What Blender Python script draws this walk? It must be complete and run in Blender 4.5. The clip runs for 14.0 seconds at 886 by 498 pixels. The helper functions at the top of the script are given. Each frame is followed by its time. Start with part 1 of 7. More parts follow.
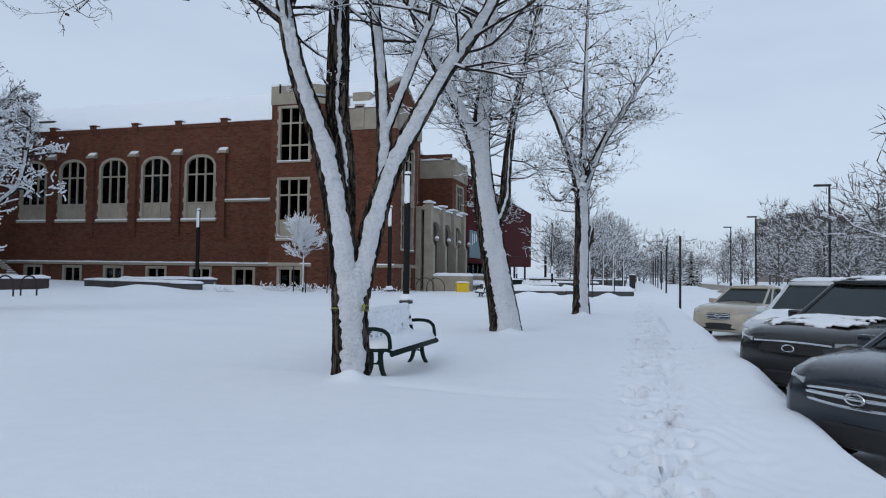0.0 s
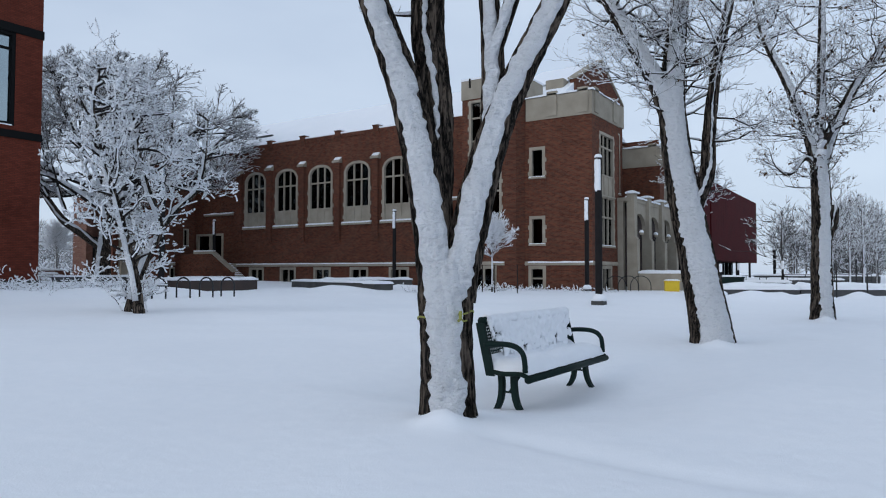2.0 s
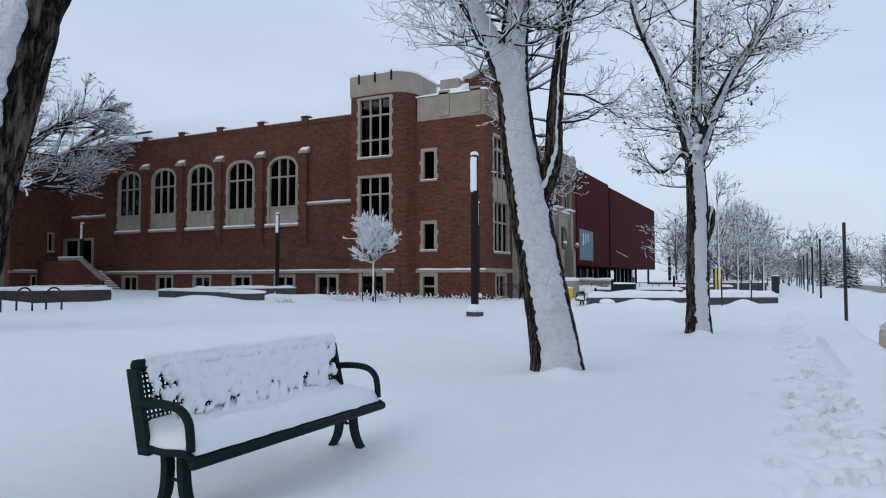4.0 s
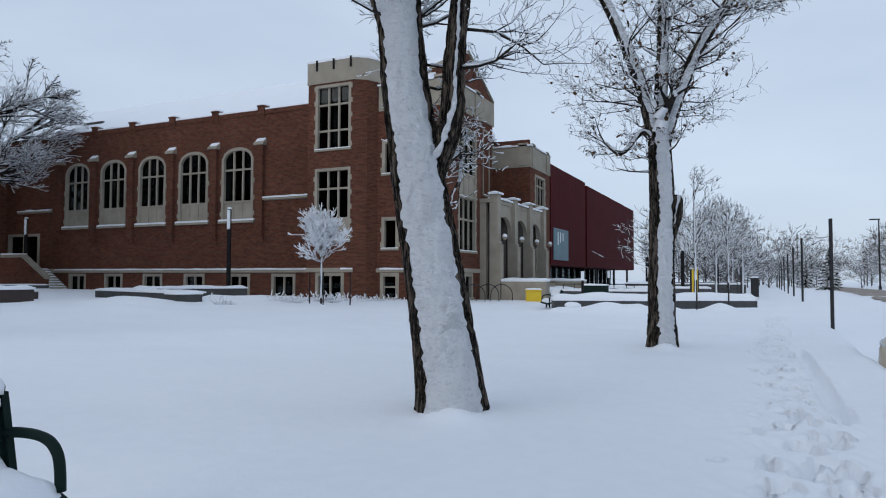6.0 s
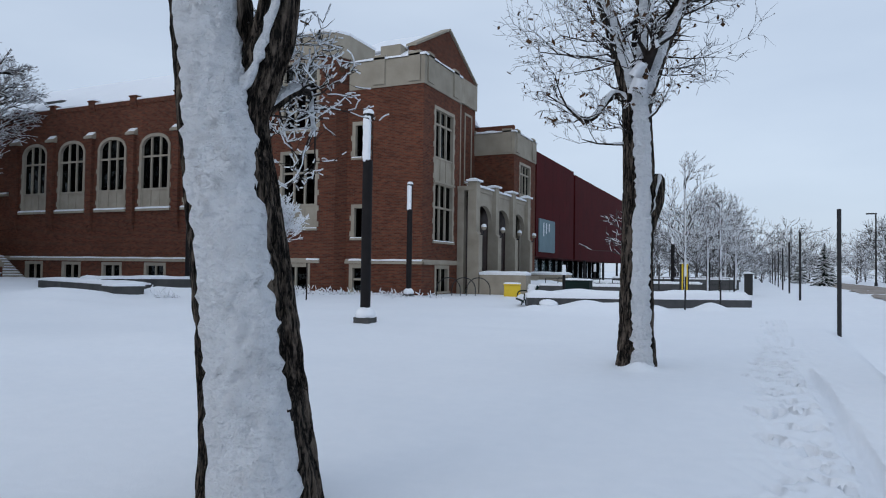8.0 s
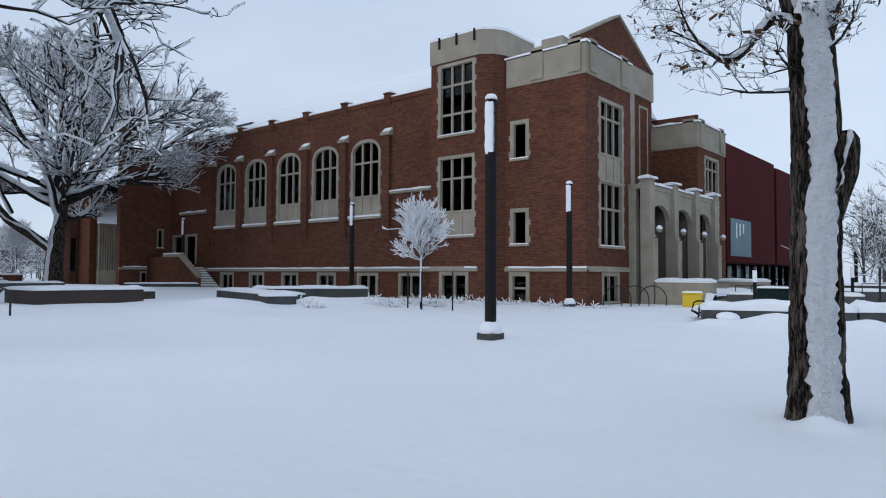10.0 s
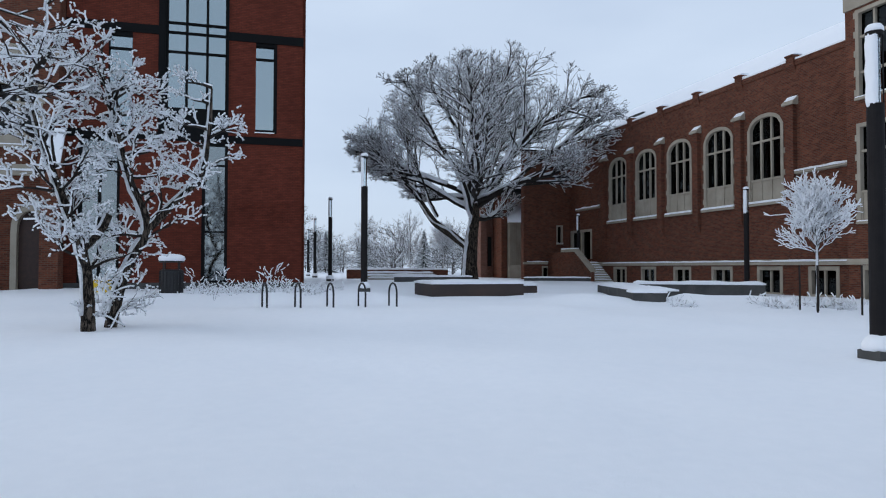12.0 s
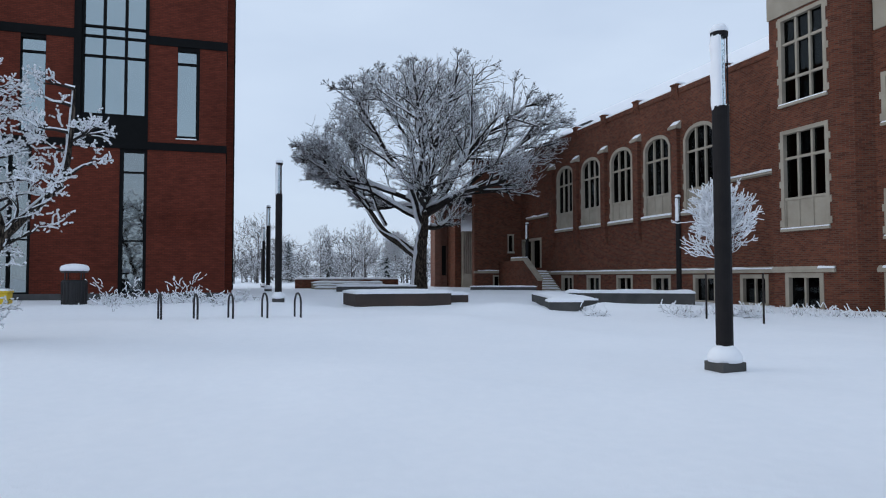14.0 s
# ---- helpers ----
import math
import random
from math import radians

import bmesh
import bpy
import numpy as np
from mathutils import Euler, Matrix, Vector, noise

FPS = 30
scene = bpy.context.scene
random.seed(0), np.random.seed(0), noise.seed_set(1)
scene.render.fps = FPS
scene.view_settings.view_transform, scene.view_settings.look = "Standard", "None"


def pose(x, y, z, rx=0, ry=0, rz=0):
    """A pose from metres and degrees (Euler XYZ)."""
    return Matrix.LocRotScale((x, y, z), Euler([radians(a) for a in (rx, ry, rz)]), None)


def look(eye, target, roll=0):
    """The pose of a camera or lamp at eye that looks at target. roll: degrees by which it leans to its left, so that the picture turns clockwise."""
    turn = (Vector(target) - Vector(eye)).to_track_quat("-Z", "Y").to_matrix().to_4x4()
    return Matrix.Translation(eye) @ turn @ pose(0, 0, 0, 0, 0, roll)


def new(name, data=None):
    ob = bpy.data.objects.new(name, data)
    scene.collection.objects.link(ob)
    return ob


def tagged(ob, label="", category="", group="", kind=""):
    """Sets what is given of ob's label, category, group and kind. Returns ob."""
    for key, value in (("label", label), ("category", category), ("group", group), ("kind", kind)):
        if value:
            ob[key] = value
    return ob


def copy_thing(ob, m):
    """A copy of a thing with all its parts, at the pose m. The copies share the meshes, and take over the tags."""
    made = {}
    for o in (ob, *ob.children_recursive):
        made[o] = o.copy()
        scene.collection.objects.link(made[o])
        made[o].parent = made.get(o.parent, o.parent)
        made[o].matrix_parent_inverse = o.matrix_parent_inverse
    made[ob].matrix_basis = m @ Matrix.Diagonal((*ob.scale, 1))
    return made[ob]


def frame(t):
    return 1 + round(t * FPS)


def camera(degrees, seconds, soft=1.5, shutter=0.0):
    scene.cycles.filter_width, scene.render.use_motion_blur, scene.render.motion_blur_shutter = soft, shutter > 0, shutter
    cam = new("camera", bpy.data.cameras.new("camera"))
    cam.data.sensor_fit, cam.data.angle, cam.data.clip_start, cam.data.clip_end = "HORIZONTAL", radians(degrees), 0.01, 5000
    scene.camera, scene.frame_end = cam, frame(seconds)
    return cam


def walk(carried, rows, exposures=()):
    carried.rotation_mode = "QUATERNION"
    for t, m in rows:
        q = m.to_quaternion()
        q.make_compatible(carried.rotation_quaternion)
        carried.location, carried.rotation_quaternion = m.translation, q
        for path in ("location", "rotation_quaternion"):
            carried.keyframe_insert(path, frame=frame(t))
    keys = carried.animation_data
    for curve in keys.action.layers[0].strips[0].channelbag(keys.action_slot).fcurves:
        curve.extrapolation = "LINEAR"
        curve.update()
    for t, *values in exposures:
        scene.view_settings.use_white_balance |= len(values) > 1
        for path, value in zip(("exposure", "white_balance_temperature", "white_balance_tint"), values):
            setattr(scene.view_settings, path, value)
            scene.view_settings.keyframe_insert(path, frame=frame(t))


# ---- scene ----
cam = camera(66.0, 14.0, soft=1.1)
PATH = [
    (0, (0.124, 0.33, 1.221), (-0.427, 2.251, 1.295), 0.8),
    (0.5, (0.1, 1.077, 1.26), (-0.743, 2.89, 1.333), 0.2),
    (1, (-0.093, 1.771, 1.261), (-1.129, 3.48, 1.332), 0.5),
    (1.5, (-0.092, 2.486, 1.182), (-1.173, 4.166, 1.262), 0.4),
    (2, (-0.14, 3.198, 1.163), (-1.242, 4.866, 1.231), 0.1),
    (2.5, (-0.054, 3.932, 1.181), (-1.125, 5.62, 1.262), 0.3),
    (3, (0.051, 4.713, 1.221), (-0.927, 6.455, 1.31), -0.3),
    (5.5, (0.046, 8.352, 1.22), (-0.814, 10.156, 1.307), 0.1),
    (6, (0.06, 9.077, 1.26), (-0.785, 10.887, 1.347), 0.2),
    (6.5, (0.128, 9.849, 1.274), (-0.629, 11.698, 1.361), -0.2),
    (7, (0.02, 10.547, 1.339), (-0.748, 12.392, 1.416), 0.4),
    (9.5, (-0.079, 14.026, 1.401), (-1.155, 15.711, 1.468), 0.2),
    (10, (-0.088, 14.702, 1.405), (-1.378, 16.228, 1.482), 0.3),
    (10.5, (-0.181, 15.246, 1.45), (-1.846, 16.353, 1.503), 0.3),
    (11, (-0.22, 15.956, 1.427), (-2.024, 16.818, 1.489), 0.4),
    (11.5, (-0.276, 16.566, 1.408), (-2.157, 17.241, 1.483), 0.1),
    (12, (-0.278, 17.174, 1.466), (-2.204, 17.711, 1.52), 0.1),
    (12.5, (-0.237, 17.78, 1.5), (-2.164, 18.307, 1.583), -0.1),
    (13, (-0.296, 18.348, 1.466), (-2.213, 18.913, 1.542), 0.2),
    (13.5, (-0.173, 18.904, 1.468), (-2.077, 19.511, 1.538), 0.3),
    (14, (-0.17, 19.539, 1.468), (-2.076, 20.141, 1.549), -0.1),
]
walk(cam, [(t, look(eye, target, roll)) for t, eye, target, roll in PATH],
     [(0, 0.0), (3.0, 0.1), (5.5, 0.05), (7.2, 0.0), (9.5, 0.12), (11, 0.19), (14, 0.2)])

# ---------------------------------------------------------------- light
world = bpy.data.worlds.new("overcast_sky")
scene.world = world
world.use_nodes = True
wn, wl = world.node_tree.nodes, world.node_tree.links
wn.clear()
w_out, w_bg = wn.new("ShaderNodeOutputWorld"), wn.new("ShaderNodeBackground")
w_sky, w_mix = wn.new("ShaderNodeTexSky"), wn.new("ShaderNodeMixRGB")
w_noise, w_ramp, w_co = wn.new("ShaderNodeTexNoise"), wn.new("ShaderNodeValToRGB"), wn.new("ShaderNodeTexCoord")
w_map = wn.new("ShaderNodeMapping")
w_gain = wn.new("ShaderNodeMixRGB")
w_sky.sky_type, w_sky.sun_disc = "NISHITA", False
SUN_UP, SUN_TURN = radians(22), radians(200)
w_sky.sun_elevation, w_sky.sun_rotation = SUN_UP, SUN_TURN
w_gain.blend_type, w_gain.inputs[0].default_value = "MULTIPLY", 1.0
w_gain.inputs[2].default_value = (0.1, 0.1, 0.1, 1)
w_map.inputs["Scale"].default_value = (1.0, 1.0, 3.2)
w_noise.inputs["Scale"].default_value, w_noise.inputs["Detail"].default_value = 1.6, 5.0
w_ramp.color_ramp.elements[0].position, w_ramp.color_ramp.elements[0].color = 0.3, (0.49, 0.592, 0.757, 1)
w_ramp.color_ramp.elements[1].position, w_ramp.color_ramp.elements[1].color = 0.72, (0.625, 0.732, 0.885, 1)
w_mix.inputs[0].default_value = 0.88
wl.new(w_co.outputs["Generated"], w_map.inputs["Vector"])
wl.new(w_map.outputs[0], w_noise.inputs["Vector"])
wl.new(w_noise.outputs["Fac"], w_ramp.inputs[0])
wl.new(w_sky.outputs[0], w_gain.inputs[1])
wl.new(w_gain.outputs[0], w_mix.inputs[1])
wl.new(w_ramp.outputs[0], w_mix.inputs[2])
wl.new(w_mix.outputs[0], w_bg.inputs["Color"])
w_bg.inputs["Strength"].default_value = 1.0
wl.new(w_bg.outputs[0], w_out.inputs[0])

sun_data = bpy.data.lights.new("sun", "SUN")
sun_data.energy, sun_data.angle, sun_data.color = 0.5, radians(40), (1.0, 0.97, 0.93)
sun = new("sun", sun_data)
sun.matrix_world = look((-20, -40, 30), (0, 20, 0))


# ---------------------------------------------------------------- materials
class Mat:
    """A small node-material builder."""

    def __init__(self, name, rough=0.7, metal=0.0):
        self.m = bpy.data.materials.new(name)
        self.m.use_nodes = True
        self.n, self.l = self.m.node_tree.nodes, self.m.node_tree.links
        self.b = self.n["Principled BSDF"]
        self.b.inputs["Roughness"].default_value = rough
        self.b.inputs["Metallic"].default_value = metal
        self.geo = self.n.new("ShaderNodeNewGeometry")
        self.pos = self.geo.outputs["Position"]

    def local(self):
        self.pos = self.n.new("ShaderNodeTexCoord").outputs["Object"]
        return self

    def noise(self, scale, detail=4.0, stretch=(1, 1, 1), rough=0.55):
        mp, t = self.n.new("ShaderNodeMapping"), self.n.new("ShaderNodeTexNoise")
        mp.inputs["Scale"].default_value = stretch
        t.inputs["Scale"].default_value, t.inputs["Detail"].default_value, t.inputs["Roughness"].default_value = scale, detail, rough
        self.l.new(self.pos, mp.inputs["Vector"])
        self.l.new(mp.outputs[0], t.inputs["Vector"])
        return t.outputs["Fac"]

    def ramp(self, fac, a, b, lo=0.3, hi=0.7):
        r = self.n.new("ShaderNodeValToRGB")
        e = r.color_ramp.elements
        e[0].position, e[0].color, e[1].position, e[1].color = lo, (*a, 1), hi, (*b, 1)
        self.l.new(fac, r.inputs[0])
        return r.outputs[0]

    def mix(self, fac, a, b, kind="MIX"):
        x = self.n.new("ShaderNodeMixRGB")
        x.blend_type = kind
        for sock, v in zip(x.inputs, (fac, a, b)):
            if isinstance(v, (int, float)):
                sock.default_value = v
            elif isinstance(v, tuple):
                sock.default_value = (*v, 1)
            else:
                self.l.new(v, sock)
        return x.outputs[0]

    def math(self, op, a, b=0.0):
        x = self.n.new("ShaderNodeMath")
        x.operation = op
        for sock, v in zip(x.inputs, (a, b)):
            if isinstance(v, (int, float)):
                sock.default_value = v
            else:
                self.l.new(v, sock)
        return x.outputs[0]

    def colour(self, c):
        if isinstance(c, tuple):
            self.b.inputs["Base Color"].default_value = (*c, 1)
        else:
            self.l.new(c, self.b.inputs["Base Color"])
        return self

    def rough(self, sock):
        self.l.new(sock, self.b.inputs["Roughness"])
        return self

    def bump(self, height, strength=0.4, distance=0.02):
        x = self.n.new("ShaderNodeBump")
        x.inputs["Strength"].default_value, x.inputs["Distance"].default_value = strength, distance
        self.l.new(height, x.inputs["Height"])
        self.l.new(x.outputs[0], self.b.inputs["Normal"])
        return self


def plain(name, a, b, scale=6.0, rough=0.7, metal=0.0, bump=0.15, fine=60.0):
    """Two-scale variation between two near colours."""
    k = Mat(name, rough, metal)
    if rough >= 0.7:
        k.b.inputs["Specular IOR Level"].default_value = 0.2
    n1, n2 = k.noise(scale), k.noise(fine)
    c = k.mix(0.35, k.ramp(n1, a, b), k.ramp(n2, a, b))
    k.colour(c)
    if bump:
        k.bump(n2, bump, 0.01)
    return k.m


def wall_uv(k):
    """A vector that runs along any upright wall and up it."""
    sep, nor, com = k.n.new("ShaderNodeSeparateXYZ"), k.n.new("ShaderNodeSeparateXYZ"), k.n.new("ShaderNodeCombineXYZ")
    k.l.new(k.geo.outputs["Position"], sep.inputs[0])
    k.l.new(k.geo.outputs["True Normal"], nor.inputs[0])
    side = k.math("GREATER_THAN", k.math("ABSOLUTE", nor.outputs[0]), 0.75)
    u = k.math("ADD", k.math("MULTIPLY", sep.outputs[0], k.math("SUBTRACT", 1.0, side)), k.math("MULTIPLY", sep.outputs[1], side))
    k.l.new(u, com.inputs[0])
    k.l.new(sep.outputs[2], com.inputs[1])
    return com.outputs[0]


def brick_material(name, a, b, mortar, mortar_size=0.012, width=0.23, row=0.078):
    k = Mat(name, 0.95)
    k.b.inputs["Specular IOR Level"].default_value = 0.15
    t = k.n.new("ShaderNodeTexBrick")
    t.inputs["Scale"].default_value = 1.0
    t.inputs["Brick Width"].default_value, t.inputs["Row Height"].default_value = width, row
    t.inputs["Mortar Size"].default_value, t.inputs["Mortar Smooth"].default_value = mortar_size, 0.2
    t.inputs["Color1"].default_value, t.inputs["Color2"].default_value = (*a, 1), (*b, 1)
    t.inputs["Mortar"].default_value = (*mortar, 1)
    t.inputs["Bias"].default_value = -0.2
    k.l.new(wall_uv(k), t.inputs["Vector"])
    big, mid = k.noise(0.35, 5.0, (1, 1, 0.6)), k.noise(2.2, 5.0, (1, 1, 2.5))
    c = k.mix(0.55, t.outputs["Color"], k.ramp(big, (0.72, 0.7, 0.7), (1.15, 1.12, 1.1), 0.3, 0.7), "MULTIPLY")
    c = k.mix(0.5, c, k.ramp(mid, (0.6, 0.6, 0.62), (1.25, 1.2, 1.2), 0.32, 0.68), "MULTIPLY")
    k.colour(c)
    k.bump(k.math("ADD", k.math("MULTIPLY", t.outputs["Fac"], -1.0), k.math("MULTIPLY", k.noise(40.0), 0.4)), 0.5, 0.01)
    return k.m


def snow_material(name="snow"):
    k = Mat(name, 0.65)
    n0, n1, n2 = k.noise(0.4), k.noise(5.0, 6.0), k.noise(90.0, 3.0)
    c = k.mix(0.5, k.ramp(n0, (0.84, 0.865, 0.905), (0.90, 0.915, 0.945)), k.ramp(n1, (0.85, 0.87, 0.905), (0.91, 0.92, 0.945)))
    k.colour(c)
    h = k.math("ADD", k.math("MULTIPLY", n1, 1.0), k.math("MULTIPLY", n2, 0.25))
    k.bump(h, 0.35, 0.03)
    return k.m


def bark_material(name, a, b, scale=9.0):
    k = Mat(name, 0.9)
    k.b.inputs["Specular IOR Level"].default_value = 0.15
    n1, n2, n3 = k.noise(scale, 5.0, (1, 1, 0.12), 0.7), k.noise(scale * 4, 4.0, (1, 1, 0.25)), k.noise(2.0, 3.0)
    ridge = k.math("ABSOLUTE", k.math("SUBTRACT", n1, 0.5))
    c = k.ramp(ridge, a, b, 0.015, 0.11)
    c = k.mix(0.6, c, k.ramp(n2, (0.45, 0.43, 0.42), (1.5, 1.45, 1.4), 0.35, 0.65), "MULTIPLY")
    k.colour(k.mix(0.4, c, k.ramp(n3, (0.6, 0.6, 0.58), (1.3, 1.25, 1.2)), "MULTIPLY"))
    k.bump(k.math("ADD", k.math("MULTIPLY", ridge, 3.0), k.math("MULTIPLY", n2, 0.4)), 1.0, 0.05)
    return k.m


M_SNOW = snow_material()
M_GROUND = snow_material("snow_ground")


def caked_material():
    """Wind-packed snow on bark: rough and lumpy, the hollows' shade put into the colour."""
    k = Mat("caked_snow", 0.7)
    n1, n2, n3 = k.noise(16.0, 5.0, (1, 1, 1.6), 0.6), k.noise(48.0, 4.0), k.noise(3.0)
    # greyer where the bump noise is low: painted shade between the lumps
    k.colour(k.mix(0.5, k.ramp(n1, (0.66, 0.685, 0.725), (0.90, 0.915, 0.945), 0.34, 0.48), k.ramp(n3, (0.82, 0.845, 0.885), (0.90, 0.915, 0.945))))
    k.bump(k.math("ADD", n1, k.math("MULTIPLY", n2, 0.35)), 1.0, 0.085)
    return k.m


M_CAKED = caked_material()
M_BRICK = brick_material("brown_brick", (0.168, 0.055, 0.031), (0.070, 0.024, 0.016), (0.125, 0.080, 0.058))
M_BRICK_NEW = brick_material("red_brick", (0.150, 0.036, 0.021), (0.112, 0.026, 0.016), (0.075, 0.026, 0.018), 0.010)
M_BRICK_FAR = brick_material("tan_brick", (0.22, 0.105, 0.075), (0.18, 0.085, 0.06), (0.24, 0.16, 0.13))
M_STONE = plain("limestone", (0.27, 0.235, 0.185), (0.42, 0.372, 0.30), 1.2, 0.8)
M_STONE_DARK = plain("weathered_limestone", (0.25, 0.22, 0.175), (0.40, 0.355, 0.285), 0.8, 0.85)
M_CONCRETE = plain("concrete", (0.045, 0.046, 0.046), (0.10, 0.098, 0.094), 2.0, 0.8)
M_DARK_STONE = plain("dark_granite", (0.035, 0.036, 0.038), (0.075, 0.075, 0.075), 3.0, 0.6)
M_BLACK = plain("black_painted_metal", (0.007, 0.007, 0.008), (0.016, 0.015, 0.017), 5.0, 0.6, 0.0, 0.05)
M_BROWN_POST = plain("dark_bronze_paint", (0.007, 0.006, 0.007), (0.015, 0.013, 0.013), 4.0, 0.7, 0.0, 0.05)
M_GREEN = plain("dark_green_enamel", (0.002, 0.011, 0.0095), (0.004, 0.018, 0.015), 5.0, 0.7, 0.0, 0.05)
M_MULLION = plain("black_window_frame", (0.002, 0.0025, 0.003), (0.005, 0.0055, 0.006), 5.0, 0.85, 0.0, 0.0)
M_MAROON = plain("maroon_metal_cladding", (0.055, 0.0035, 0.005), (0.082, 0.005, 0.0065), 0.5, 0.9, 0.0, 0.05)
M_BANNER = plain("teal_banner_print", (0.10, 0.17, 0.20), (0.17, 0.26, 0.29), 0.8, 0.6, 0.0, 0.0)
M_MAROON_DARK = plain("maroon_joint", (0.02, 0.003, 0.004), (0.03, 0.004, 0.005), 1.0, 0.7, 0.0, 0.0)
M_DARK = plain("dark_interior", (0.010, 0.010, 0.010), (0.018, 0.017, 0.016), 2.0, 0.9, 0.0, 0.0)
M_WOOD_DOOR = plain("brown_wooden_door", (0.022, 0.010, 0.007), (0.05, 0.02, 0.012), 6.0, 0.6)
M_YELLOW = plain("yellow_plastic", (0.62, 0.42, 0.012), (0.72, 0.50, 0.02), 4.0, 0.45, 0.0, 0.03)
M_YELLOW_GREEN = plain("lime_ribbon", (0.20, 0.21, 0.04), (0.30, 0.30, 0.06), 8.0, 0.6, 0.0, 0.0)
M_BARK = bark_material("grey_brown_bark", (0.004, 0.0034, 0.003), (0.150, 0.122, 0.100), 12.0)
M_BARK_FINE = plain("dark_twig_bark", (0.014, 0.011, 0.010), (0.042, 0.034, 0.03), 8.0, 0.9, 0.0, 0.0)
M_TWIG_FAR = plain("frosted_twigs", (0.055, 0.05, 0.048), (0.15, 0.142, 0.138), 0.5, 0.9, 0.0, 0.0, 3.0)
M_LEAF = plain("dry_brown_leaf", (0.06, 0.03, 0.016), (0.11, 0.06, 0.03), 8.0, 0.8, 0.0, 0.0)
M_NEEDLE = plain("spruce_needles", (0.018, 0.03, 0.024), (0.04, 0.055, 0.045), 2.0, 0.9, 0.0, 0.0)
M_SLUSH = plain("brown_road_slush", (0.17, 0.125, 0.092), (0.40, 0.36, 0.325), 0.9, 0.7, 0.0, 0.5, 7.0)
M_BRUTAL = plain("grey_precast_concrete", (0.16, 0.15, 0.145), (0.22, 0.21, 0.20), 0.4, 0.85)


def glass_material(name, tint, mirror, shine=(0.86, 0.95, 0.97)):
    k = Mat(name, 0.04)
    g, s, x = k.n.new("ShaderNodeBsdfGlossy"), k.n.new("ShaderNodeBsdfGlass"), k.n.new("ShaderNodeMixShader")
    g.inputs["Roughness"].default_value = 0.03
    g.inputs["Color"].default_value = (*shine, 1)
    s.inputs["Color"].default_value, s.inputs["IOR"].default_value = (*tint, 1), 1.45
    x.inputs[0].default_value = mirror
    wav = k.n.new("ShaderNodeBump")
    wav.inputs["Strength"].default_value, wav.inputs["Distance"].default_value = 0.08, 0.02
    k.l.new(k.noise(0.9, 2.0), wav.inputs["Height"])
    k.l.new(wav.outputs[0], g.inputs["Normal"])
    k.l.new(s.outputs[0], x.inputs[1])
    k.l.new(g.outputs[0], x.inputs[2])
    k.l.new(x.outputs[0], k.n["Material Output"].inputs[0])
    return k.m


M_GLASS = glass_material("old_window_glass", (0.22, 0.23, 0.23), 0.015)
M_GLASS_NEW = glass_material("coated_glass", (0.25, 0.32, 0.34), 0.62, (0.6, 0.7, 0.72))
M_GLASS_CAR = glass_material("car_glass", (0.16, 0.20, 0.20), 0.07)
M_GLASS_DARK = glass_material("shaded_glass", (0.2, 0.24, 0.25), 0.30)
M_GLASS_LAMP = glass_material("lamp_glass", (0.9, 0.95, 0.97), 0.12)


# ---------------------------------------------------------------- mesh helpers
def mesh_of(name, bm, material):
    bmesh.ops.recalc_face_normals(bm, faces=bm.faces)
    me = bpy.data.meshes.new(name)
    bm.to_mesh(me)
    bm.free()
    for mt in material if isinstance(material, (list, tuple)) else [material]:
        me.materials.append(mt)
    return me


def part(name, bm, material, parent=None, label="", smooth=False):
    """Links a bmesh as one mesh object under its thing."""
    me = mesh_of(name, bm, material)
    if smooth:
        me.polygons.foreach_set("use_smooth", [True] * len(me.polygons))
    ob = new(name, me)
    if parent:
        ob.parent = parent
    return tagged(ob, label)


def thing(name, label, category, group="", at=None, kind=""):
    ob = new(name)
    ob.empty_display_size = 0.1
    if at is not None:
        ob.matrix_world = at
    return tagged(ob, label, category, group, kind)


def box(bm, x0, x1, y0, y1, z0, z1):
    c = [bm.verts.new((x, y, z)) for x in (x0, x1) for y in (y0, y1) for z in (z0, z1)]
    for f in ((0, 1, 3, 2), (4, 6, 7, 5), (0, 4, 5, 1), (2, 3, 7, 6), (0, 2, 6, 4), (1, 5, 7, 3)):
        bm.faces.new([c[i] for i in f])
    return c


def bevel_box(bm, x0, x1, y0, y1, z0, z1, r=0.02, seg=2):
    c = box(bm, x0, x1, y0, y1, z0, z1)
    edges = list({e for v in c for e in v.link_edges})
    bmesh.ops.bevel(bm, geom=edges, offset=r, segments=seg, affect="EDGES", profile=0.6)


def prism(bm, poly, place):
    """A solid from a flat outline; place(p, side) gives the two ends."""
    a, b = [bm.verts.new(place(p, 0)) for p in poly], [bm.verts.new(place(p, 1)) for p in poly]
    n = len(poly)
    bm.faces.new(a)
    bm.faces.new(b[::-1])
    for i in range(n):
        bm.faces.new((a[i], b[i], b[(i + 1) % n], a[(i + 1) % n]))


def rings(bm, loops, close=True, caps=True):
    vs = [[bm.verts.new(p) for p in loop] for loop in loops]
    n = len(vs[0])
    for a, b in zip(vs, vs[1:]):
        for i in range(n if close else n - 1):
            bm.faces.new((a[i], a[(i + 1) % n], b[(i + 1) % n], b[i]))
    if caps and close:
        bm.faces.new(vs[0][::-1])
        bm.faces.new(vs[-1])
    return vs


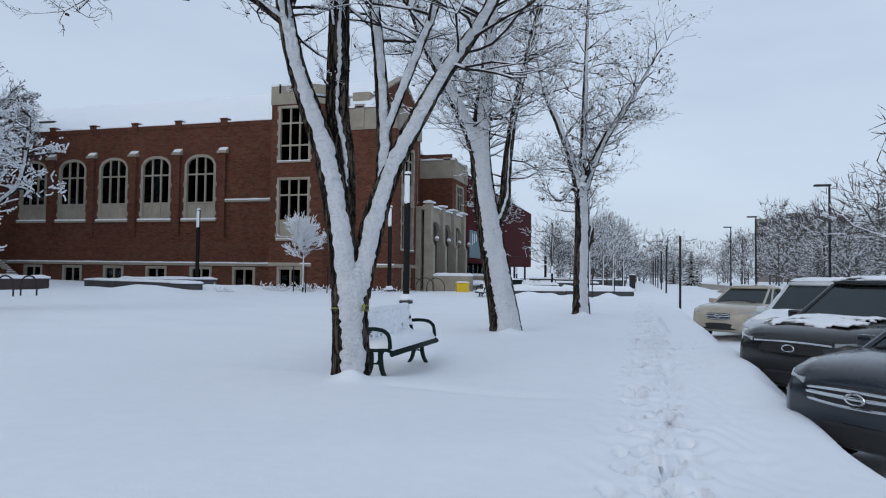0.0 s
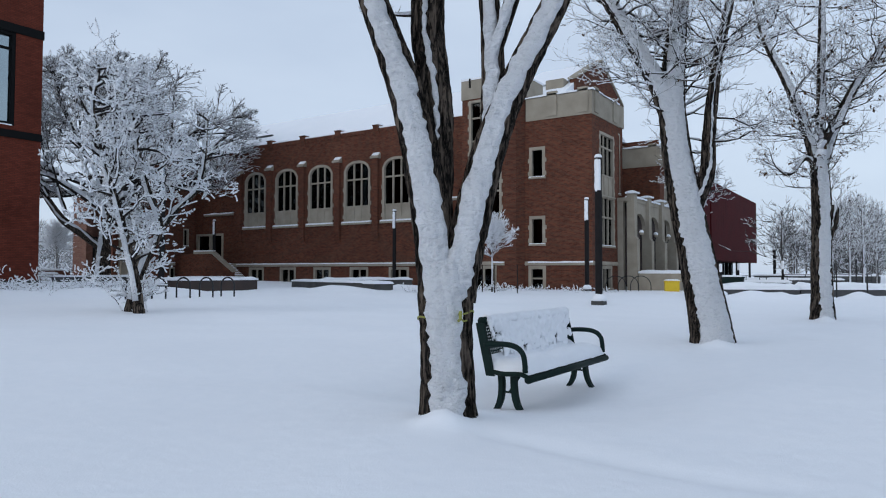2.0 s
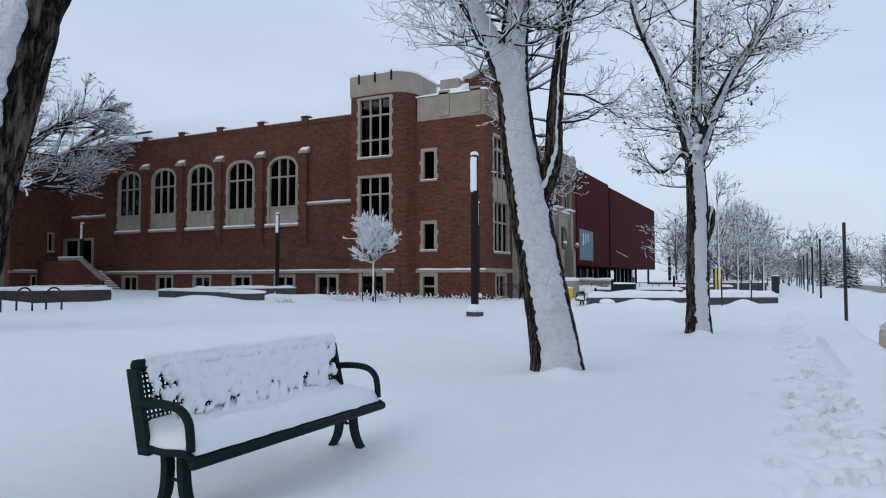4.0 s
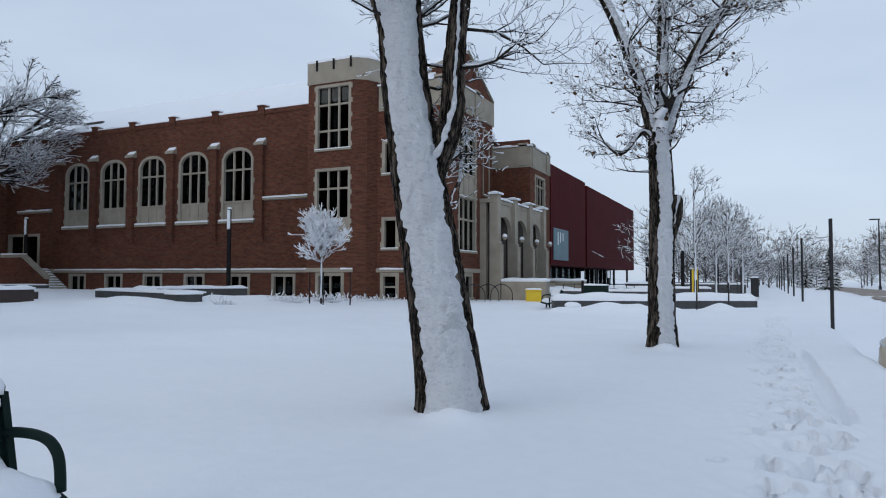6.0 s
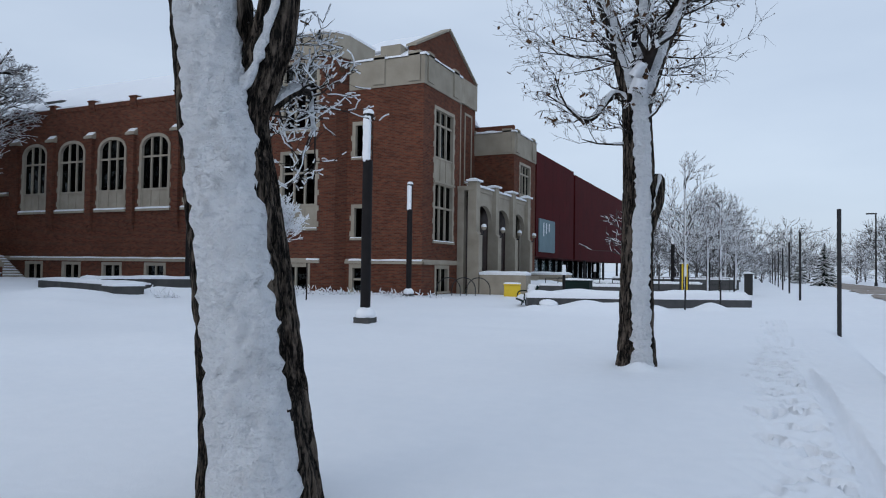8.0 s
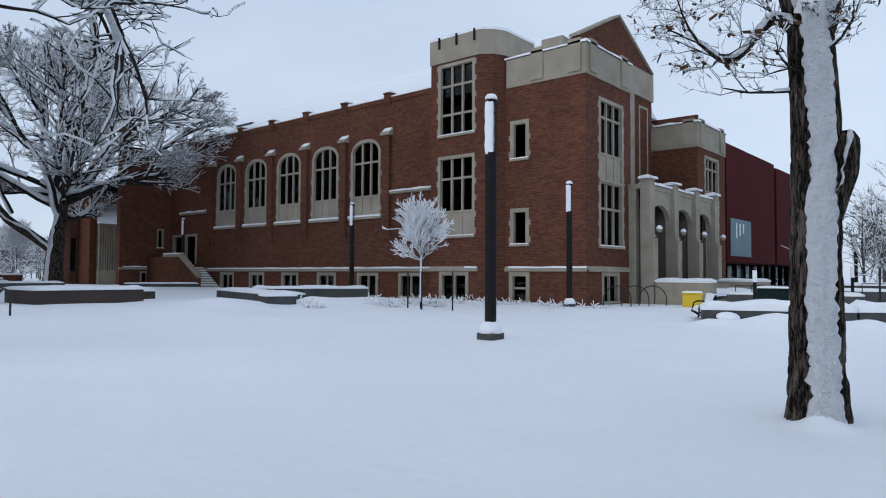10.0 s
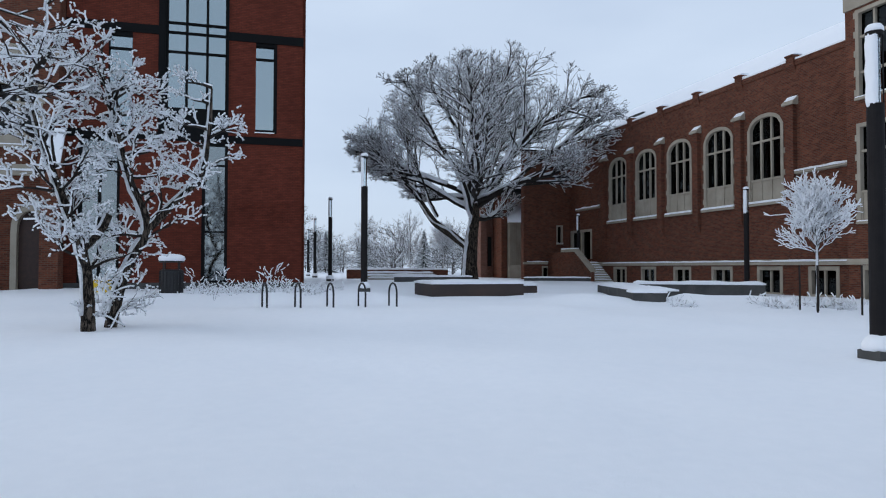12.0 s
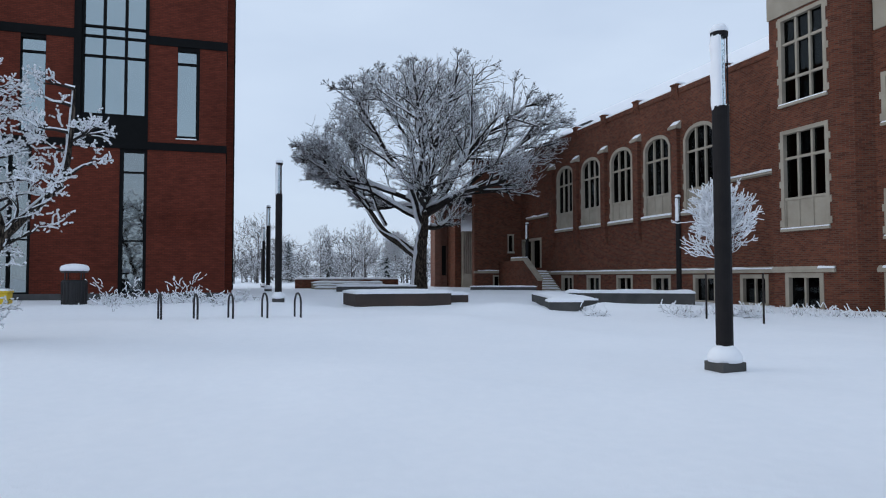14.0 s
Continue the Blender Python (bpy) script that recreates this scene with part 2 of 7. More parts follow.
def sweep(bm, pts, radii, sides=8, start=0.0, rough=0.0, seed=0):
    """A tube along a line of points."""
    pts = [Vector(p) for p in pts]
    if isinstance(radii, (int, float)):
        radii = [radii] * len(pts)
    loops, ref = [], Vector((0, 0, 1))
    for i, p in enumerate(pts):
        d = (pts[min(i + 1, len(pts) - 1)] - pts[max(i - 1, 0)]).normalized()
        if i == 0:
            ref = d.orthogonal().normalized()
        ref = (ref - d * ref.dot(d)).normalized()
        s = d.cross(ref)
        loop = []
        for j in range(sides):
            a = start + 2 * math.pi * j / sides
            r = radii[i]
            if rough:
                r *= 1 + rough * noise.noise((math.cos(a) * 2.2 + seed, math.sin(a) * 2.2, i * 0.45))
            loop.append(p + (ref * math.cos(a) + s * math.sin(a)) * r)
        loops.append(loop)
    rings(bm, loops)


def arc(cx, cz, r, a0, a1, n):
    return [(cx + r * math.cos(a0 + (a1 - a0) * i / n), cz + r * math.sin(a0 + (a1 - a0) * i / n)) for i in range(n + 1)]


def soft_slab(bm, x0, x1, y0, y1, z0, thick, seed=0.0, step=0.25, over=0.02):
    """A pillow of snow lying on a flat top."""
    nx, ny = max(2, int((x1 - x0) / step)), max(2, int((y1 - y0) / step))
    top, low = {}, {}
    for i in range(nx + 1):
        for j in range(ny + 1):
            u, v = i / nx, j / ny
            e = min(min(u, 1 - u) * (x1 - x0), min(v, 1 - v) * (y1 - y0))
            edge = min(1.0, e / (thick * 0.9) + 0.28)
            x, y = x0 - over + u * (x1 - x0 + 2 * over), y0 - over + v * (y1 - y0 + 2 * over)
            h = thick * edge ** 0.5 * (0.9 + 0.35 * noise.noise((x * 1.3 + seed, y * 1.3, seed)))
            top[i, j] = bm.verts.new((x, y, z0 + max(h, 0.015)))
            if i in (0, nx) or j in (0, ny):
                low[i, j] = bm.verts.new((x, y, z0))
    for i in range(nx):
        for j in range(ny):
            bm.faces.new((top[i, j], top[i + 1, j], top[i + 1, j + 1], top[i, j + 1]))
    ring = [(i, 0) for i in range(nx)] + [(nx, j) for j in range(ny)] + [(i, ny) for i in range(nx, 0, -1)] + [(0, j) for j in range(ny, 0, -1)]
    for a, b in zip(ring, ring[1:] + ring[:1]):
        bm.faces.new((low[a], low[b], top[b], top[a]))


# ---------------------------------------------------------------- ground
def smooth(a, b, v):
    t = np.clip((v - a) / (b - a), 0, 1)
    return t * t * (3 - 2 * t)


def terrain(x, y):
    """The lie of the land: flat lawn, a raised bed and plaza beyond it, the lot one kerb lower."""
    x, y = np.asarray(x, float), np.asarray(y, float)
    z = 0.17 * smooth(-10, -24, x) * smooth(48, 38, y)
    z = z + 0.33 * smooth(-24.2, -26.5, x) * smooth(24.0, 21.5, y)
    z = z + 0.30 * smooth(-32, -44, x) * smooth(21.0, 24.0, y)
    z = z + 0.22 * smooth(26, 46, y) * smooth(-6, 0, x)
    lot = smooth(1.5, 2.25, x + 0.06 * np.sin(y * 0.9) + 0.04 * np.sin(y * 2.3)) * smooth(34, 27, y)
    z = z - 0.52 * lot
    z = z + 0.05 * smooth(0.9, 1.35, x) * smooth(1.9, 1.4, x) * smooth(34, 27, y)
    return z


def lines(*spans):
    out = []
    for a, b, step in spans:
        out += list(np.arange(a, b, step))
    return np.array(sorted(set(np.round(out, 4))))


gx = lines((-900, -120, 60), (-120, -50, 5), (-50, -14, 0.8), (-14, -4.2, 0.28), (-4.2, -0.5, 0.085), (-0.5, 1.3, 0.03), (1.3, 3.6, 0.08), (3.6, 9, 0.2), (9, 14, 0.4), (14, 120, 5), (120, 901, 60))
gy = lines((-900, -60, 60), (-60, -6, 3), (-6, 1.5, 0.25), (1.5, 27, 0.042), (27, 50, 0.25), (50, 120, 3), (120, 901, 60))
GX, GY = np.meshgrid(gx, gy, indexing="ij")
GZ = terrain(GX, GY)
rng = np.random.default_rng(5)
GZ += 0.016 * smooth(-0.4, 0.1, GX) * smooth(1.3, 0.9, GX) * smooth(0, 2, GY) * smooth(30, 26, GY) * (np.sin(GX * 21 + 2 * np.sin(GY * 5.1)) * np.sin(GY * 13 + 3 * np.sin(GX * 7)))
near = smooth(60, 40, np.abs(GX)) * smooth(90, 60, np.abs(GY))
for k in range(14):  # long drifts and soft humps
    a, wl_, ph = rng.uniform(0, math.pi), rng.uniform(1.6, 9.0), rng.uniform(0, 6.3)
    GZ += near * 0.0035 * wl_ ** 0.55 * np.sin((GX * math.cos(a) + GY * math.sin(a)) * 2 * math.pi / wl_ + ph + 1.3 * np.sin(GY * 0.31 + GX * 0.17 + k))
for hx, hy, hr, hh in ((-22.6, 33.0, 0.9, 0.3), (-21.6, 34.4, 1.1, 0.26), (-20.8, 36.0, 1.1, 0.2), (-20.5, 26.5, 1.2, 0.16), (-24.0, 29.4, 1.6, 0.3), (-19.5, 34.2, 2.2, 0.12), (-6.0, 35.0, 1.0, 0.16), (-5.2, 35.4, 0.7, 0.3), (-4.2, 35.7, 0.5, 0.26), (-3.2, 36.2, 0.6, 0.22), (-1.4, 37.0, 0.5, 0.25), (-7.0, 34.7, 0.5, 0.15), (-28.5, 31.0, 2.0, 0.1)):
    GZ += hh * np.exp(-((GX - hx) ** 2 + (GY - hy) ** 2) / (hr * hr))
# snow heaped against the trunks and scooped round the bench legs
for hx, hy, hr, hh in ((-3.13, 7.8, 0.36, 0.06), (-3.02, 7.56, 0.16, 0.10), (-2.60, 15.05, 0.5, 0.05), (-2.52, 14.80, 0.2, 0.09), (-1.6, 22.1, 0.4, 0.05), (-1.52, 21.86, 0.17, 0.13)):
    GZ += hh * np.exp(-((GX - hx) ** 2 + (GY - hy) ** 2) / (hr * hr))


GZ -= 0.24 * np.exp(-((GX + 3.35) / 1.5) ** 4 - ((GY - 10.45) / 1.75) ** 4)


def print_at(x, y, turn, depth=0.07, long=0.15, wide=0.062):
    """One trodden hole with a small rim."""
    i0, i1 = np.searchsorted(gx, (x - 0.5, x + 0.5))
    j0, j1 = np.searchsorted(gy, (y - 0.5, y + 0.5))
    sx, sy = GX[i0:i1, j0:j1] - x, GY[i0:i1, j0:j1] - y
    u, v = sx * math.cos(turn) + sy * math.sin(turn), -sx * math.sin(turn) + sy * math.cos(turn)
    r = np.sqrt((u / wide) ** 2 + (v / long) ** 2)
    GZ[i0:i1, j0:j1] += -depth * smooth(1.12, 0.72, r) + 0.009 * np.exp(-((r - 1.4) / 0.3) ** 2)


def tread(x, y, turn, depth, long, wide):
    """A print, faint on the first stretch where fresh snow fell into it."""
    print_at(x, y, turn, depth * (0.85 + 0.35 * smooth(7.5, 12.5, y)), long, wide)


y = 1.6
while y < 34:  # the trodden way along the kerb
    for side in (-0.24, -0.04, 0.17):
        if rng.random() < 0.8:
            cx = 0.30 + 0.06 * math.sin(y * 0.21) + 0.008 * (y - 14)
            tread(cx + side + rng.normal(0, 0.06), y + rng.normal(0, 0.12), rng.normal(0, 0.3), rng.uniform(0.05, 0.13), rng.uniform(0.08, 0.16), rng.uniform(0.045, 0.075))
    y += 0.47
for k in range(200):
    yy = rng.uniform(1.8, 26)
    cx = 0.30 + 0.06 * math.sin(yy * 0.21) + 0.008 * (yy - 14)
    tread(cx + rng.normal(0, 0.16), yy, rng.normal(0, 0.6), rng.uniform(0.05, 0.14), rng.uniform(0.05, 0.10), rng.uniform(0.034, 0.055))
for k in range(46):
    tread(rng.uniform(0.35, 1.15), rng.uniform(9.5, 15.6), rng.normal(0, 0.7), rng.uniform(0.04, 0.12), rng.uniform(0.06, 0.14), rng.uniform(0.04, 0.06))
for k in range(26):
    print_at(rng.choice((0.12, 0.3, 0.48)) + rng.normal(0, 0.05), 3.6 + 0.27 * k + rng.normal(0, 0.08), rng.normal(0, 0.3), rng.uniform(0.10, 0.15), rng.uniform(0.09, 0.13), rng.uniform(0.05, 0.065))
for px_, py_ in ((0.62, 15.6), (0.66, 16.1), (0.27, 14.9), (0.3, 15.05)):
    print_at(px_, py_, 0.4, 0.16, 0.12, 0.06)
groove = smooth(0.11, 0.07, np.abs(GX - 0.73 + 0.012 * (GY - 16.4))) * smooth(16.0, 16.6, GY) * smooth(24.0, 23.2, GY)
# a filled-in track that leads off from the bench
GZ -= 0.035 * np.exp(-((GY - 7.45 - 0.14 * np.sin(GX * 1.7)) / 0.16) ** 2) * smooth(-3.0, -2.4, GX) * smooth(-0.3, -0.9, GX)
groove += 0.35 * smooth(0.10, 0.05, np.abs(GX - 0.5)) * smooth(7.6, 8.2, GY) * smooth(11, 10.4, GY)
GZ -= 0.15 * groove
# ruts and churned snow in the lot
lot = smooth(2.2, 3.0, GX) * smooth(15, 13, GX) * smooth(-6, -2, GY) * smooth(60, 40, GY)
GZ += lot * 0.03 * np.maximum(0, np.sin(GX * 7.3 + 2.1 * np.sin(GY * 1.7)) * np.sin(GY * 4.9 + 1.7 * np.sin(GX * 2.3)))
GZ += lot * 0.035 * np.sin(GX * 3.1 + 0.8 * np.sin(GY * 0.7)) * np.sin(GY * 2.3 + GX)
nxg, nyg = GX.shape
gv = np.stack([GX, GY, GZ], -1).reshape(-1, 3)
ii, jj = np.meshgrid(np.arange(nxg - 1), np.arange(nyg - 1), indexing="ij")
q = (ii * nyg + jj).ravel()
gf = np.stack([q, q + nyg, q + nyg + 1, q + 1], -1)


def raw_mesh(name, verts, quads, material, smooth_faces=True):
    """A mesh straight from arrays of corners and faces of one size."""
    me = bpy.data.meshes.new(name)
    n, k = len(quads), quads.shape[1]
    me.vertices.add(len(verts))
    me.vertices.foreach_set("co", np.ascontiguousarray(verts, dtype=np.float32).ravel())
    me.loops.add(n * k)
    me.loops.foreach_set("vertex_index", np.ascontiguousarray(quads, dtype=np.int32).ravel())
    me.polygons.add(n)
    me.polygons.foreach_set("loop_start", np.arange(0, n * k, k, dtype=np.int32))
    me.polygons.foreach_set("use_smooth", np.full(n, smooth_faces))
    me.update(calc_edges=True)
    me.materials.append(material)
    return me


ground = tagged(new("ground", raw_mesh("ground", gv, gf, M_GROUND)), "fresh snow-covered lawn with a trodden trail along it", "snow", kind="structure")


def ground_z(x, y):
    i, j = min(np.searchsorted(gx, x), nxg - 1), min(np.searchsorted(gy, y), nyg - 1)
    return float(GZ[i, j])


# ---------------------------------------------------------------- walls and windows
def plane_y(Y):
    return lambda u, d, z: (u, Y - d, z)


def plane_x(X):
    return lambda u, d, z: (X + d, u, z)


def slab(bm, P, u0, u1, z0, z1, d0, d1):
    c = [bm.verts.new(P(u, d, z)) for u in (u0, u1) for d in (d0, d1) for z in (z0, z1)]
    for f in ((0, 1, 3, 2), (4, 6, 7, 5), (0, 4, 5, 1), (2, 3, 7, 6), (0, 2, 6, 4), (1, 5, 7, 3)):
        bm.faces.new([c[i] for i in f])


def pierced(bm, P, u0, u1, z0, z1, holes, thick=0.45):
    """One wall with real openings through it. holes: (u0, u1, z0, z1)."""
    us = sorted({u0, u1, *(h[0] for h in holes), *(h[1] for h in holes)})
    zs = sorted({z0, z1, *(h[2] for h in holes), *(h[3] for h in holes)})
    us, zs = [u for u in us if u0 <= u <= u1], [z for z in zs if z0 <= z <= z1]
    made = {}

    def v(i, j, k):
        if (i, j, k) not in made:
            made[i, j, k] = bm.verts.new(P(us[i], -thick * k, zs[j]))
        return made[i, j, k]

    def full(i, j):
        if not (0 <= i < len(us) - 1 and 0 <= j < len(zs) - 1):
            return False
        u, z = (us[i] + us[i + 1]) / 2, (zs[j] + zs[j + 1]) / 2
        return not any(h[0] < u < h[1] and h[2] < z < h[3] for h in holes)

    for i in range(len(us) - 1):
        for j in range(len(zs) - 1):
            if not full(i, j):
                continue
            for k in (0, 1):
                bm.faces.new((v(i, j, k), v(i + 1, j, k), v(i + 1, j + 1, k), v(i, j + 1, k)))
            for di, dj, e in ((-1, 0, ((i, j), (i, j + 1))), (1, 0, ((i + 1, j), (i + 1, j + 1))), (0, -1, ((i, j), (i + 1, j))), (0, 1, ((i, j + 1), (i + 1, j + 1)))):
                if not full(i + di, j + dj):
                    (a, b), (c, d) = e
                    bm.faces.new((v(a, b, 0), v(c, d, 0), v(c, d, 1), v(a, b, 1)))


def window(parent, P, u0, u1, z0, z1, cols, bars, stone=0.16, panel=0.0, glass=M_GLASS, frame_mat=M_STONE, proud=0.03, quoin=True, sill_snow=True, label=""):
    """A stone-framed window: surround, mullions, transoms, panes, sill; a stone panel under the glass where there is one."""
    bm = bmesh.new()
    slab(bm, P, u0, u0 + stone, z0, z1, -0.3, proud)
    slab(bm, P, u1 - stone, u1, z0, z1, -0.3, proud)
    slab(bm, P, u0 + stone, u1 - stone, z1 - stone, z1, -0.3, proud - 0.004)
    slab(bm, P, u0 - 0.03, u1 + 0.03, z0 - 0.11, z0, -0.3, proud + 0.07)
    if quoin:
        z, k = z0 + 0.1, 0
        while z + 0.3 < z1:
            for a, b in ((u0 - 0.09, u0), (u1, u1 + 0.09)):
                slab(bm, P, a, b, z, z + 0.28, -0.2, proud - 0.006)
            z += 0.86
    win = part("window", bm, frame_mat, parent, label)
    g0, g1, b0, b1 = u0 + stone, u1 - stone, z0 + panel, z1 - stone
    if panel:
        bm = bmesh.new()
        slab(bm, P, g0, g1, z0, z0 + panel, -0.3, -0.07)
        part("stone_panel", bm, M_STONE, win)
        step = (g1 - g0) / cols
        for c in range(cols + 1):
            bm = bmesh.new()
            slab(bm, P, max(g0, g0 + c * step - 0.05), min(g1, g0 + c * step + 0.05), z0, z0 + panel - 0.1, -0.07, -0.02)
            part("panel_rib", bm, M_STONE, win)
        bm = bmesh.new()
        slab(bm, P, g0, g1, z0 + panel - 0.1, z0 + panel, -0.07, -0.018)
        part("panel_rail", bm, M_STONE, win)
    step, m = (g1 - g0) / cols, 0.055
    for c in range(1, cols):
        bm = bmesh.new()
        slab(bm, P, g0 + c * step - m, g0 + c * step + m, b0, b1, -0.24, -0.06)
        part("mullion", bm, frame_mat, win)
    zs = [b0] + [b0 + f * (b1 - b0) for f in bars] + [b1]
    for zb in zs[1:-1]:
        bm = bmesh.new()
        slab(bm, P, g0, g1, zb - m, zb + m, -0.235, -0.065)
        part("transom", bm, frame_mat, win)
    for c in range(cols):
        for a, b in zip(zs, zs[1:]):
            bm = bmesh.new()
            slab(bm, P, g0 + c * step + 0.01, g0 + (c + 1) * step - 0.01, a + 0.01, b - 0.01, -0.19, -0.17)
            part("pane", bm, glass, win)
    if sill_snow:
        bm = bmesh.new()
        slab(bm, P, u0, u1, z0, z0 + 0.05, -0.05, proud + 0.06)
        part("sill_snow", bm, M_SNOW, win)
    return win


def arched_window(parent, P, c, half, z0, spring, apex):
    """A tall three-light window under a flat pointed arch, with its blind stone panel and snowy sill."""
    n, stone = 12, 0.2

    def head(w, top):
        pts = []
        for i in range(n + 1):
            s = -1 + 2 * i / n
            pts.append((c + s * w, spring + (top - spring) * (1 - abs(s) ** 2.3) ** 0.62))
        return pts

    outer, inner = head(half, apex), head(half - stone, apex - stone)
    bm = bmesh.new()
    line_o = [(c - half, z0)] + outer + [(c + half, z0)]
    line_i = [(c - half + stone, z0)] + inner + [(c + half - stone, z0)]
    loops = [[P(o[0], 0.04, o[1]), P(i[0], 0.04, i[1]), P(i[0], -0.3, i[1]), P(o[0], -0.3, o[1])] for o, i in zip(line_o, line_i)]
    rings(bm, loops)
    for a, b in ((c - half - 0.1, c - half), (c + half, c + half + 0.1)):
        for zq in (z0 + 0.35, z0 + 1.35, z0 + 2.5):
            slab(bm, P, a, b, zq, zq + 0.3, -0.2, 0.033)
    win = part("window", bm, M_STONE, parent)
    panel_top, g = z0 + 1.35, half - stone
    bm = bmesh.new()
    slab(bm, P, c - g, c + g, z0, panel_top, -0.3, -0.08)
    part("stone_panel", bm, M_STONE, win)
    for k in range(4):
        u = c - g + k * 2 * g / 3
        bm = bmesh.new()
        slab(bm, P, max(c - g, u - 0.06), min(c + g, u + 0.06), z0, panel_top - 0.12, -0.08, -0.03)
        part("panel_rib", bm, M_STONE, win)
    bm = bmesh.new()
    slab(bm, P, c - g, c + g, panel_top - 0.12, panel_top, -0.08, -0.028)
    part("panel_rail", bm, M_STONE, win)
    m = 0.06
    def top_at(u):
        s = min(0.999, abs((u - c) / g))
        return spring + (apex - stone - spring) * (1 - s ** 2.3) ** 0.62
    for u in (c - g / 3, c + g / 3):
        bm = bmesh.new()
        slab(bm, P, u - m, u + m, panel_top, top_at(u), -0.24, -0.06)
        part("mullion", bm, M_STONE, win)
    zt = panel_top + 0.62 * (spring - panel_top) + 0.35
    bm = bmesh.new()
    slab(bm, P, c - g, c + g, zt - m, zt + m, -0.235, -0.065)
    part("transom", bm, M_STONE, win)
    for k in range(3):
        a, b = c - g + k * 2 * g / 3 + 0.01, c - g + (k + 1) * 2 * g / 3 - 0.01
        bm = bmesh.new()
        slab(bm, P, a, b, panel_top + 0.01, zt - 0.01, -0.19, -0.17)
        part("pane", bm, M_GLASS, win)
        bm = bmesh.new()
        us = [a + (b - a) * i / 5 for i in range(6)]
        poly = [(a, zt + 0.01), (b, zt + 0.01)] + [(u, top_at(u) - 0.005) for u in us[::-1]]
        prism(bm, poly, lambda p, s: P(p[0], -0.19 + 0.02 * s, p[1]))
        part("pane", bm, M_GLASS, win)
    bm = bmesh.new()
    slab(bm, P, c - half - 0.16, c + half + 0.16, z0 - 0.14, z0, -0.3, 0.16)
    part("sill", bm, M_STONE, win)
    bm = bmesh.new()
    prism(bm, [(0.17, z0), (0.17, z0 + 0.05), (0.05, z0 + 0.13), (-0.05, z0 + 0.13), (-0.05, z0)], lambda p, s: P(c - half - 0.15 + s * (2 * half + 0.3), p[0], p[1]))
    part("sill_snow", bm, M_SNOW, win)
    # brick left over beside the arch
    bm = bmesh.new()
    for half_line in (outer[: n // 2 + 1], outer[n // 2:]):
        edge = half_line[0][0] if half_line[0][0] < c - 0.01 else half_line[-1][0]
        poly = half_line + [(edge, apex)]
        prism(bm, poly, lambda p, s: P(p[0], -0.3 * s, p[1]))
    part("arch_brickwork", bm, M_BRICK, parent)
    return win


def snow_strip(parent, P, u0, u1, z, depth, thick=0.1, back=0.0, name="snow"):
    """Snow lying along a ledge or parapet."""
    bm = bmesh.new()
    n = max(4, int((u1 - u0) / 0.35))
    loops = []
    for i in range(n + 1):
        u = u0 + (u1 - u0) * i / n
        h = thick * (0.75 + 0.5 * noise.noise((u * 1.1, z, depth)))
        f = depth * (1.0 + 0.12 * noise.noise((u * 1.7, z + 4, 0)))
        loops.append([P(u, -back, z), P(u, -back, z + h), P(u, f * 0.5, z + h), P(u, f, z + h * 0.55), P(u, f, z)])
    rings(bm, loops)
    return part(name, bm, M_SNOW, parent, smooth=False)


# ---------------------------------------------------------------- the old library
lib = thing("library_building", "brown brick collegiate building with limestone trim and snowy ledges", "building")
PA, PB, PT, PE = plane_y(44.26), plane_y(42.69), plane_y(43.79), plane_x(-15.8)
ARCHES = [-31.5, -35.42, -39.35, -43.3, -47.2]
LX = -50.4
# arcade wall
holes = [(c - 1.36, c + 1.36, 5.05, 9.97) for c in ARCHES]
base_w = [c + 0.25 for c in ARCHES] + [-27.6]
holes += [(c - 0.95, c + 0.95, 0.15, 1.55) for c in base_w]
bm = bmesh.new()
pierced(bm, PA, LX - 5.2, -24.7, -0.4, 12.3, holes + [(-55.4, -51.4, 2.2, 4.7)])
part("wall", bm, M_BRICK, lib, "brown brick wall with arched windows")
for c in ARCHES:
    arched_window(lib, PA, c, 1.36, 5.05, 9.2, 9.97)
for c in base_w:
    window(lib, PA, c - 0.95, c + 0.95, 0.15, 1.55, 2, [], 0.2, 0, quoin=False, sill_snow=False, label="small stone-framed basement window")
for c in [-29.5, -33.45, -37.4, -41.35, -45.3, -49.2]:
    bm = bmesh.new()
    slab(bm, PA, c - 0.27, c + 0.27, 4.2, 9.95, -0.1, 0.24)
    prism(bm, [(0.24, 4.2), (0.0, 3.5), (-0.1, 3.5), (-0.1, 4.2)], lambda p, s: PA(c - 0.27 + 0.54 * s, p[0], p[1]))
    butt = part("buttress", bm, M_BRICK, lib)
    bm = bmesh.new()
    prism(bm, [(0.36, 9.95), (0.36, 10.07), (-0.05, 10.42), (-0.05, 9.95)], lambda p, s: PA(c - 0.4 + 0.8 * s, p[0], p[1]))
    part("cap_stone", bm, M_STONE, butt)
    bm = bmesh.new()
    prism(bm, [(0.22, 10.18), (0.22, 10.22), (0.0, 10.44), (-0.05, 10.42)], lambda p, s: PA(c - 0.34 + 0.66 * s, p[0], p[1]))
    part("cap_snow", bm, M_SNOW, butt)
    bm = bmesh.new()
    prism(bm, [(0.0, 11.7), (0.16, 12.1), (0.16, 12.46), (0.26, 12.5), (0.26, 12.56), (-0.4, 12.6), (-0.4, 11.7)], lambda p, s: PA(c - 0.26 + 0.52 * s, p[0], p[1]))
    part("parapet_block", bm, M_BRICK, lib)
    snow_strip(lib, PA, c - 0.3, c + 0.3, 12.58, 0.16, 0.09, 0.4)
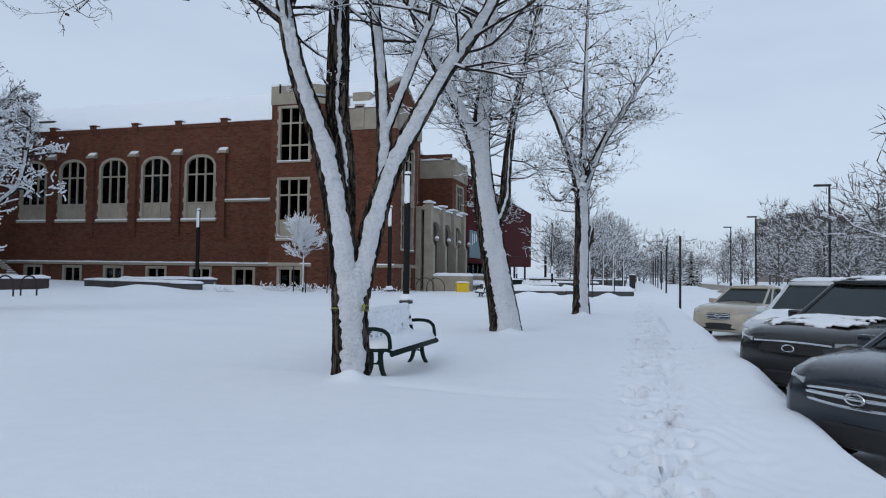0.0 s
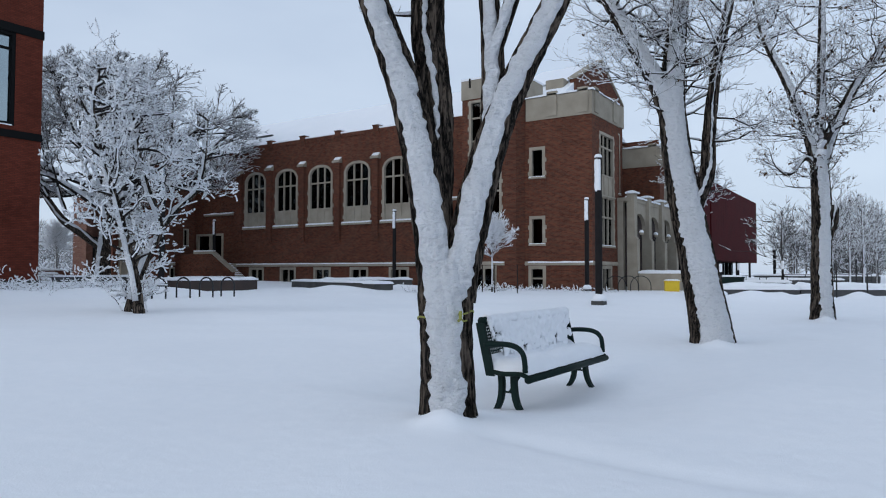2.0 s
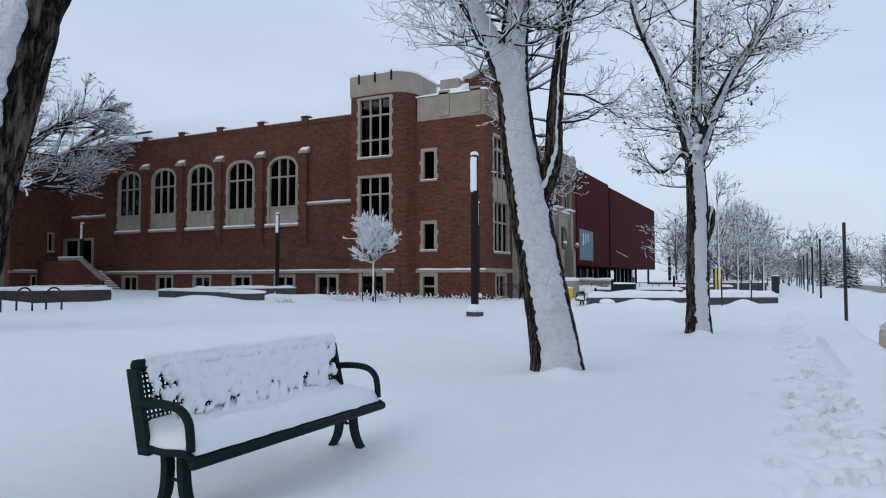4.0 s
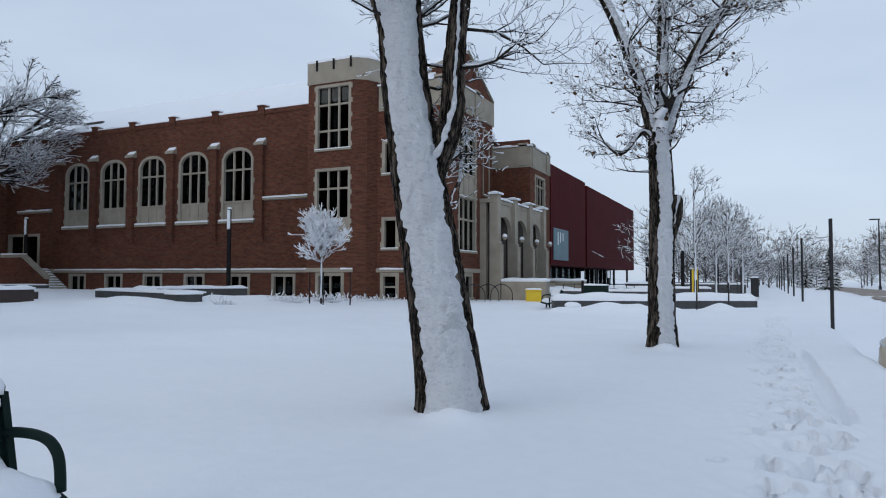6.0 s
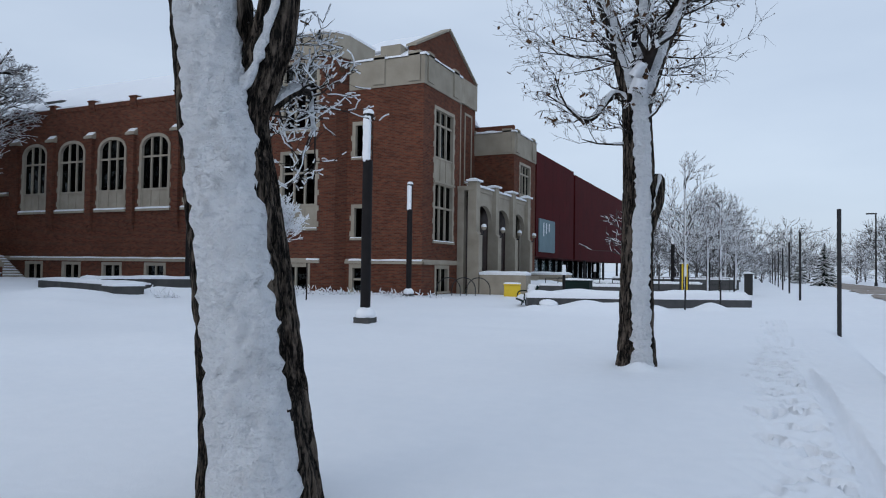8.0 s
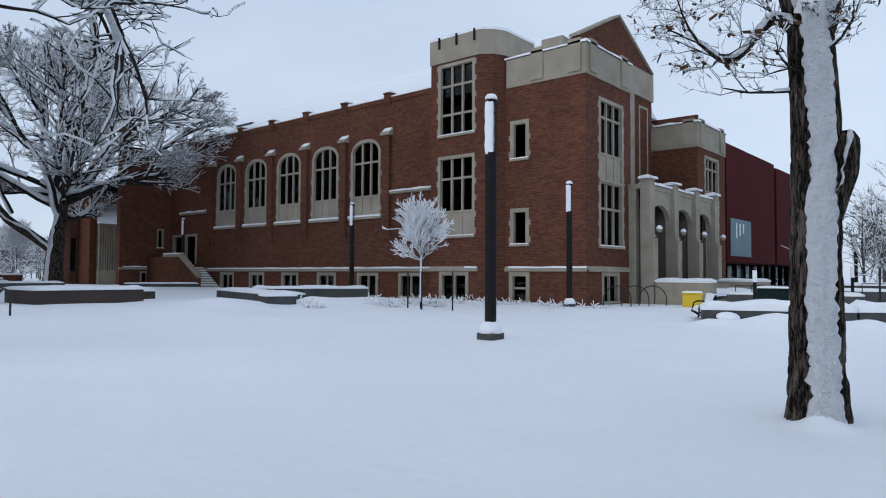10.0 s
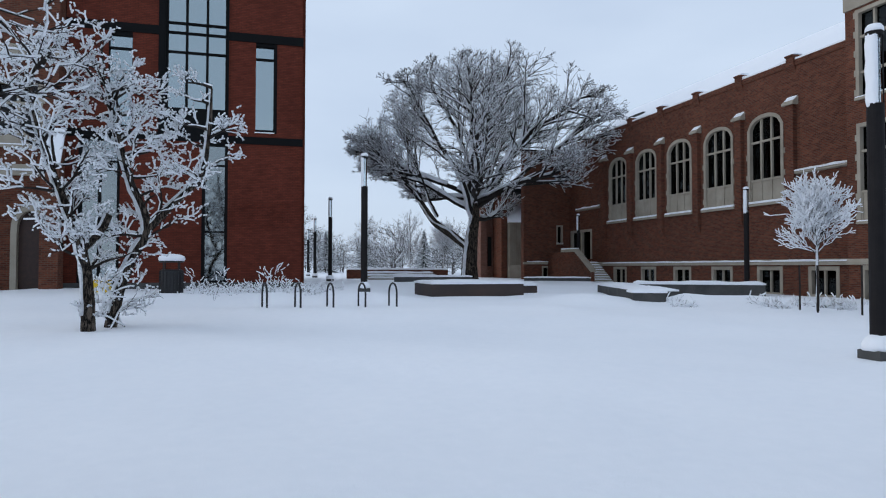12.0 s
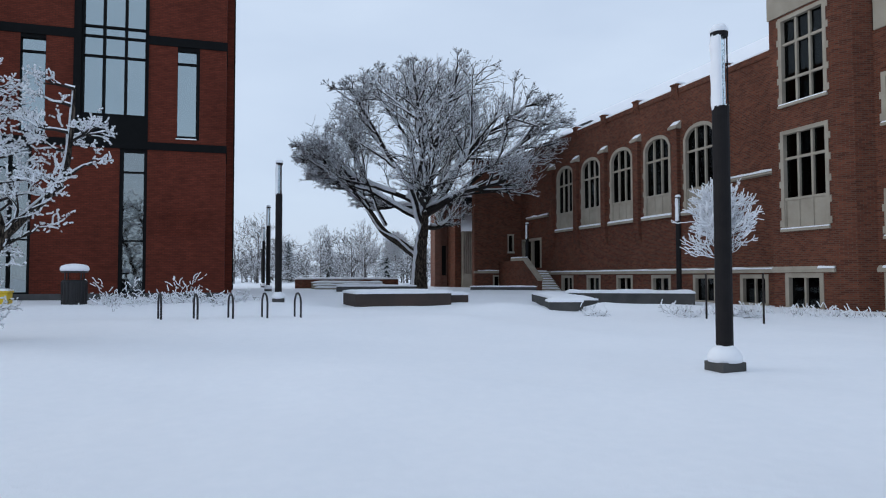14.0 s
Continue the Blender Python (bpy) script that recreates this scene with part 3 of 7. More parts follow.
for a, b in ((-29.35, -25.0), (-54.0, -50.0)):
    bm = bmesh.new()
    prism(bm, [(0.0, 6.3), (0.2, 6.35), (0.2, 6.42), (0.0, 6.6)], lambda p, s: PA(a + (b - a) * s, p[0], p[1]))
    part("ledge", bm, M_STONE, lib)
    snow_strip(lib, PA, a, b, 6.46, 0.22, 0.16)
bm = bmesh.new()
prism(bm, [(-0.1, 1.62), (0.12, 1.62), (0.12, 1.76), (0.0, 1.92), (-0.1, 1.92)], lambda p, s: PA(LX - 5.2 + 30.9 * s, p[0], p[1]))
part("water_table", bm, M_STONE, lib)
snow_strip(lib, PA, -49.5, -24.9, 1.8, 0.13, 0.12)
snow_strip(lib, PA, LX, -24.75, 12.3, 0.06, 0.16, 0.4)
bm = bmesh.new()
slab(bm, PA, LX - 5.2, -24.72, 12.0, 12.32, -0.44, 0.05)
part("coping", bm, M_BRICK, lib)
# its snowy roof
bm = bmesh.new()
prism(bm, [(44.66, 12.2), (51.0, 16.2), (60.0, 12.2)], lambda p, s: (-56 + 37 * s, p[0], p[1]))
part("roof", bm, M_SNOW, lib, "steep roof under a thick layer of snow")
bm = bmesh.new()
slab(bm, plane_y(47.2), -50.6, -48.4, 13.3, 14.0, -1.2, 0)
part("roof_hatch", bm, M_CONCRETE, lib)
# stair bay with its cut corner
BAY = -24.66
bm = bmesh.new()
bay_holes = [(-24.12, -21.61, 3.5, 7.8), (-24.12, -21.61, 8.93, 12.82), (-24.0, -22.0, 0.15, 1.6)]
pierced(bm, PB, BAY, -21.35, -0.4, 12.92, bay_holes)
prism(bm, [(-21.35, 42.69), (-20.78, 43.14), (-20.45, 43.79), (-20.45, 44.2), (-20.9, 44.2), (-21.35, 43.2)], lambda p, s: (p[0], p[1], -0.4 + 13.32 * s))
box(bm, BAY + 0.002, BAY + 0.42, 43.142, 44.8, -0.4, 12.92)
part("bay_wall", bm, M_BRICK, lib)
window(lib, PB, -24.12, -21.61, 3.5, 7.8, 3, [0.62], 0.17, 1.35)
window(lib, PB, -24.12, -21.61, 8.93, 12.82, 3, [0.3, 0.72], 0.17, 0.0)
window(lib, PB, -24.0, -22.0, 0.15, 1.6, 2, [], 0.2, 0, quoin=False, sill_snow=False)
out = [(BAY - 0.05, 42.63), (-21.33, 42.63), (-20.72, 43.1), (-20.40, 43.74), (-20.40, 46.5), (BAY - 0.05, 46.5)]
bm = bmesh.new()
prism(bm, out, lambda p, s: (p[0], p[1], 12.92 + 1.3 * s))
stone = part("stone_parapet", bm, M_STONE_DARK, lib)
bm = bmesh.new()
mid = (-22.6, 44.5)
prism(bm, [(mid[0] + (p[0] - mid[0]) * 1.01, mid[1] + (p[1] - mid[1]) * 1.01) for p in out], lambda p, s: (p[0], p[1], 14.22 + 0.14 * s))
part("parapet_snow", bm, M_SNOW, stone)
for u in (-24.0, -22.8, -21.6):
    bm = bmesh.new()
    box(bm, u - 0.05, u + 0.05, 42.55, 42.64, 13.7, 14.33)
    part("scupper", bm, M_DARK, stone)
# east block
bm = bmesh.new()
pierced(bm, PT, -20.5, -15.8, -0.4, 11.15, [(-20.13, -18.99, 7.41, 9.4), (-20.13, -18.99, 3.01, 4.855), (-20.2, -18.95, 0.15, 1.6)])
part("wall", bm, M_BRICK, lib)
bm = bmesh.new()
pierced(bm, PE, 44.24, 48.7, -0.4, 11.15, [(45.12, 47.83, 2.9, 10.3), (45.4, 47.3, 0.15, 1.6)])
part("wall", bm, M_BRICK, lib)
window(lib, PT, -20.13, -18.99, 7.41, 9.4, 1, [], 0.2)
window(lib, PT, -20.13, -18.99, 3.01, 4.855, 1, [], 0.2)
window(lib, PT, -20.2, -18.95, 0.15, 1.6, 1, [0.5], 0.22, 0, quoin=False, sill_snow=False)
window(lib, PE, 45.12, 47.83, 2.9, 6.2, 3, [0.6], 0.18)
window(lib, PE, 45.12, 47.83, 6.2, 10.3, 3, [0.7], 0.18, 1.35, sill_snow=False)
window(lib, PE, 45.4, 47.3, 0.15, 1.6, 2, [], 0.2, 0, quoin=False, sill_snow=False)


def stone_crown(x0, x1, y0, y1, z0, z1):
    bm = bmesh.new()
    box(bm, x0, x1, y0, y1, z0, z1)
    for a, b in ((x0 + 1.9, y0 - 0.08), (x1 - 0.6, y0 - 0.08)):
        box(bm, a - 0.35, a + 0.35, b, b + 0.2, z0 + 0.15, z1 + 0.25)
    for b in (y0 + 0.7, y1 - 0.9):
        box(bm, x1 - 0.1, x1 + 0.08, b - 0.35, b + 0.35, z0 + 0.15, z1 + 0.25)
    crown = part("stone_parapet", bm, M_STONE_DARK, lib)
    bm = bmesh.new()
    soft_slab(bm, x0 - 0.05, x1 + 0.06, y0 - 0.06, y1, z1, 0.22, x0, 0.3)
    part("parapet_snow", bm, M_SNOW, crown)


stone_crown(-20.36, -15.74, 43.73, 48.72, 11.15, 12.65)
for P, a, b in ((PB, BAY - 0.04, -21.4), (PT, -20.45, -15.7), (PE, 43.72, 48.7)):
    bm = bmesh.new()
    prism(bm, [(-0.1, 1.62), (0.1, 1.62), (0.1, 1.74), (0.0, 1.88), (-0.1, 1.88)], lambda p, s: P(a + (b - a) * s, p[0], p[1]))
    part("water_table", bm, M_STONE, lib)
snow_strip(lib, PT, -20.2, -15.75, 1.78, 0.12, 0.13)
snow_strip(lib, PB, -22.2, -21.4, 1.78, 0.12, 0.12)
# entrance front: gable, far block and porch
PG, PR = plane_x(-18.86), plane_x(-15.8)
bm = bmesh.new()
prism(bm, [(48.7, -0.4), (58.65, -0.4), (58.65, 15.0), (53.7, 17.5), (48.7, 15.0)], lambda p, s: (-18.86 - 0.45 * s, p[0], p[1]))
part("gable_wall", bm, M_BRICK, lib)
bm = bmesh.new()
for a, b in (((48.6, 15.0), (53.7, 17.55)), ((53.7, 17.55), (58.75, 15.0))):
    prism(bm, [a, b, (b[0], b[1] + 0.14), (a[0], a[1] + 0.14)], lambda p, s: (-18.74 - 0.7 * s, p[0], p[1]))
part("gable_coping", bm, M_STONE_DARK, lib)
bm = bmesh.new()
prism(bm, [(48.5, 14.9), (53.7, 17.5), (58.9, 14.9)], lambda p, s: (-19.4 - 4.5 * s, p[0], p[1]))
part("roof", bm, M_SNOW, lib)
bm = bmesh.new()
bevel_box(bm, -20.9, -19.5, 48.0, 49.6, 12.6, 15.0, 0.05)
part("chimney", bm, M_STONE_DARK, lib)
bm = bmesh.new()
slab(bm, PG, 55.1, 58.62, 13.1, 14.9, -0.2, 0.16)
slab(bm, PG, 54.9, 55.5, 6.3, 14.7, -0.2, 0.22)
part("gable_pier", bm, M_STONE, lib)
for y0 in (49.3, 56.6):
    window(lib, PG, y0, y0 + 1.4, 7.6, 12.6, 2, [0.5], 0.16, 1.2, quoin=False)
bm = bmesh.new()
pierced(bm, PR, 58.65, 63.95, -0.4, 9.8, [(59.9, 62.6, 2.9, 9.4)])
pierced(bm, plane_y(58.65), -21.0, -16.25, -0.4, 9.8, [])
part("wall", bm, M_BRICK, lib)
window(lib, PR, 59.9, 62.6, 2.9, 6.2, 3, [0.6], 0.18, sill_snow=False)
window(lib, PR, 59.9, 62.6, 6.2, 9.4, 3, [0.7], 0.18, 0.9, sill_snow=False)
stone_crown(-21.0, -15.74, 58.6, 64.0, 9.8, 11.4)
porch = bmesh.new()
PF = plane_x(-14.87)
piers = [48.75, 52.05, 55.35, 58.65]
bays = [(a + 0.55, b - 0.55) for a, b in zip(piers, piers[1:])]
for c in piers:
    slab(porch, PF, c - 0.3, c + 0.3, -0.3, 6.5, -0.28, 0.25)
    prism(porch, [(0.25, 3.6), (0.42, 3.4), (0.42, -0.3), (0.25, -0.3)], lambda p, s: PF(c - 0.3 + 0.6 * s, p[0], p[1]))
for a, b in zip(piers, piers[1:]):
    lo, hi = a + 0.3, b - 0.3
    m, hw = (lo + hi) / 2, (hi - lo) / 2
    curve = [(m - hw * math.cos(math.pi * i / 12), 4.0 + 1.25 * math.sin(math.pi * i / 12) ** 0.75) for i in range(13)]
    for k in range(12):
        prism(porch, [curve[k], curve[k + 1], (curve[k + 1][0], 6.2), (curve[k][0], 6.2)], lambda p, s: PF(p[0], -0.26 * s, p[1]))
slab(porch, plane_y(48.45), -18.4, -15.4, -0.3, 6.2, -0.4, 0)
slab(porch, plane_y(58.95), -18.4, -15.4, -0.3, 6.2, -0.3, 0.1)
slab(porch, PF, 48.4, 59.0, 6.0, 6.25, -4.0, 0.05)
part("porch", porch, M_STONE, lib, "pale limestone entrance porch with three arches")
# added dark slab behind the piers, standing in for shade in the arches
bm = bmesh.new()
slab(bm, PF, 48.5, 58.9, 0.3, 6.0, -1.15, -0.75)
part("porch_dark_backing", bm, M_WOOD_DOOR, lib, "dark backing added deep in the porch as shade behind the arches")
for a, b in zip(piers, piers[1:]):
    m = (a + b) / 2
    bm = bmesh.new()
    slab(bm, PF, m - 0.85, m + 0.85, 1.0, 4.3, -0.75, -0.70)
    d = part("door", bm, M_WOOD_DOOR, lib, "dark wooden entrance door in the porch")
    bm = bmesh.new()
    slab(bm, PF, m - 0.7, m - 0.08, 1.9, 4.0, -0.70, -0.68)
    slab(bm, PF, m + 0.08, m + 0.7, 1.9, 4.0, -0.70, -0.68)
    part("pane", bm, M_GLASS, d)
for c in piers:
    bm = bmesh.new()
    soft_slab(bm, -15.2, -14.5, c - 0.4, c + 0.4, 6.5, 0.22, c, 0.18)
    part("snow_cap", bm, M_SNOW, lib)
bm = bmesh.new()
soft_slab(bm, -15.4, -14.75, 48.9, 58.5, 6.25, 0.25, 3.0, 0.3)
part("snow_cap", bm, M_SNOW, lib)
bm = bmesh.new()
for k in range(6):
    box(bm, -14.4, -12.0 - 0.32 * k + 0.0, 49.6, 57.8, -0.2 + 0.2 * k - 0.2, 0.0 + 0.2 * k)
steps = part("entrance_steps", bm, M_STONE, lib)
bm = bmesh.new()
soft_slab(bm, -14.3, -12.0, 49.6, 57.8, 0.4, 0.35, 1.0, 0.4)
part("snow", bm, M_SNOW, steps)
for y0 in (48.5, 58.1):
    bm = bmesh.new()
    bevel_box(bm, -14.4, -11.6, y0, y0 + 0.9, -0.3, 1.1, 0.03)
    cheek = part("stair_cheek_wall", bm, M_STONE, lib)
    bm = bmesh.new()
    soft_slab(bm, -14.4, -11.6, y0, y0 + 0.9, 1.1, 0.22, y0, 0.2)
    part("snow", bm, M_SNOW, cheek)
# unseen back walls and near-black floors, added to close the volume against light
bm = bmesh.new()
box(bm, -56, -16.3, 60.0, 60.3, -0.4, 12.2)
box(bm, -56.0, -55.62, 44.7, 60.0, -0.4, 12.2)
box(bm, -33, -19.4, 63.6, 63.9, -0.4, 9.9)
part("back_wall", bm, M_BRICK, lib)
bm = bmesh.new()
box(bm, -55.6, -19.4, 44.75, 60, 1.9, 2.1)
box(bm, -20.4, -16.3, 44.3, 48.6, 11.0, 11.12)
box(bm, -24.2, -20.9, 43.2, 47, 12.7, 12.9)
part("unseen_floor", bm, M_DARK, lib)

# ---------------------------------------------------------------- maroon metal hall
hall = thing("metal_clad_hall", "dark red metal-clad modern hall raised over a glazed ground floor", "building")
PM = plane_x(-15.8)
for a, b, zt in ((64.3, 76.6, 10.9), (77.3, 105.0, 10.7)):
    bm = bmesh.new()
    box(bm, -45, -15.8, a, b, 2.5, zt)
    blk = part("upper_storey", bm, M_MAROON, hall)
    y = a + 1.2
    while y < b - 0.4:
        bm = bmesh.new()
        slab(bm, PM, y - 0.012, y + 0.012, 2.5, zt, -0.02, 0.004)
        part("panel_joint", bm, M_MAROON_DARK, blk)
        y += 1.2
bm = bmesh.new()
box(bm, -45, -16.3, 76.55, 77.35, 2.5, 10.4)
part("recess", bm, M_MAROON_DARK, hall)
bm = bmesh.new()
box(bm, -45, -18.5, 64.3, 103, -0.3, 2.5)
part("ground_floor_glazing", bm, M_GLASS_DARK, hall)
for y in np.arange(65, 103, 2.4):
    bm = bmesh.new()
    box(bm, -18.5, -18.3, y - 0.06, y + 0.06, -0.3, 2.5)
    part("mullion", bm, M_MULLION, hall)
for y in (84, 94, 103):
    bm = bmesh.new()
    sweep(bm, [(-16.4, y, -0.3), (-16.4, y, 2.5)], 0.14, 10)
    part("column", bm, M_BLACK, hall)
bm = bmesh.new()
slab(bm, PM, 64.9, 69.6, 2.9, 5.6, 0.02, 0.1)
screen = part("banner", bm, M_BANNER, hall, "grey-blue printed banner on the cladding")
for k in range(3):
    bm = bmesh.new()
    slab(bm, PM, 66.0 + 0.8 * k, 66.22 + 0.8 * k, 4.2 + 0.2 * k, 5.3, 0.1, 0.12)
    part("white_bar", bm, M_SNOW, screen)


# ---------------------------------------------------------------- the new hall beside the lawn
nb = thing("new_brick_hall", "modern red brick hall with black metal bands and tall glazing", "building")
PN = plane_x(-33.55)
bands = [(7.25, 7.6), (12.1, 12.5)]
strips = [(13.25, 15.95, 8.7, 20.0), (14.87, 16.02, 0.7, 7.25), (17.24, 18.22, 7.8, 12.1), (10.86, 11.86, 7.7, 12.1), (9.7, 11.4, 0.7, 7.25)]
bm = bmesh.new()
pierced(bm, PN, 9.15, 19.4, 0.75, 19.0, [(a, b, c, min(d, 19.0)) for a, b, c, d in strips] + [(13.0, 15.95, 7.6, 8.7)], 0.5)
part("wall", bm, M_BRICK_NEW, nb, "smooth red brick facade")
bm = bmesh.new()
slab(bm, PN, 9.15, 19.42, -0.4, 0.75, -0.5, 0.03)
part("plinth", bm, M_DARK_STONE, nb)
for a, b in bands:
    for u0, u1 in ((9.15, 12.95), (15.98, 19.44)) if a > 10 else ((9.15, 19.44),):
        bm = bmesh.new()
        slab(bm, PN, u0, u1, a, b, -0.3, 0.05)
        part("metal_band", bm, M_MULLION, nb)
bm = bmesh.new()
slab(bm, PN, 12.95, 13.25, 7.6, 19.0, -0.4, 0.07)
slab(bm, PN, 15.95, 16.02, 7.6, 19.0, -0.4, 0.07)
slab(bm, PN, 13.25, 15.95, 7.6, 8.7, -0.4, 0.02)
part("window_surround", bm, M_MULLION, nb)


def strip_window(u0, u1, z0, z1, cols, bars, frame_w=0.09, glass=M_GLASS_NEW):
    bm = bmesh.new()
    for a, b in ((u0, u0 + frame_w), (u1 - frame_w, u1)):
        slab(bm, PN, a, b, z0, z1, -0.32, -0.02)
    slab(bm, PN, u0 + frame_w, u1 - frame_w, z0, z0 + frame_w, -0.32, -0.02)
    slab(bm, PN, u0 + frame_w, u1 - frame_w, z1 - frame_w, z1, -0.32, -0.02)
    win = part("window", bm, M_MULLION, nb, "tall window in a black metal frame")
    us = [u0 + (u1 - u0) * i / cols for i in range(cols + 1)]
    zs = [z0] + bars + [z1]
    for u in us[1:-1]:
        bm = bmesh.new()
        slab(bm, PN, u - 0.05, u + 0.05, z0, z1, -0.3, -0.04)
        part("mullion", bm, M_MULLION, win)
    for z in bars:
        bm = bmesh.new()
        slab(bm, PN, u0, u1, z - 0.035, z + 0.035, -0.29, -0.06)
        part("transom", bm, M_MULLION, win)
    for a, b in zip(us, us[1:]):
        for c, d in zip(zs, zs[1:]):
            bm = bmesh.new()
            slab(bm, PN, a + 0.02, b - 0.02, c + 0.02, d - 0.02, -0.22, -0.18)
            part("pane", bm, glass, win)
    return win


strip_window(13.25, 15.95, 8.7, 19.0, 3, [11.4, 12.3, 12.75, 15.6])
w = strip_window(17.0, 18.22, 7.8, 12.1, 1, [11.35], 0.16)
snow_strip(w, PN, 17.2, 18.1, 7.8, 0.05, 0.06)
w = strip_window(10.72, 12.0, 7.7, 12.1, 1, [11.35], 0.16)
strip_window(14.87, 16.02, 0.7, 7.25, 1, [3.1, 6.2], 0.14, M_GLASS_DARK)
strip_window(9.7, 11.4, 0.7, 7.25, 2, [3.1, 6.2], 0.12, M_GLASS_DARK)
for k in range(14):
    bm = bmesh.new()
    z = 3.35 + 0.085 * k
    slab(bm, PN, 16.4, 18.9, z, z + 0.018, -0.05, 0.012)
    part("proud_course", bm, M_BRICK_NEW, nb)
# side towards the plaza
PS = lambda u, d, z: (u, 19.4 + d, z)
bm = bmesh.new()
slab(bm, PS, -60.0, -34.05, -0.3, 19.0, -0.5, 0)
box(bm, -60, -36.5, 19.4, 19.75, -0.3, 19.0)
part("side_wall", bm, M_BRICK_NEW, nb)
for k in range(6):
    x = -38.2 - 3.4 * k
    bm = bmesh.new()
    slab(bm, PS, x - 0.6, x + 0.6, 0.8, 18.0, 0.34, 0.42)
    part("window", bm, M_MULLION, nb)
    bm = bmesh.new()
    slab(bm, PS, x - 0.48, x + 0.48, 0.9, 17.9, 0.42, 0.43)
    part("pane", bm, M_GLASS_DARK, nb)
for a, b in bands:
    bm = bmesh.new()
    slab(bm, PS, -60, -33.55, a, b, -0.1, 0.04 if a > 0 else 0)
    part("metal_band", bm, M_MULLION, nb)
bm = bmesh.new()
box(bm, -60, -33.6, 9.2, 19.3, 18.9, 19.1)
part("roof", bm, M_CONCRETE, nb)
# out-of-view back wall and near-black floors, added so the rooms stay dark
bm = bmesh.new()
box(bm, -60, -59.6, -6, 19.0, -0.4, 19)
part("back_wall", bm, M_BRICK_NEW, nb)
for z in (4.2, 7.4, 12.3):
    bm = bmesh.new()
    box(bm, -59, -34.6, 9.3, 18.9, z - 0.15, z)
    part("unseen_floor", bm, M_DARK, nb)

# old wing that the new hall adjoins
old = thing("gothic_wing", "old brown brick wing with a stone-arched wooden door", "building")
PO = plane_x(-32.7)
bm = bmesh.new()
pierced(bm, PO, -6.0, 9.1, -0.3, 15.0, [(7.45, 8.75, -0.3, 3.9), (6.6, 8.5, 6.6, 9.4), (3.6, 5.6, 6.6, 9.4), (3.6, 5.6, 1.2, 4.0)], 0.6)
box(bm, -40, -33.3, 8.6, 9.12, -0.3, 15)
part("wall", bm, M_BRICK, old)
curve = [(8.1 - 0.72 * math.cos(math.pi * i / 14), 2.9 + 1.2 * math.sin(math.pi * i / 14) ** 0.8) for i in range(15)]
inner = [(8.1 - 0.5 * math.cos(math.pi * i / 14), 2.9 + 0.92 * math.sin(math.pi * i / 14) ** 0.8) for i in range(15)]
bm = bmesh.new()
lo = [(7.38, -0.2)] + curve + [(8.82, -0.2)]
li = [(7.6, -0.2)] + inner + [(8.6, -0.2)]
rings(bm, [[PO(o[0], 0.06, o[1]), PO(i[0], 0.02, i[1]), PO(i[0], -0.4, i[1]), PO(o[0], -0.4, o[1])] for o, i in zip(lo, li)])
arch = part("door_arch", bm, M_STONE, old)
bm = bmesh.new()
prism(bm, [(7.6, -0.2)] + inner + [(8.6, -0.2)], lambda p, s: PO(p[0], -0.35 + 0.08 * s, p[1]))
part("door", bm, M_WOOD_DOOR, arch, "arched brown wooden door")
for u0, z0, z1, c in ((6.6, 6.6, 9.4, 2), (3.6, 6.6, 9.4, 2), (3.6, 1.2, 4.0, 2)):
    window(old, PO, u0, u0 + 1.9 if u0 > 5 else u0 + 2.0, z0, z1, c, [0.6], 0.2, 0.6)
for a, b, z in ((2.0, 9.2, 5.3), (2.0, 9.2, 10.4)):
    bm = bmesh.new()
    prism(bm, [(-0.1, z), (0.2, z), (0.2, z + 0.15), (0.0, z + 0.5), (-0.1, z + 0.5)], lambda p, s: PO(a + (b - a) * s, p[0], p[1]))
    part("string_course", bm, M_STONE, old)
    snow_strip(old, PO, a, b, z + 0.2, 0.22, 0.16)
for u in (9.0, 6.1):
    bm = bmesh.new()
    slab(bm, PO, u - 0.35, u + 0.35, -0.3, 5.6, -0.1, 0.75)
    prism(bm, [(0.75, 5.6), (0.0, 7.2), (-0.1, 7.2), (-0.1, 5.6)], lambda p, s: PO(u - 0.35 + 0.7 * s, p[0], p[1]))
    bt = part("buttress", bm, M_BRICK, old)
    bm = bmesh.new()
    prism(bm, [(0.82, 5.55), (0.82, 5.7), (0.02, 7.4), (-0.05, 7.2)], lambda p, s: PO(u - 0.38 + 0.76 * s, p[0], p[1]))
    part("snow", bm, M_SNOW, bt)

# ---------------------------------------------------------------- west end of the library
west = thing("west_wing", "brown brick stair block and low wing beyond the library", "building")
PW = plane_x(-55.6)
bm = bmesh.new()
pierced(bm, PW, 39.9, 44.26, -0.3, 11.6, [(43.0, 43.6, 3.6, 5.2), (41.6, 42.3, 0.3, 1.6), (43.2, 43.9, 0.3, 1.6)])
box(bm, -56.2, -56.052, 39.9, 44.26, -0.3, 11.6)
part("wall", bm, M_BRICK, west)
window(west, PW, 43.0, 43.6, 3.6, 5.2, 1, [], 0.12, quoin=False)
window(west, PW, 41.6, 42.3, 0.3, 1.6, 1, [], 0.14, quoin=False, sill_snow=False)
window(west, PW, 43.2, 43.9, 0.3, 1.6, 1, [], 0.14, quoin=False, sill_snow=False)
bm = bmesh.new()
slab(bm, PW, 39.85, 44.2, 1.75, 1.95, -0.1, 0.12)
part("water_table", bm, M_STONE, west)
snow_strip(west, PW, 40.2, 43.9, 1.95, 0.13, 0.12)
bm = bmesh.new()
box(bm, -56.25, -55.5, 39.85, 46, 11.6, 11.8)
part("roof", bm, M_SNOW, west)
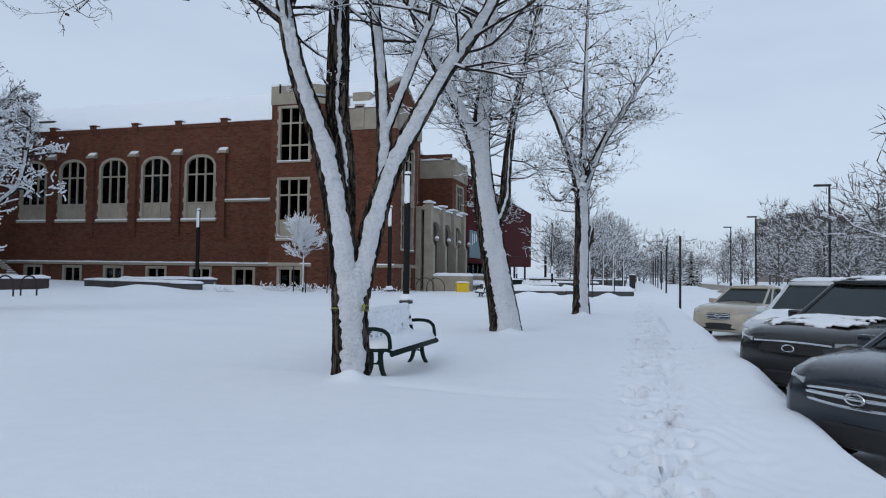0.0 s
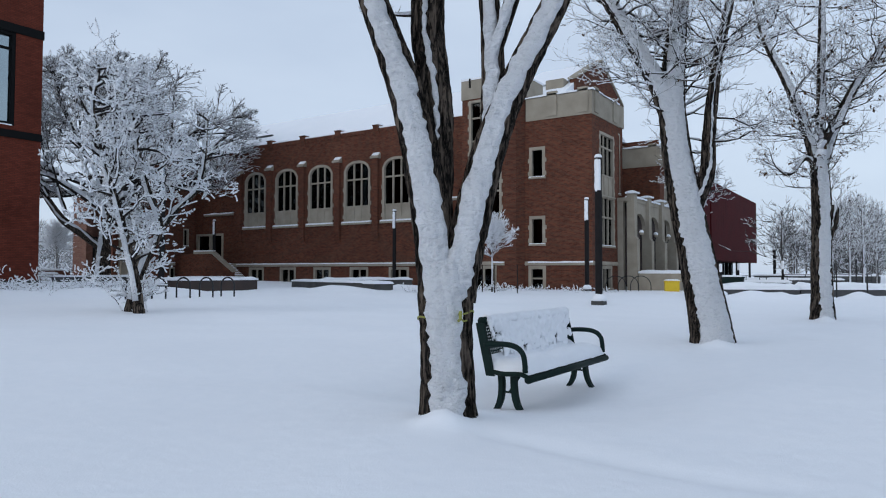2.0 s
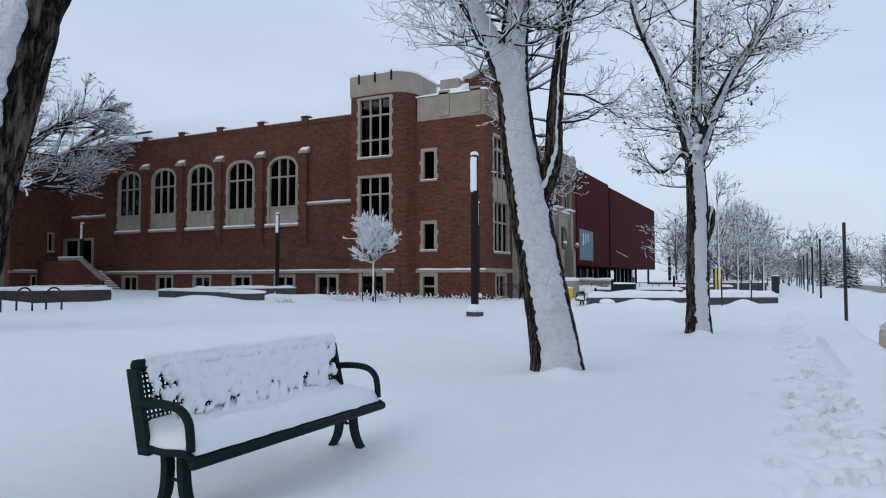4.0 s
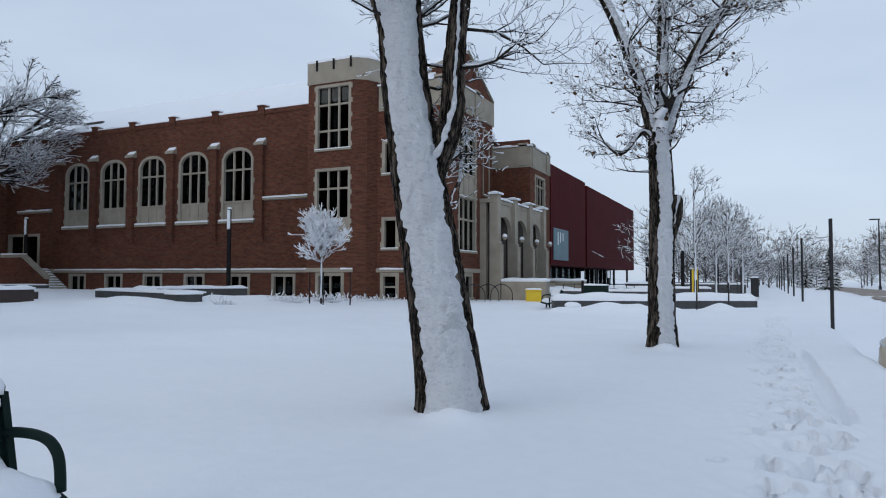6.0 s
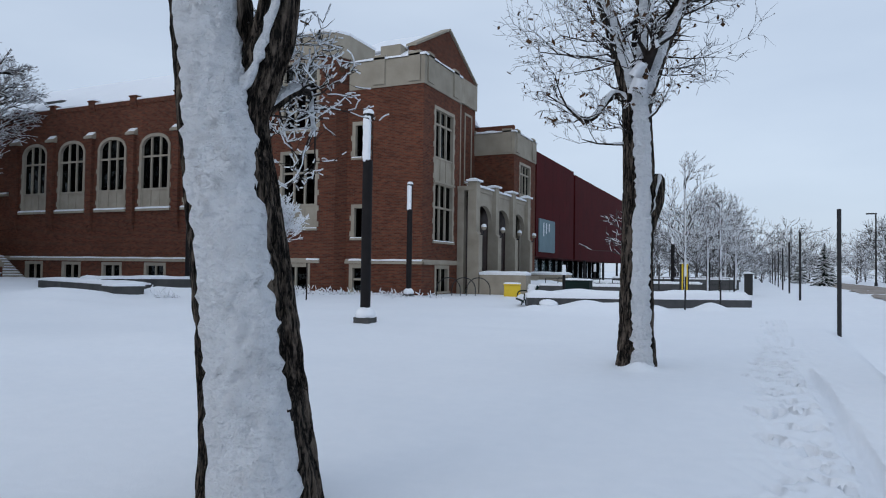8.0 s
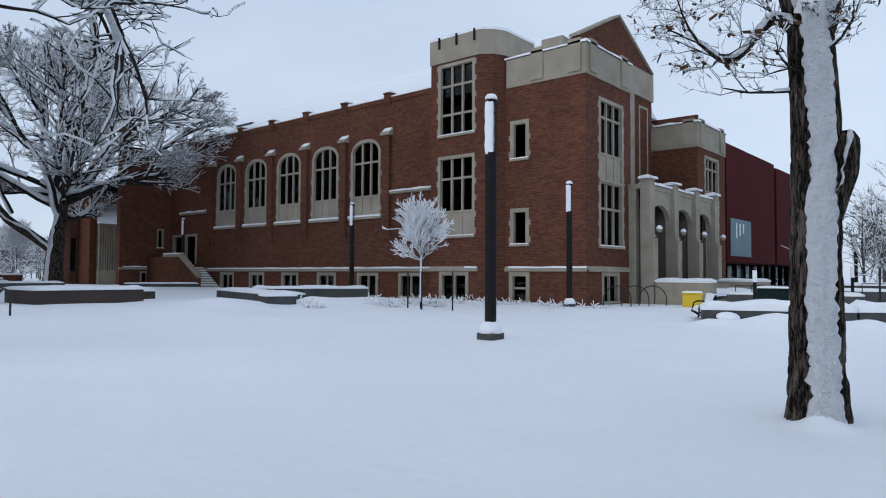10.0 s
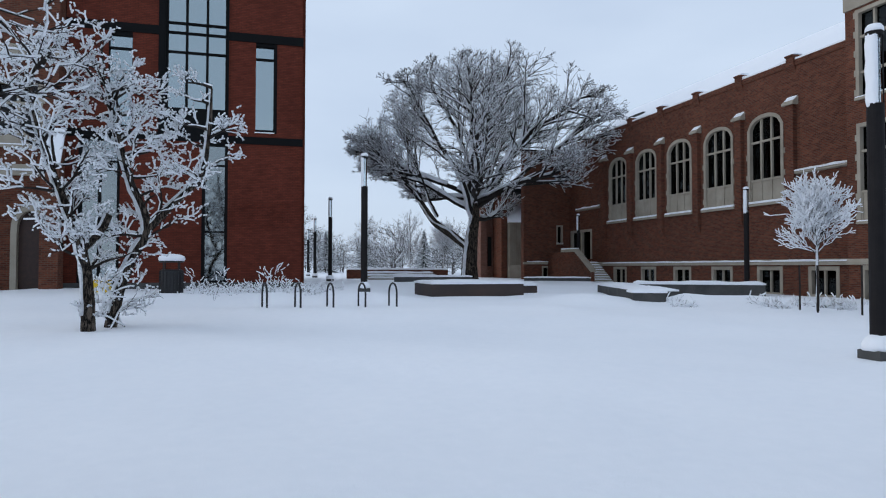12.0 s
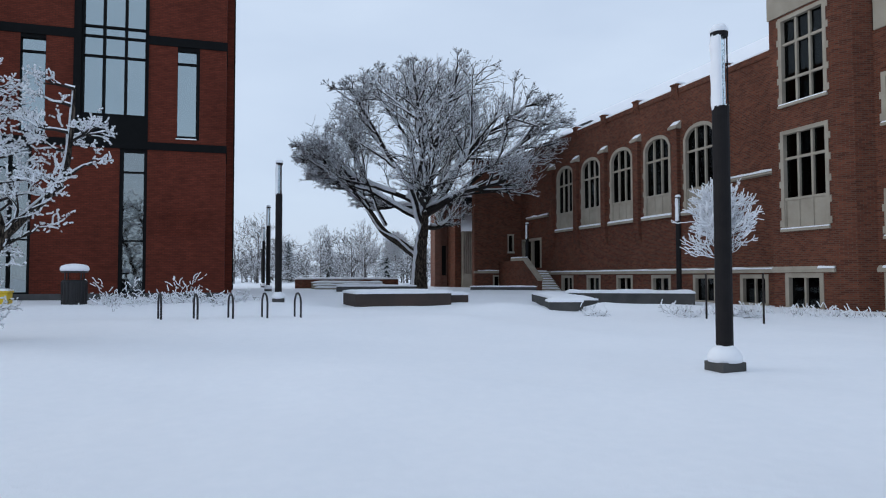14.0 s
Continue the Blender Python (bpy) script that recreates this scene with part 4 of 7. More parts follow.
# door and stair
bm = bmesh.new()
for a, b in ((-55.3, -55.05), (-53.4, -53.15), (-51.65, -51.4)):
    slab(bm, PA, a, b, 2.2, 4.7, -0.3, 0.04)
slab(bm, PA, -55.05, -51.65, 4.5, 4.7, -0.3, 0.036)
dr = part("door_frame", bm, M_STONE, west)
for a, b in ((-55.05, -53.4), (-53.15, -51.65)):
    bm = bmesh.new()
    slab(bm, PA, a + 0.02, b - 0.02, 2.2, 4.5, -0.25, -0.18)
    part("glazed_door", bm, M_GLASS, dr)
bm = bmesh.new()
box(bm, -55.5, -50.3, 42.3, 44.2, -0.2, 2.0)
st = part("stair", bm, M_BRICK, west)
for k in range(9):
    bm = bmesh.new()
    box(bm, -50.3 + 0.3 * k, -50.0 + 0.3 * k, 42.46, 44.18, -0.2, 1.85 - 0.19 * k)
    step = part("step", bm, M_STONE_DARK, st)
    bm = bmesh.new()
    soft_slab(bm, -50.28 + 0.3 * k, -50.02 + 0.3 * k, 42.5, 44.1, 1.85 - 0.19 * k, 0.1, k, 0.1, 0.0)
    part("snow", bm, M_SNOW, step)
bm = bmesh.new()
prism(bm, [(-55.5, 2.75), (-50.3, 2.75), (-47.6, 1.15), (-47.6, -0.2), (-55.5, -0.2)], lambda p, s: (p[0], 42.14 + 0.3 * s, p[1]))
part("stair_wall", bm, M_BRICK, st)
bm = bmesh.new()
prism(bm, [(-52.8, 2.76), (-50.3, 2.76), (-47.55, 1.13), (-47.55, 1.36), (-50.25, 2.97), (-52.8, 2.97)], lambda p, s: (p[0], 42.08 + 0.42 * s, p[1]))
part("stair_coping", bm, M_STONE, st)
bm = bmesh.new()
prism(bm, [(-52.8, 2.97), (-50.25, 2.97), (-50.2, 3.06), (-52.8, 3.08)], lambda p, s: (p[0], 42.1 + 0.36 * s, p[1]))
part("snow", bm, M_SNOW, st)
# far wing
bm = bmesh.new()
box(bm, -69, -66, 39.9, 50, -0.3, 8.6)
part("far_wall", bm, M_BRICK_FAR, west)
bm = bmesh.new()
box(bm, -66.3, -65.6, 39.35, 40.0, -0.3, 8.9)
part("pale_pier", bm, M_BRICK_FAR, west)
bm = bmesh.new()
box(bm, -65.9, -63.4, 40.75, 41.35, -0.3, 8.6)
part("brick_pier", bm, M_BRICK, west)
bm = bmesh.new()
box(bm, -69, -63.2, 39.5, 50, 8.9, 9.3)
rf = part("flat_roof", bm, M_MULLION, west)
bm = bmesh.new()
box(bm, -69, -63.2, 39.5, 50, 9.3, 9.6)
part("snow", bm, M_SNOW, rf)
bm = bmesh.new()
box(bm, -65.98, -65.9, 40.2, 40.6, 1.6, 4.6)
part("slit_window", bm, M_DARK, west)
bm = bmesh.new()
box(bm, -66, -63.0, 41.4, 44.5, -0.3, 1.7)
part("louvre_base", bm, M_STONE, west)
for k in range(15):
    bm = bmesh.new()
    box(bm, -63.2, -63.0, 41.42 + 0.21 * k, 41.54 + 0.21 * k, 1.7, 5.9)
    part("louvre", bm, M_STONE, west, "white vertical louvre fin")
bm = bmesh.new()
prism(bm, [(-62.8, 5.9), (-66.4, 8.3), (-66.4, 5.9)], lambda p, s: (p[0], 41.38 + 3.2 * s, p[1]))
part("lean_to_roof", bm, M_SNOW, west)
bm = bmesh.new()
box(bm, -63.6, -63.3, 41.4, 44.5, 1.7, 5.9)
part("louvre_back", bm, M_STONE_DARK, west)


# ---------------------------------------------------------------- trees
SOUTH = np.array([0.45, -0.9, 0.0])
UP = np.array([0.0, 0.0, 1.0])


def tubes(segs, sides, jitter=0.0):
    """Corners and faces for many short tapered tubes. segs: rows of p0, p1, r0, r1."""
    s = np.asarray(segs, float)
    p0, p1, r0, r1 = s[:, 0:3], s[:, 3:6], s[:, 6], s[:, 7]
    d = p1 - p0
    d /= np.linalg.norm(d, axis=1, keepdims=True) + 1e-9
    ref = np.where(np.abs(d[:, 2:3]) > 0.9, np.array([[1.0, 0, 0]]), np.array([[0, 0, 1.0]]))
    u = np.cross(d, ref)
    u /= np.linalg.norm(u, axis=1, keepdims=True)
    v = np.cross(d, u)
    n = len(s)
    verts = np.zeros((n, 2, sides, 3))
    for j in range(sides):
        a = 2 * math.pi * j / sides
        o = u * math.cos(a) + v * math.sin(a)
        verts[:, 0, j] = p0 + o * r0[:, None]
        verts[:, 1, j] = p1 + o * r1[:, None]
    base = np.arange(n)[:, None] * 2 * sides
    j = np.arange(sides)
    k = (j + 1) % sides
    f = np.stack([base + j, base + k, base + sides + k, base + sides + j], -1).reshape(-1, 4)
    return verts.reshape(-1, 3), f


def snow_on(segs, least=0.006, gain=1.0, share=1.0, rng=None):
    """The snow that lies on top of branches and is blown against upright ones."""
    s = np.asarray(segs, float)
    if share < 1:
        s = s[rng.random(len(s)) < share]
    d = s[:, 3:6] - s[:, 0:3]
    d /= np.linalg.norm(d, axis=1, keepdims=True) + 1e-9
    flat = 1 - np.abs(d[:, 2:3])
    want = UP * (0.25 + flat) + SOUTH * (1.05 - flat)
    want = want - d * (want * d).sum(1, keepdims=True)
    want /= np.linalg.norm(want, axis=1, keepdims=True) + 1e-9
    o = s.copy()
    for a, r in ((0, 6), (3, 7)):
        rad = np.maximum(s[:, r] * 0.95, least) * gain
        o[:, a:a + 3] += want * (s[:, r:r + 1] * 0.75 + rad[:, None] * 0.25)
        o[:, r] = rad
    return o


def grow(rng, p, d, length, r, level, out, spec, tip=0.35):
    """A wavering branch with side branches on it."""
    n = max(spec.get("least", 3), int(length / spec["seg"][min(level, len(spec["seg"]) - 1)]))
    step, pts, dirs, dome = length / n, [p], [], spec.get("dome")
    for i in range(n):
        d = d + rng.normal(0, spec["wob"], 3) + UP * spec["lift"] * (1 if level < 2 else 0.6)
        d = d / np.linalg.norm(d)
        q = pts[-1] + d * step
        if dome and i > (4 if level == 0 else 0) and sum(((q[j] - dome[j]) / dome[3 + (j if j < 2 or q[2] > dome[2] else 3)]) ** 2 for j in range(3)) > rng.uniform(0.66, 1.2):
            n = i
            break
        a, b = r * (1 - (1 - tip) * i / n), r * (1 - (1 - tip) * (i + 1) / n)
        out.append((*pts[-1], *q, a, b))
        pts.append(q)
        dirs.append(d)
    if level >= spec["levels"]:
        return
    kids = spec["kids"][level]
    for k in range(kids):
        f = rng.uniform(spec.get("start", 0.25), 1.0) if k else 1.0
        i = min(n - 1, int(f * n))
        side = np.cross(dirs[i], rng.normal(0, 1, 3))
        side /= np.linalg.norm(side) + 1e-9
        ang = radians(rng.uniform(*spec["angle"]))
        nd = dirs[i] * math.cos(ang) + side * math.sin(ang)
        if level < 2 and nd[2] < -0.15:
            nd[2] *= -0.4
        rr = max(spec["thin"], r * (1 - (1 - tip) * f) * rng.uniform(0.5, 0.75))
        grow(rng, pts[min(i + 1, n)], nd / np.linalg.norm(nd), length * rng.uniform(*spec["ratio"]), rr, level + 1, out, spec, tip)


def along(pts, radii, step):
    """A smooth resampled line with its radii."""
    P = np.array(pts, float)
    R = np.array(radii, float)
    t = np.r_[0, np.cumsum(np.linalg.norm(np.diff(P, axis=0), axis=1))]
    n = max(4, int(t[-1] / step))
    tt = np.linspace(0, t[-1], n + 1)
    m = np.zeros_like(P)
    m[1:-1] = (P[2:] - P[:-2]) / (t[2:] - t[:-2])[:, None]
    m[0], m[-1] = (P[1] - P[0]) / (t[1] - t[0]), (P[-1] - P[-2]) / (t[-1] - t[-2])
    k = np.clip(np.searchsorted(t, tt, "right") - 1, 0, len(t) - 2)
    h = (t[k + 1] - t[k])[:, None]
    x = ((tt - t[k])[:, None]) / h
    q = (2 * x**3 - 3 * x**2 + 1) * P[k] + (x**3 - 2 * x**2 + x) * h * m[k] + (-2 * x**3 + 3 * x**2) * P[k + 1] + (x**3 - x**2) * h * m[k + 1]
    return q, np.interp(tt, t, R)


def limb_frames(q):
    d = np.gradient(q, axis=0)
    d /= np.linalg.norm(d, axis=1, keepdims=True)
    flat = 1 - np.abs(d[:, 2:3])
    s = UP * (0.15 + 1.2 * flat) + SOUTH * (1.0 - 0.6 * flat)
    s = s - d * (s * d).sum(1, keepdims=True)
    s /= np.linalg.norm(s, axis=1, keepdims=True)
    return d, s, np.cross(d, s)


def furrowed(q, r, sides, seed, depth=0.09):
    """A bark surface with long ridges: rings round a line."""
    d, s, t = limb_frames(q)
    run = np.r_[0, np.cumsum(np.linalg.norm(np.diff(q, axis=0), axis=1))]
    loops = []
    for i in range(len(q)):
        loop = []
        for j in range(sides):
            a = 2 * math.pi * j / sides
            g = noise.noise((math.cos(a) * r[i] * 26 + seed, math.sin(a) * r[i] * 26, run[i] * 2.2))
            h = noise.noise((math.cos(a) * r[i] * 60 + seed, math.sin(a) * r[i] * 60, run[i] * 6.5))
            rr = r[i] + min(0.04, r[i] * 0.24) * (min(1.0, 4.5 * abs(g)) - 1.0 + 0.3 * h)
            loop.append(q[i] + (s[i] * math.cos(a) + t[i] * math.sin(a)) * rr)
        loops.append(loop)
    return loops


def plastered(q, r, seed, wide=0.85, thick=0.07):
    """Snow blown against one side of a limb, lumpy and ragged at both edges."""
    d, s, t = limb_frames(q)
    run = np.r_[0, np.cumsum(np.linalg.norm(np.diff(q, axis=0), axis=1))]
    loops, n = [], 18
    for i in range(len(q)):
        lo = -wide - 0.24 * noise.noise((run[i] * 1.3, seed, 1)) - 0.12 * noise.noise((run[i] * 4.3, seed, 5)) - 0.14 * noise.noise((run[i] * 10.3, seed, 2)) - 0.2 * noise.noise((run[i] * 31, seed, 6))
        hi = wide + 0.24 * noise.noise((run[i] * 1.3, seed, 9)) + 0.12 * noise.noise((run[i] * 4.3, seed, 7)) + 0.14 * noise.noise((run[i] * 10.3, seed, 4)) + 0.2 * noise.noise((run[i] * 31, seed, 8))
        loop = []
        for j in range(n + 1):
            a = lo + (hi - lo) * j / n
            e = 1 - abs(2 * j / n - 1) ** 5
            w = a * r[i]
            lump = 0.3 + 0.5 * noise.noise((w * 8, run[i] * 6, seed)) + 1.15 * noise.noise((w * 24, run[i] * 22, seed))
            rr = r[i] * 0.97 + (r[i] * 0.05 + 0.012 + thick * max(0.0, lump)) * e
            loop.append(q[i] + (s[i] * math.cos(a) + t[i] * math.sin(a)) * rr)
        for j in range(n, -1, -3):
            a = lo + (hi - lo) * j / n
            loop.append(q[i] + (s[i] * math.cos(a) + t[i] * math.sin(a)) * r[i] * 0.8)
        loops.append(loop)
    return loops


def joined_arrays(chunks):
    vs, fs, off = [], [], 0
    for v, f in chunks:
        vs.append(v)
        fs.append(f + off)
        off += len(v)
    return np.concatenate(vs), np.concatenate(fs)


def leaf_quads(rng, segs, count, size):
    """Small dry leaves left on the twigs."""
    s = np.asarray(segs)[rng.integers(0, len(segs), count)]
    c = s[:, 3:6]
    a, b = rng.normal(0, size, (count, 3)), rng.normal(0, size, (count, 3))
    v = np.stack([c, c + a, c + a + b, c + b], 1).reshape(-1, 3)
    return v, np.arange(count * 4).reshape(-1, 4)


def street_tree(name, label, base, axis, limbs, seed, spec, twigs_from, leaves=0, sides=72, snow_wide=0.74, bare=()):
    """A tree built round given main limbs. limbs: lists of (along axis, depth, height, radius)."""
    ax, dp = Vector((*axis, 0)), Vector((-axis[1], axis[0], 0))
    tree = thing(name, label, "tree", "trees along the walk", pose(*base))
    rng = np.random.default_rng(seed)
    segs = []
    for n, limb in enumerate(limbs):
        pts = [ax * a + dp * b + Vector((0, 0, z)) for a, b, z, _ in limb]
        q, r = along([tuple(p) for p in pts], [l[3] for l in limb], 0.045 if n < 4 else 0.06)
        bm = bmesh.new()
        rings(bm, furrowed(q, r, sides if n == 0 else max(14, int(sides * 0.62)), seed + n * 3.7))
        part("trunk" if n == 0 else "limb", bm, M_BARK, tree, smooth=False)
        bm = bmesh.new()
        keep = q[:, 2] > -0.1
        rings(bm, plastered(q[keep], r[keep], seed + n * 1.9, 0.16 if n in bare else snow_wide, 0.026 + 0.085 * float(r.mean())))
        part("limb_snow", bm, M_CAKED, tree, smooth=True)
        cnt, from_z, *scale = twigs_from[n]
        reach = scale[0] if scale else 1.0
        sp = scale[1] if len(scale) > 1 else spec
        for k in range(cnt):
            ok = np.nonzero(q[:, 2] > from_z)[0]
            if len(ok) == 0:
                continue
            i = ok[rng.integers(0, len(ok))]
            side = rng.normal(0, 1, 3)
            side[2] = rng.uniform(-0.15, 0.7)
            side /= np.linalg.norm(side)
            grow(rng, q[i] + side * r[i] * 0.6, side, rng.uniform(*sp["first"]) * reach, min(0.010 if sp is DROOP else 0.022, r[i] * 0.4), 0, segs, sp)
        tip = (q[-1] - q[-3]) / np.linalg.norm(q[-1] - q[-3])
        for k in range(3 if cnt else 0):
            grow(rng, q[-1], tip + rng.normal(0, 0.35, 3), rng.uniform(*sp["first"]) * 1.2 * reach, max(0.010 if sp is DROOP else 0.016, r[-1] * 0.8), 0, segs, sp)
    v, f = tubes(segs, 3)
    crown = new("crown", raw_mesh("crown", v, f, M_BARK_FINE))
    crown.parent = tree
    v, f = tubes(snow_on(segs, spec["snow"], 1.0, spec["share"], rng), 3)
    fluff = new("crown_snow", raw_mesh("crown_snow", v, f, M_SNOW))
    fluff.parent = tree
    if leaves:
        lv = new("dry_leaves", raw_mesh("dry_leaves", *leaf_quads(rng, segs, leaves, 0.028), M_LEAF))
        lv.parent = tree
    return tree, len(segs)


SPEC = dict(seg=(0.24, 0.2, 0.16, 0.14), wob=0.20, lift=0.05, kids=(5, 4, 2), levels=3, angle=(25, 60), ratio=(0.42, 0.66), thin=0.0032, first=(0.8, 1.7), snow=0.0045, share=0.55)
FULL = dict(SPEC, snow=0.0065, share=0.55, first=(0.45, 1.1))
DROOP = dict(SPEC, seg=(0.07, 0.06, 0.05), lift=-0.03, wob=0.2, kids=(4, 3), levels=2, first=(0.2, 0.42), thin=0.0036)
LEAN = dict(SPEC, snow=0.0065, share=0.42, first=(0.55, 1.2))
R1, R2, R3 = (0.865, 0.5), (0.93, 0.37), (0.94, 0.34)
street_tree("street_tree", "old forked tree with deeply furrowed bark and wind-blown snow", (-3.13, 7.8, 0), R1, [
    [(0, 0, -0.2, 0.27), (0, 0, 0.1, 0.225), (-0.01, 0, 0.6, 0.21), (-0.02, 0, 1.0, 0.225), (-0.02, 0.02, 1.25, 0.17), (-0.02, 0.02, 1.4, 0.05)],
    [(-0.06, 0, 0.95, 0.17), (-0.18, 0, 1.9, 0.165), (-0.35, 0, 2.64, 0.145), (-0.70, 0.05, 3.65, 0.11), (-1.0, 0.1, 5.0, 0.085), (-1.7, 0.2, 7.2, 0.04)],
    [(-0.09, 0.06, 1.3, 0.11), (-0.10, 0.10, 1.95, 0.14), (-0.12, 0.18, 2.6, 0.145), (-0.19, 0.27, 3.2, 0.145), (-0.19, 0.3, 3.7, 0.14), (-0.15, 0.4, 6.0, 0.10), (0.1, 0.5, 9.0, 0.05)],
    [(0.05, 0, 0.95, 0.17), (0.21, 0, 1.7, 0.15), (0.41, -0.02, 2.39, 0.13), (0.72, -0.05, 3.05, 0.115), (1.05, -0.1, 3.65, 0.10), (1.6, -0.15, 4.5, 0.08), (2.4, -0.3, 6.5, 0.04)],
    [(0.35, 0.0, 2.1, 0.10), (0.36, 0.05, 2.9, 0.095), (0.31, 0.1, 3.65, 0.08), (0.2, 0.15, 5.0, 0.06), (0.3, 0.2, 7.5, 0.03)],
    [(0.36, 0.02, 2.9, 0.06), (0.55, -0.1, 3.45, 0.06), (0.92, -0.3, 4.5, 0.05), (1.3, -0.5, 6.0, 0.03)],
    [(-0.84, 0.06, 4.15, 0.05), (-1.3, 0.0, 4.42, 0.04), (-1.9, -0.1, 4.48, 0.03), (-2.5, -0.2, 4.36, 0.016)],
], 11, SPEC, [(0, 9), (22, 3.9), (8, 2.9, 0.3), (20, 3.7), (16, 4.0), (14, 3.9), (16, 4.0, 0.5)], 260, 76, snow_wide=0.72, bare=(2,))
street_tree("street_tree", "leaning street tree with rough bark and snow-plastered trunk", (-2.684, 15.15, 0), R2, [
    [(0.02, -0.03, -0.2, 0.40), (0.0, -0.02, 0.1, 0.35), (-0.05, 0.03, 0.5, 0.32), (-0.16, 0.12, 1.2, 0.30), (-0.37, 0.22, 2.4, 0.27), (-0.52, 0.27, 3.5, 0.24), (-0.55, 0.3, 4.3, 0.21), (-0.38, 0.35, 6.2, 0.14), (-0.1, 0.4, 9.5, 0.06)],
    [(-0.52, 0.27, 3.6, 0.2), (-0.74, 0.25, 4.3, 0.17), (-1.10, 0.2, 5.0, 0.14), (-1.9, 0.15, 6.5, 0.10), (-2.6, 0.1, 8.5, 0.05)],
    [(-0.24, 0.2, 2.3, 0.16), (-0.02, 0.15, 2.85, 0.13), (0.02, 0.15, 3.5, 0.11), (0.18, 0.2, 4.8, 0.09), (0.8, 0.3, 7.5, 0.04)],
    [(-0.20, 0.3, 2.3, 0.045), (0.0, 0.5, 2.55, 0.032), (0.06, 0.7, 2.6, 0.022), (0.06, 0.88, 2.4, 0.014)],
    [(-0.32, 0.3, 2.8, 0.045), (-0.3, 0.6, 3.0, 0.032), (-0.3, 0.85, 2.9, 0.022), (-0.27, 1.05, 2.65, 0.014)],
], 23, FULL, [(84, 3.7), (64, 4.1), (40, 3.2), (20, 2.35, 1.0, DROOP), (20, 2.6, 1.0, DROOP)], 420, 96, snow_wide=0.86, bare=(2,))
street_tree("street_tree", "slim street tree with snow down its trunk and dry leaves", (-1.6, 22.1, 0), R3, [
    [(0, 0, -0.2, 0.33), (0, 0, 0.1, 0.285), (0.0, 0, 0.5, 0.255), (0.0, 0, 1.6, 0.225), (0.02, 0, 2.8, 0.225), (-0.03, 0, 4.05, 0.20)],
    [(-0.05, 0, 3.7, 0.14), (-0.35, 0, 4.9, 0.12), (-0.75, 0.05, 6.0, 0.10), (-1.2, 0.1, 7.1, 0.08), (-1.6, 0.1, 9.2, 0.035)],
    [(-0.02, 0.05, 3.8, 0.14), (0.08, 0.1, 5.5, 0.11), (0.12, 0.1, 7.2, 0.085), (0.2, 0.1, 10.4, 0.03)],
    [(0.03, 0, 3.7, 0.14), (0.35, 0, 4.7, 0.12), (0.75, -0.05, 5.6, 0.105), (1.4, -0.1, 6.6, 0.085), (2.15, -0.2, 7.9, 0.035)],
    [(0.08, -0.02, 2.0, 0.16), (0.22, -0.05, 2.45, 0.15), (0.27, -0.06, 2.72, 0.12), (0.28, -0.06, 2.80, 0.06)],
    [(-0.05, 0, 3.75, 0.07), (-0.35, -0.1, 3.95, 0.055), (-0.75, -0.2, 3.55, 0.04), (-1.05, -0.25, 3.75, 0.022)],
], 37, LEAN, [(6, 3.2, 0.6), (40, 4.3), (42, 4.4), (40, 4.3), (0, 9), (6, 3.4, 0.5)], 2200, 64, snow_wide=0.62, bare=(4,))

# ribbon tied round one stem of the forked tree
bm = bmesh.new()
sweep(bm, [(-3.148 + 0.222 * math.cos(a), 7.79 + 0.222 * math.sin(a), 0.82 + 0.03 * math.cos(a) + 0.01 * math.sin(5 * a)) for a in np.linspace(0, 6.2, 32)], 0.008, 5)
sweep(bm, [(-2.95, 7.68, 0.83), (-2.90, 7.62, 0.86), (-2.89, 7.60, 0.81), (-2.93, 7.64, 0.79)], 0.012, 5)
sweep(bm, [(-2.93, 7.65, 0.82), (-2.86, 7.60, 0.79), (-2.82, 7.58, 0.80)], 0.006, 5)
tagged(part("ribbon", bm, M_YELLOW_GREEN), "thin lime ribbon tied round a tree trunk", "ribbon")

# great spreading elm on the plaza
ELM = dict(seg=(0.8, 0.55, 0.4), wob=0.10, lift=0.012, kids=(15, 10, 6), levels=3, angle=(20, 54), ratio=(0.28, 0.46), thin=0.016, snow=0.019, share=0.75, start=0.34, dome=(0.0, 2.3, 10.8, 11.4, 12.0, 8.0, 4.6))


def spreading_tree(name, label, base, seed, spec, trunk, starts, cat="tree", wide=0.8):
    tree = thing(name, label, cat, "", pose(*base))
    rng = np.random.default_rng(seed)
    segs = []
    for line in trunk:
        q, r = along([l[:3] for l in line], [l[3] for l in line], 0.25)
        bm = bmesh.new()
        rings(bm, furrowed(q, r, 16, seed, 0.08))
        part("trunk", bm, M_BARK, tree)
        bm = bmesh.new()
        keep = q[:, 2] > 0.2
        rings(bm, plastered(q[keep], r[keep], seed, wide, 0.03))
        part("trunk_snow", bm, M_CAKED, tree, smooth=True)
    for p, d, length, r in starts:
        d = np.array(d, float)
        grow(rng, np.array(p, float), d / np.linalg.norm(d), length, r, 0, segs, spec)
    v, f = tubes(segs, 3)
    crown = new("crown", raw_mesh("crown", v, f, M_BARK_FINE))
    crown.parent = tree
    v, f = tubes(snow_on(segs, spec["snow"], 1.0, spec["share"], rng), 3)
    fluff = new("crown_snow", raw_mesh("crown_snow", v, f, M_SNOW))
    fluff.parent = tree
    return tree


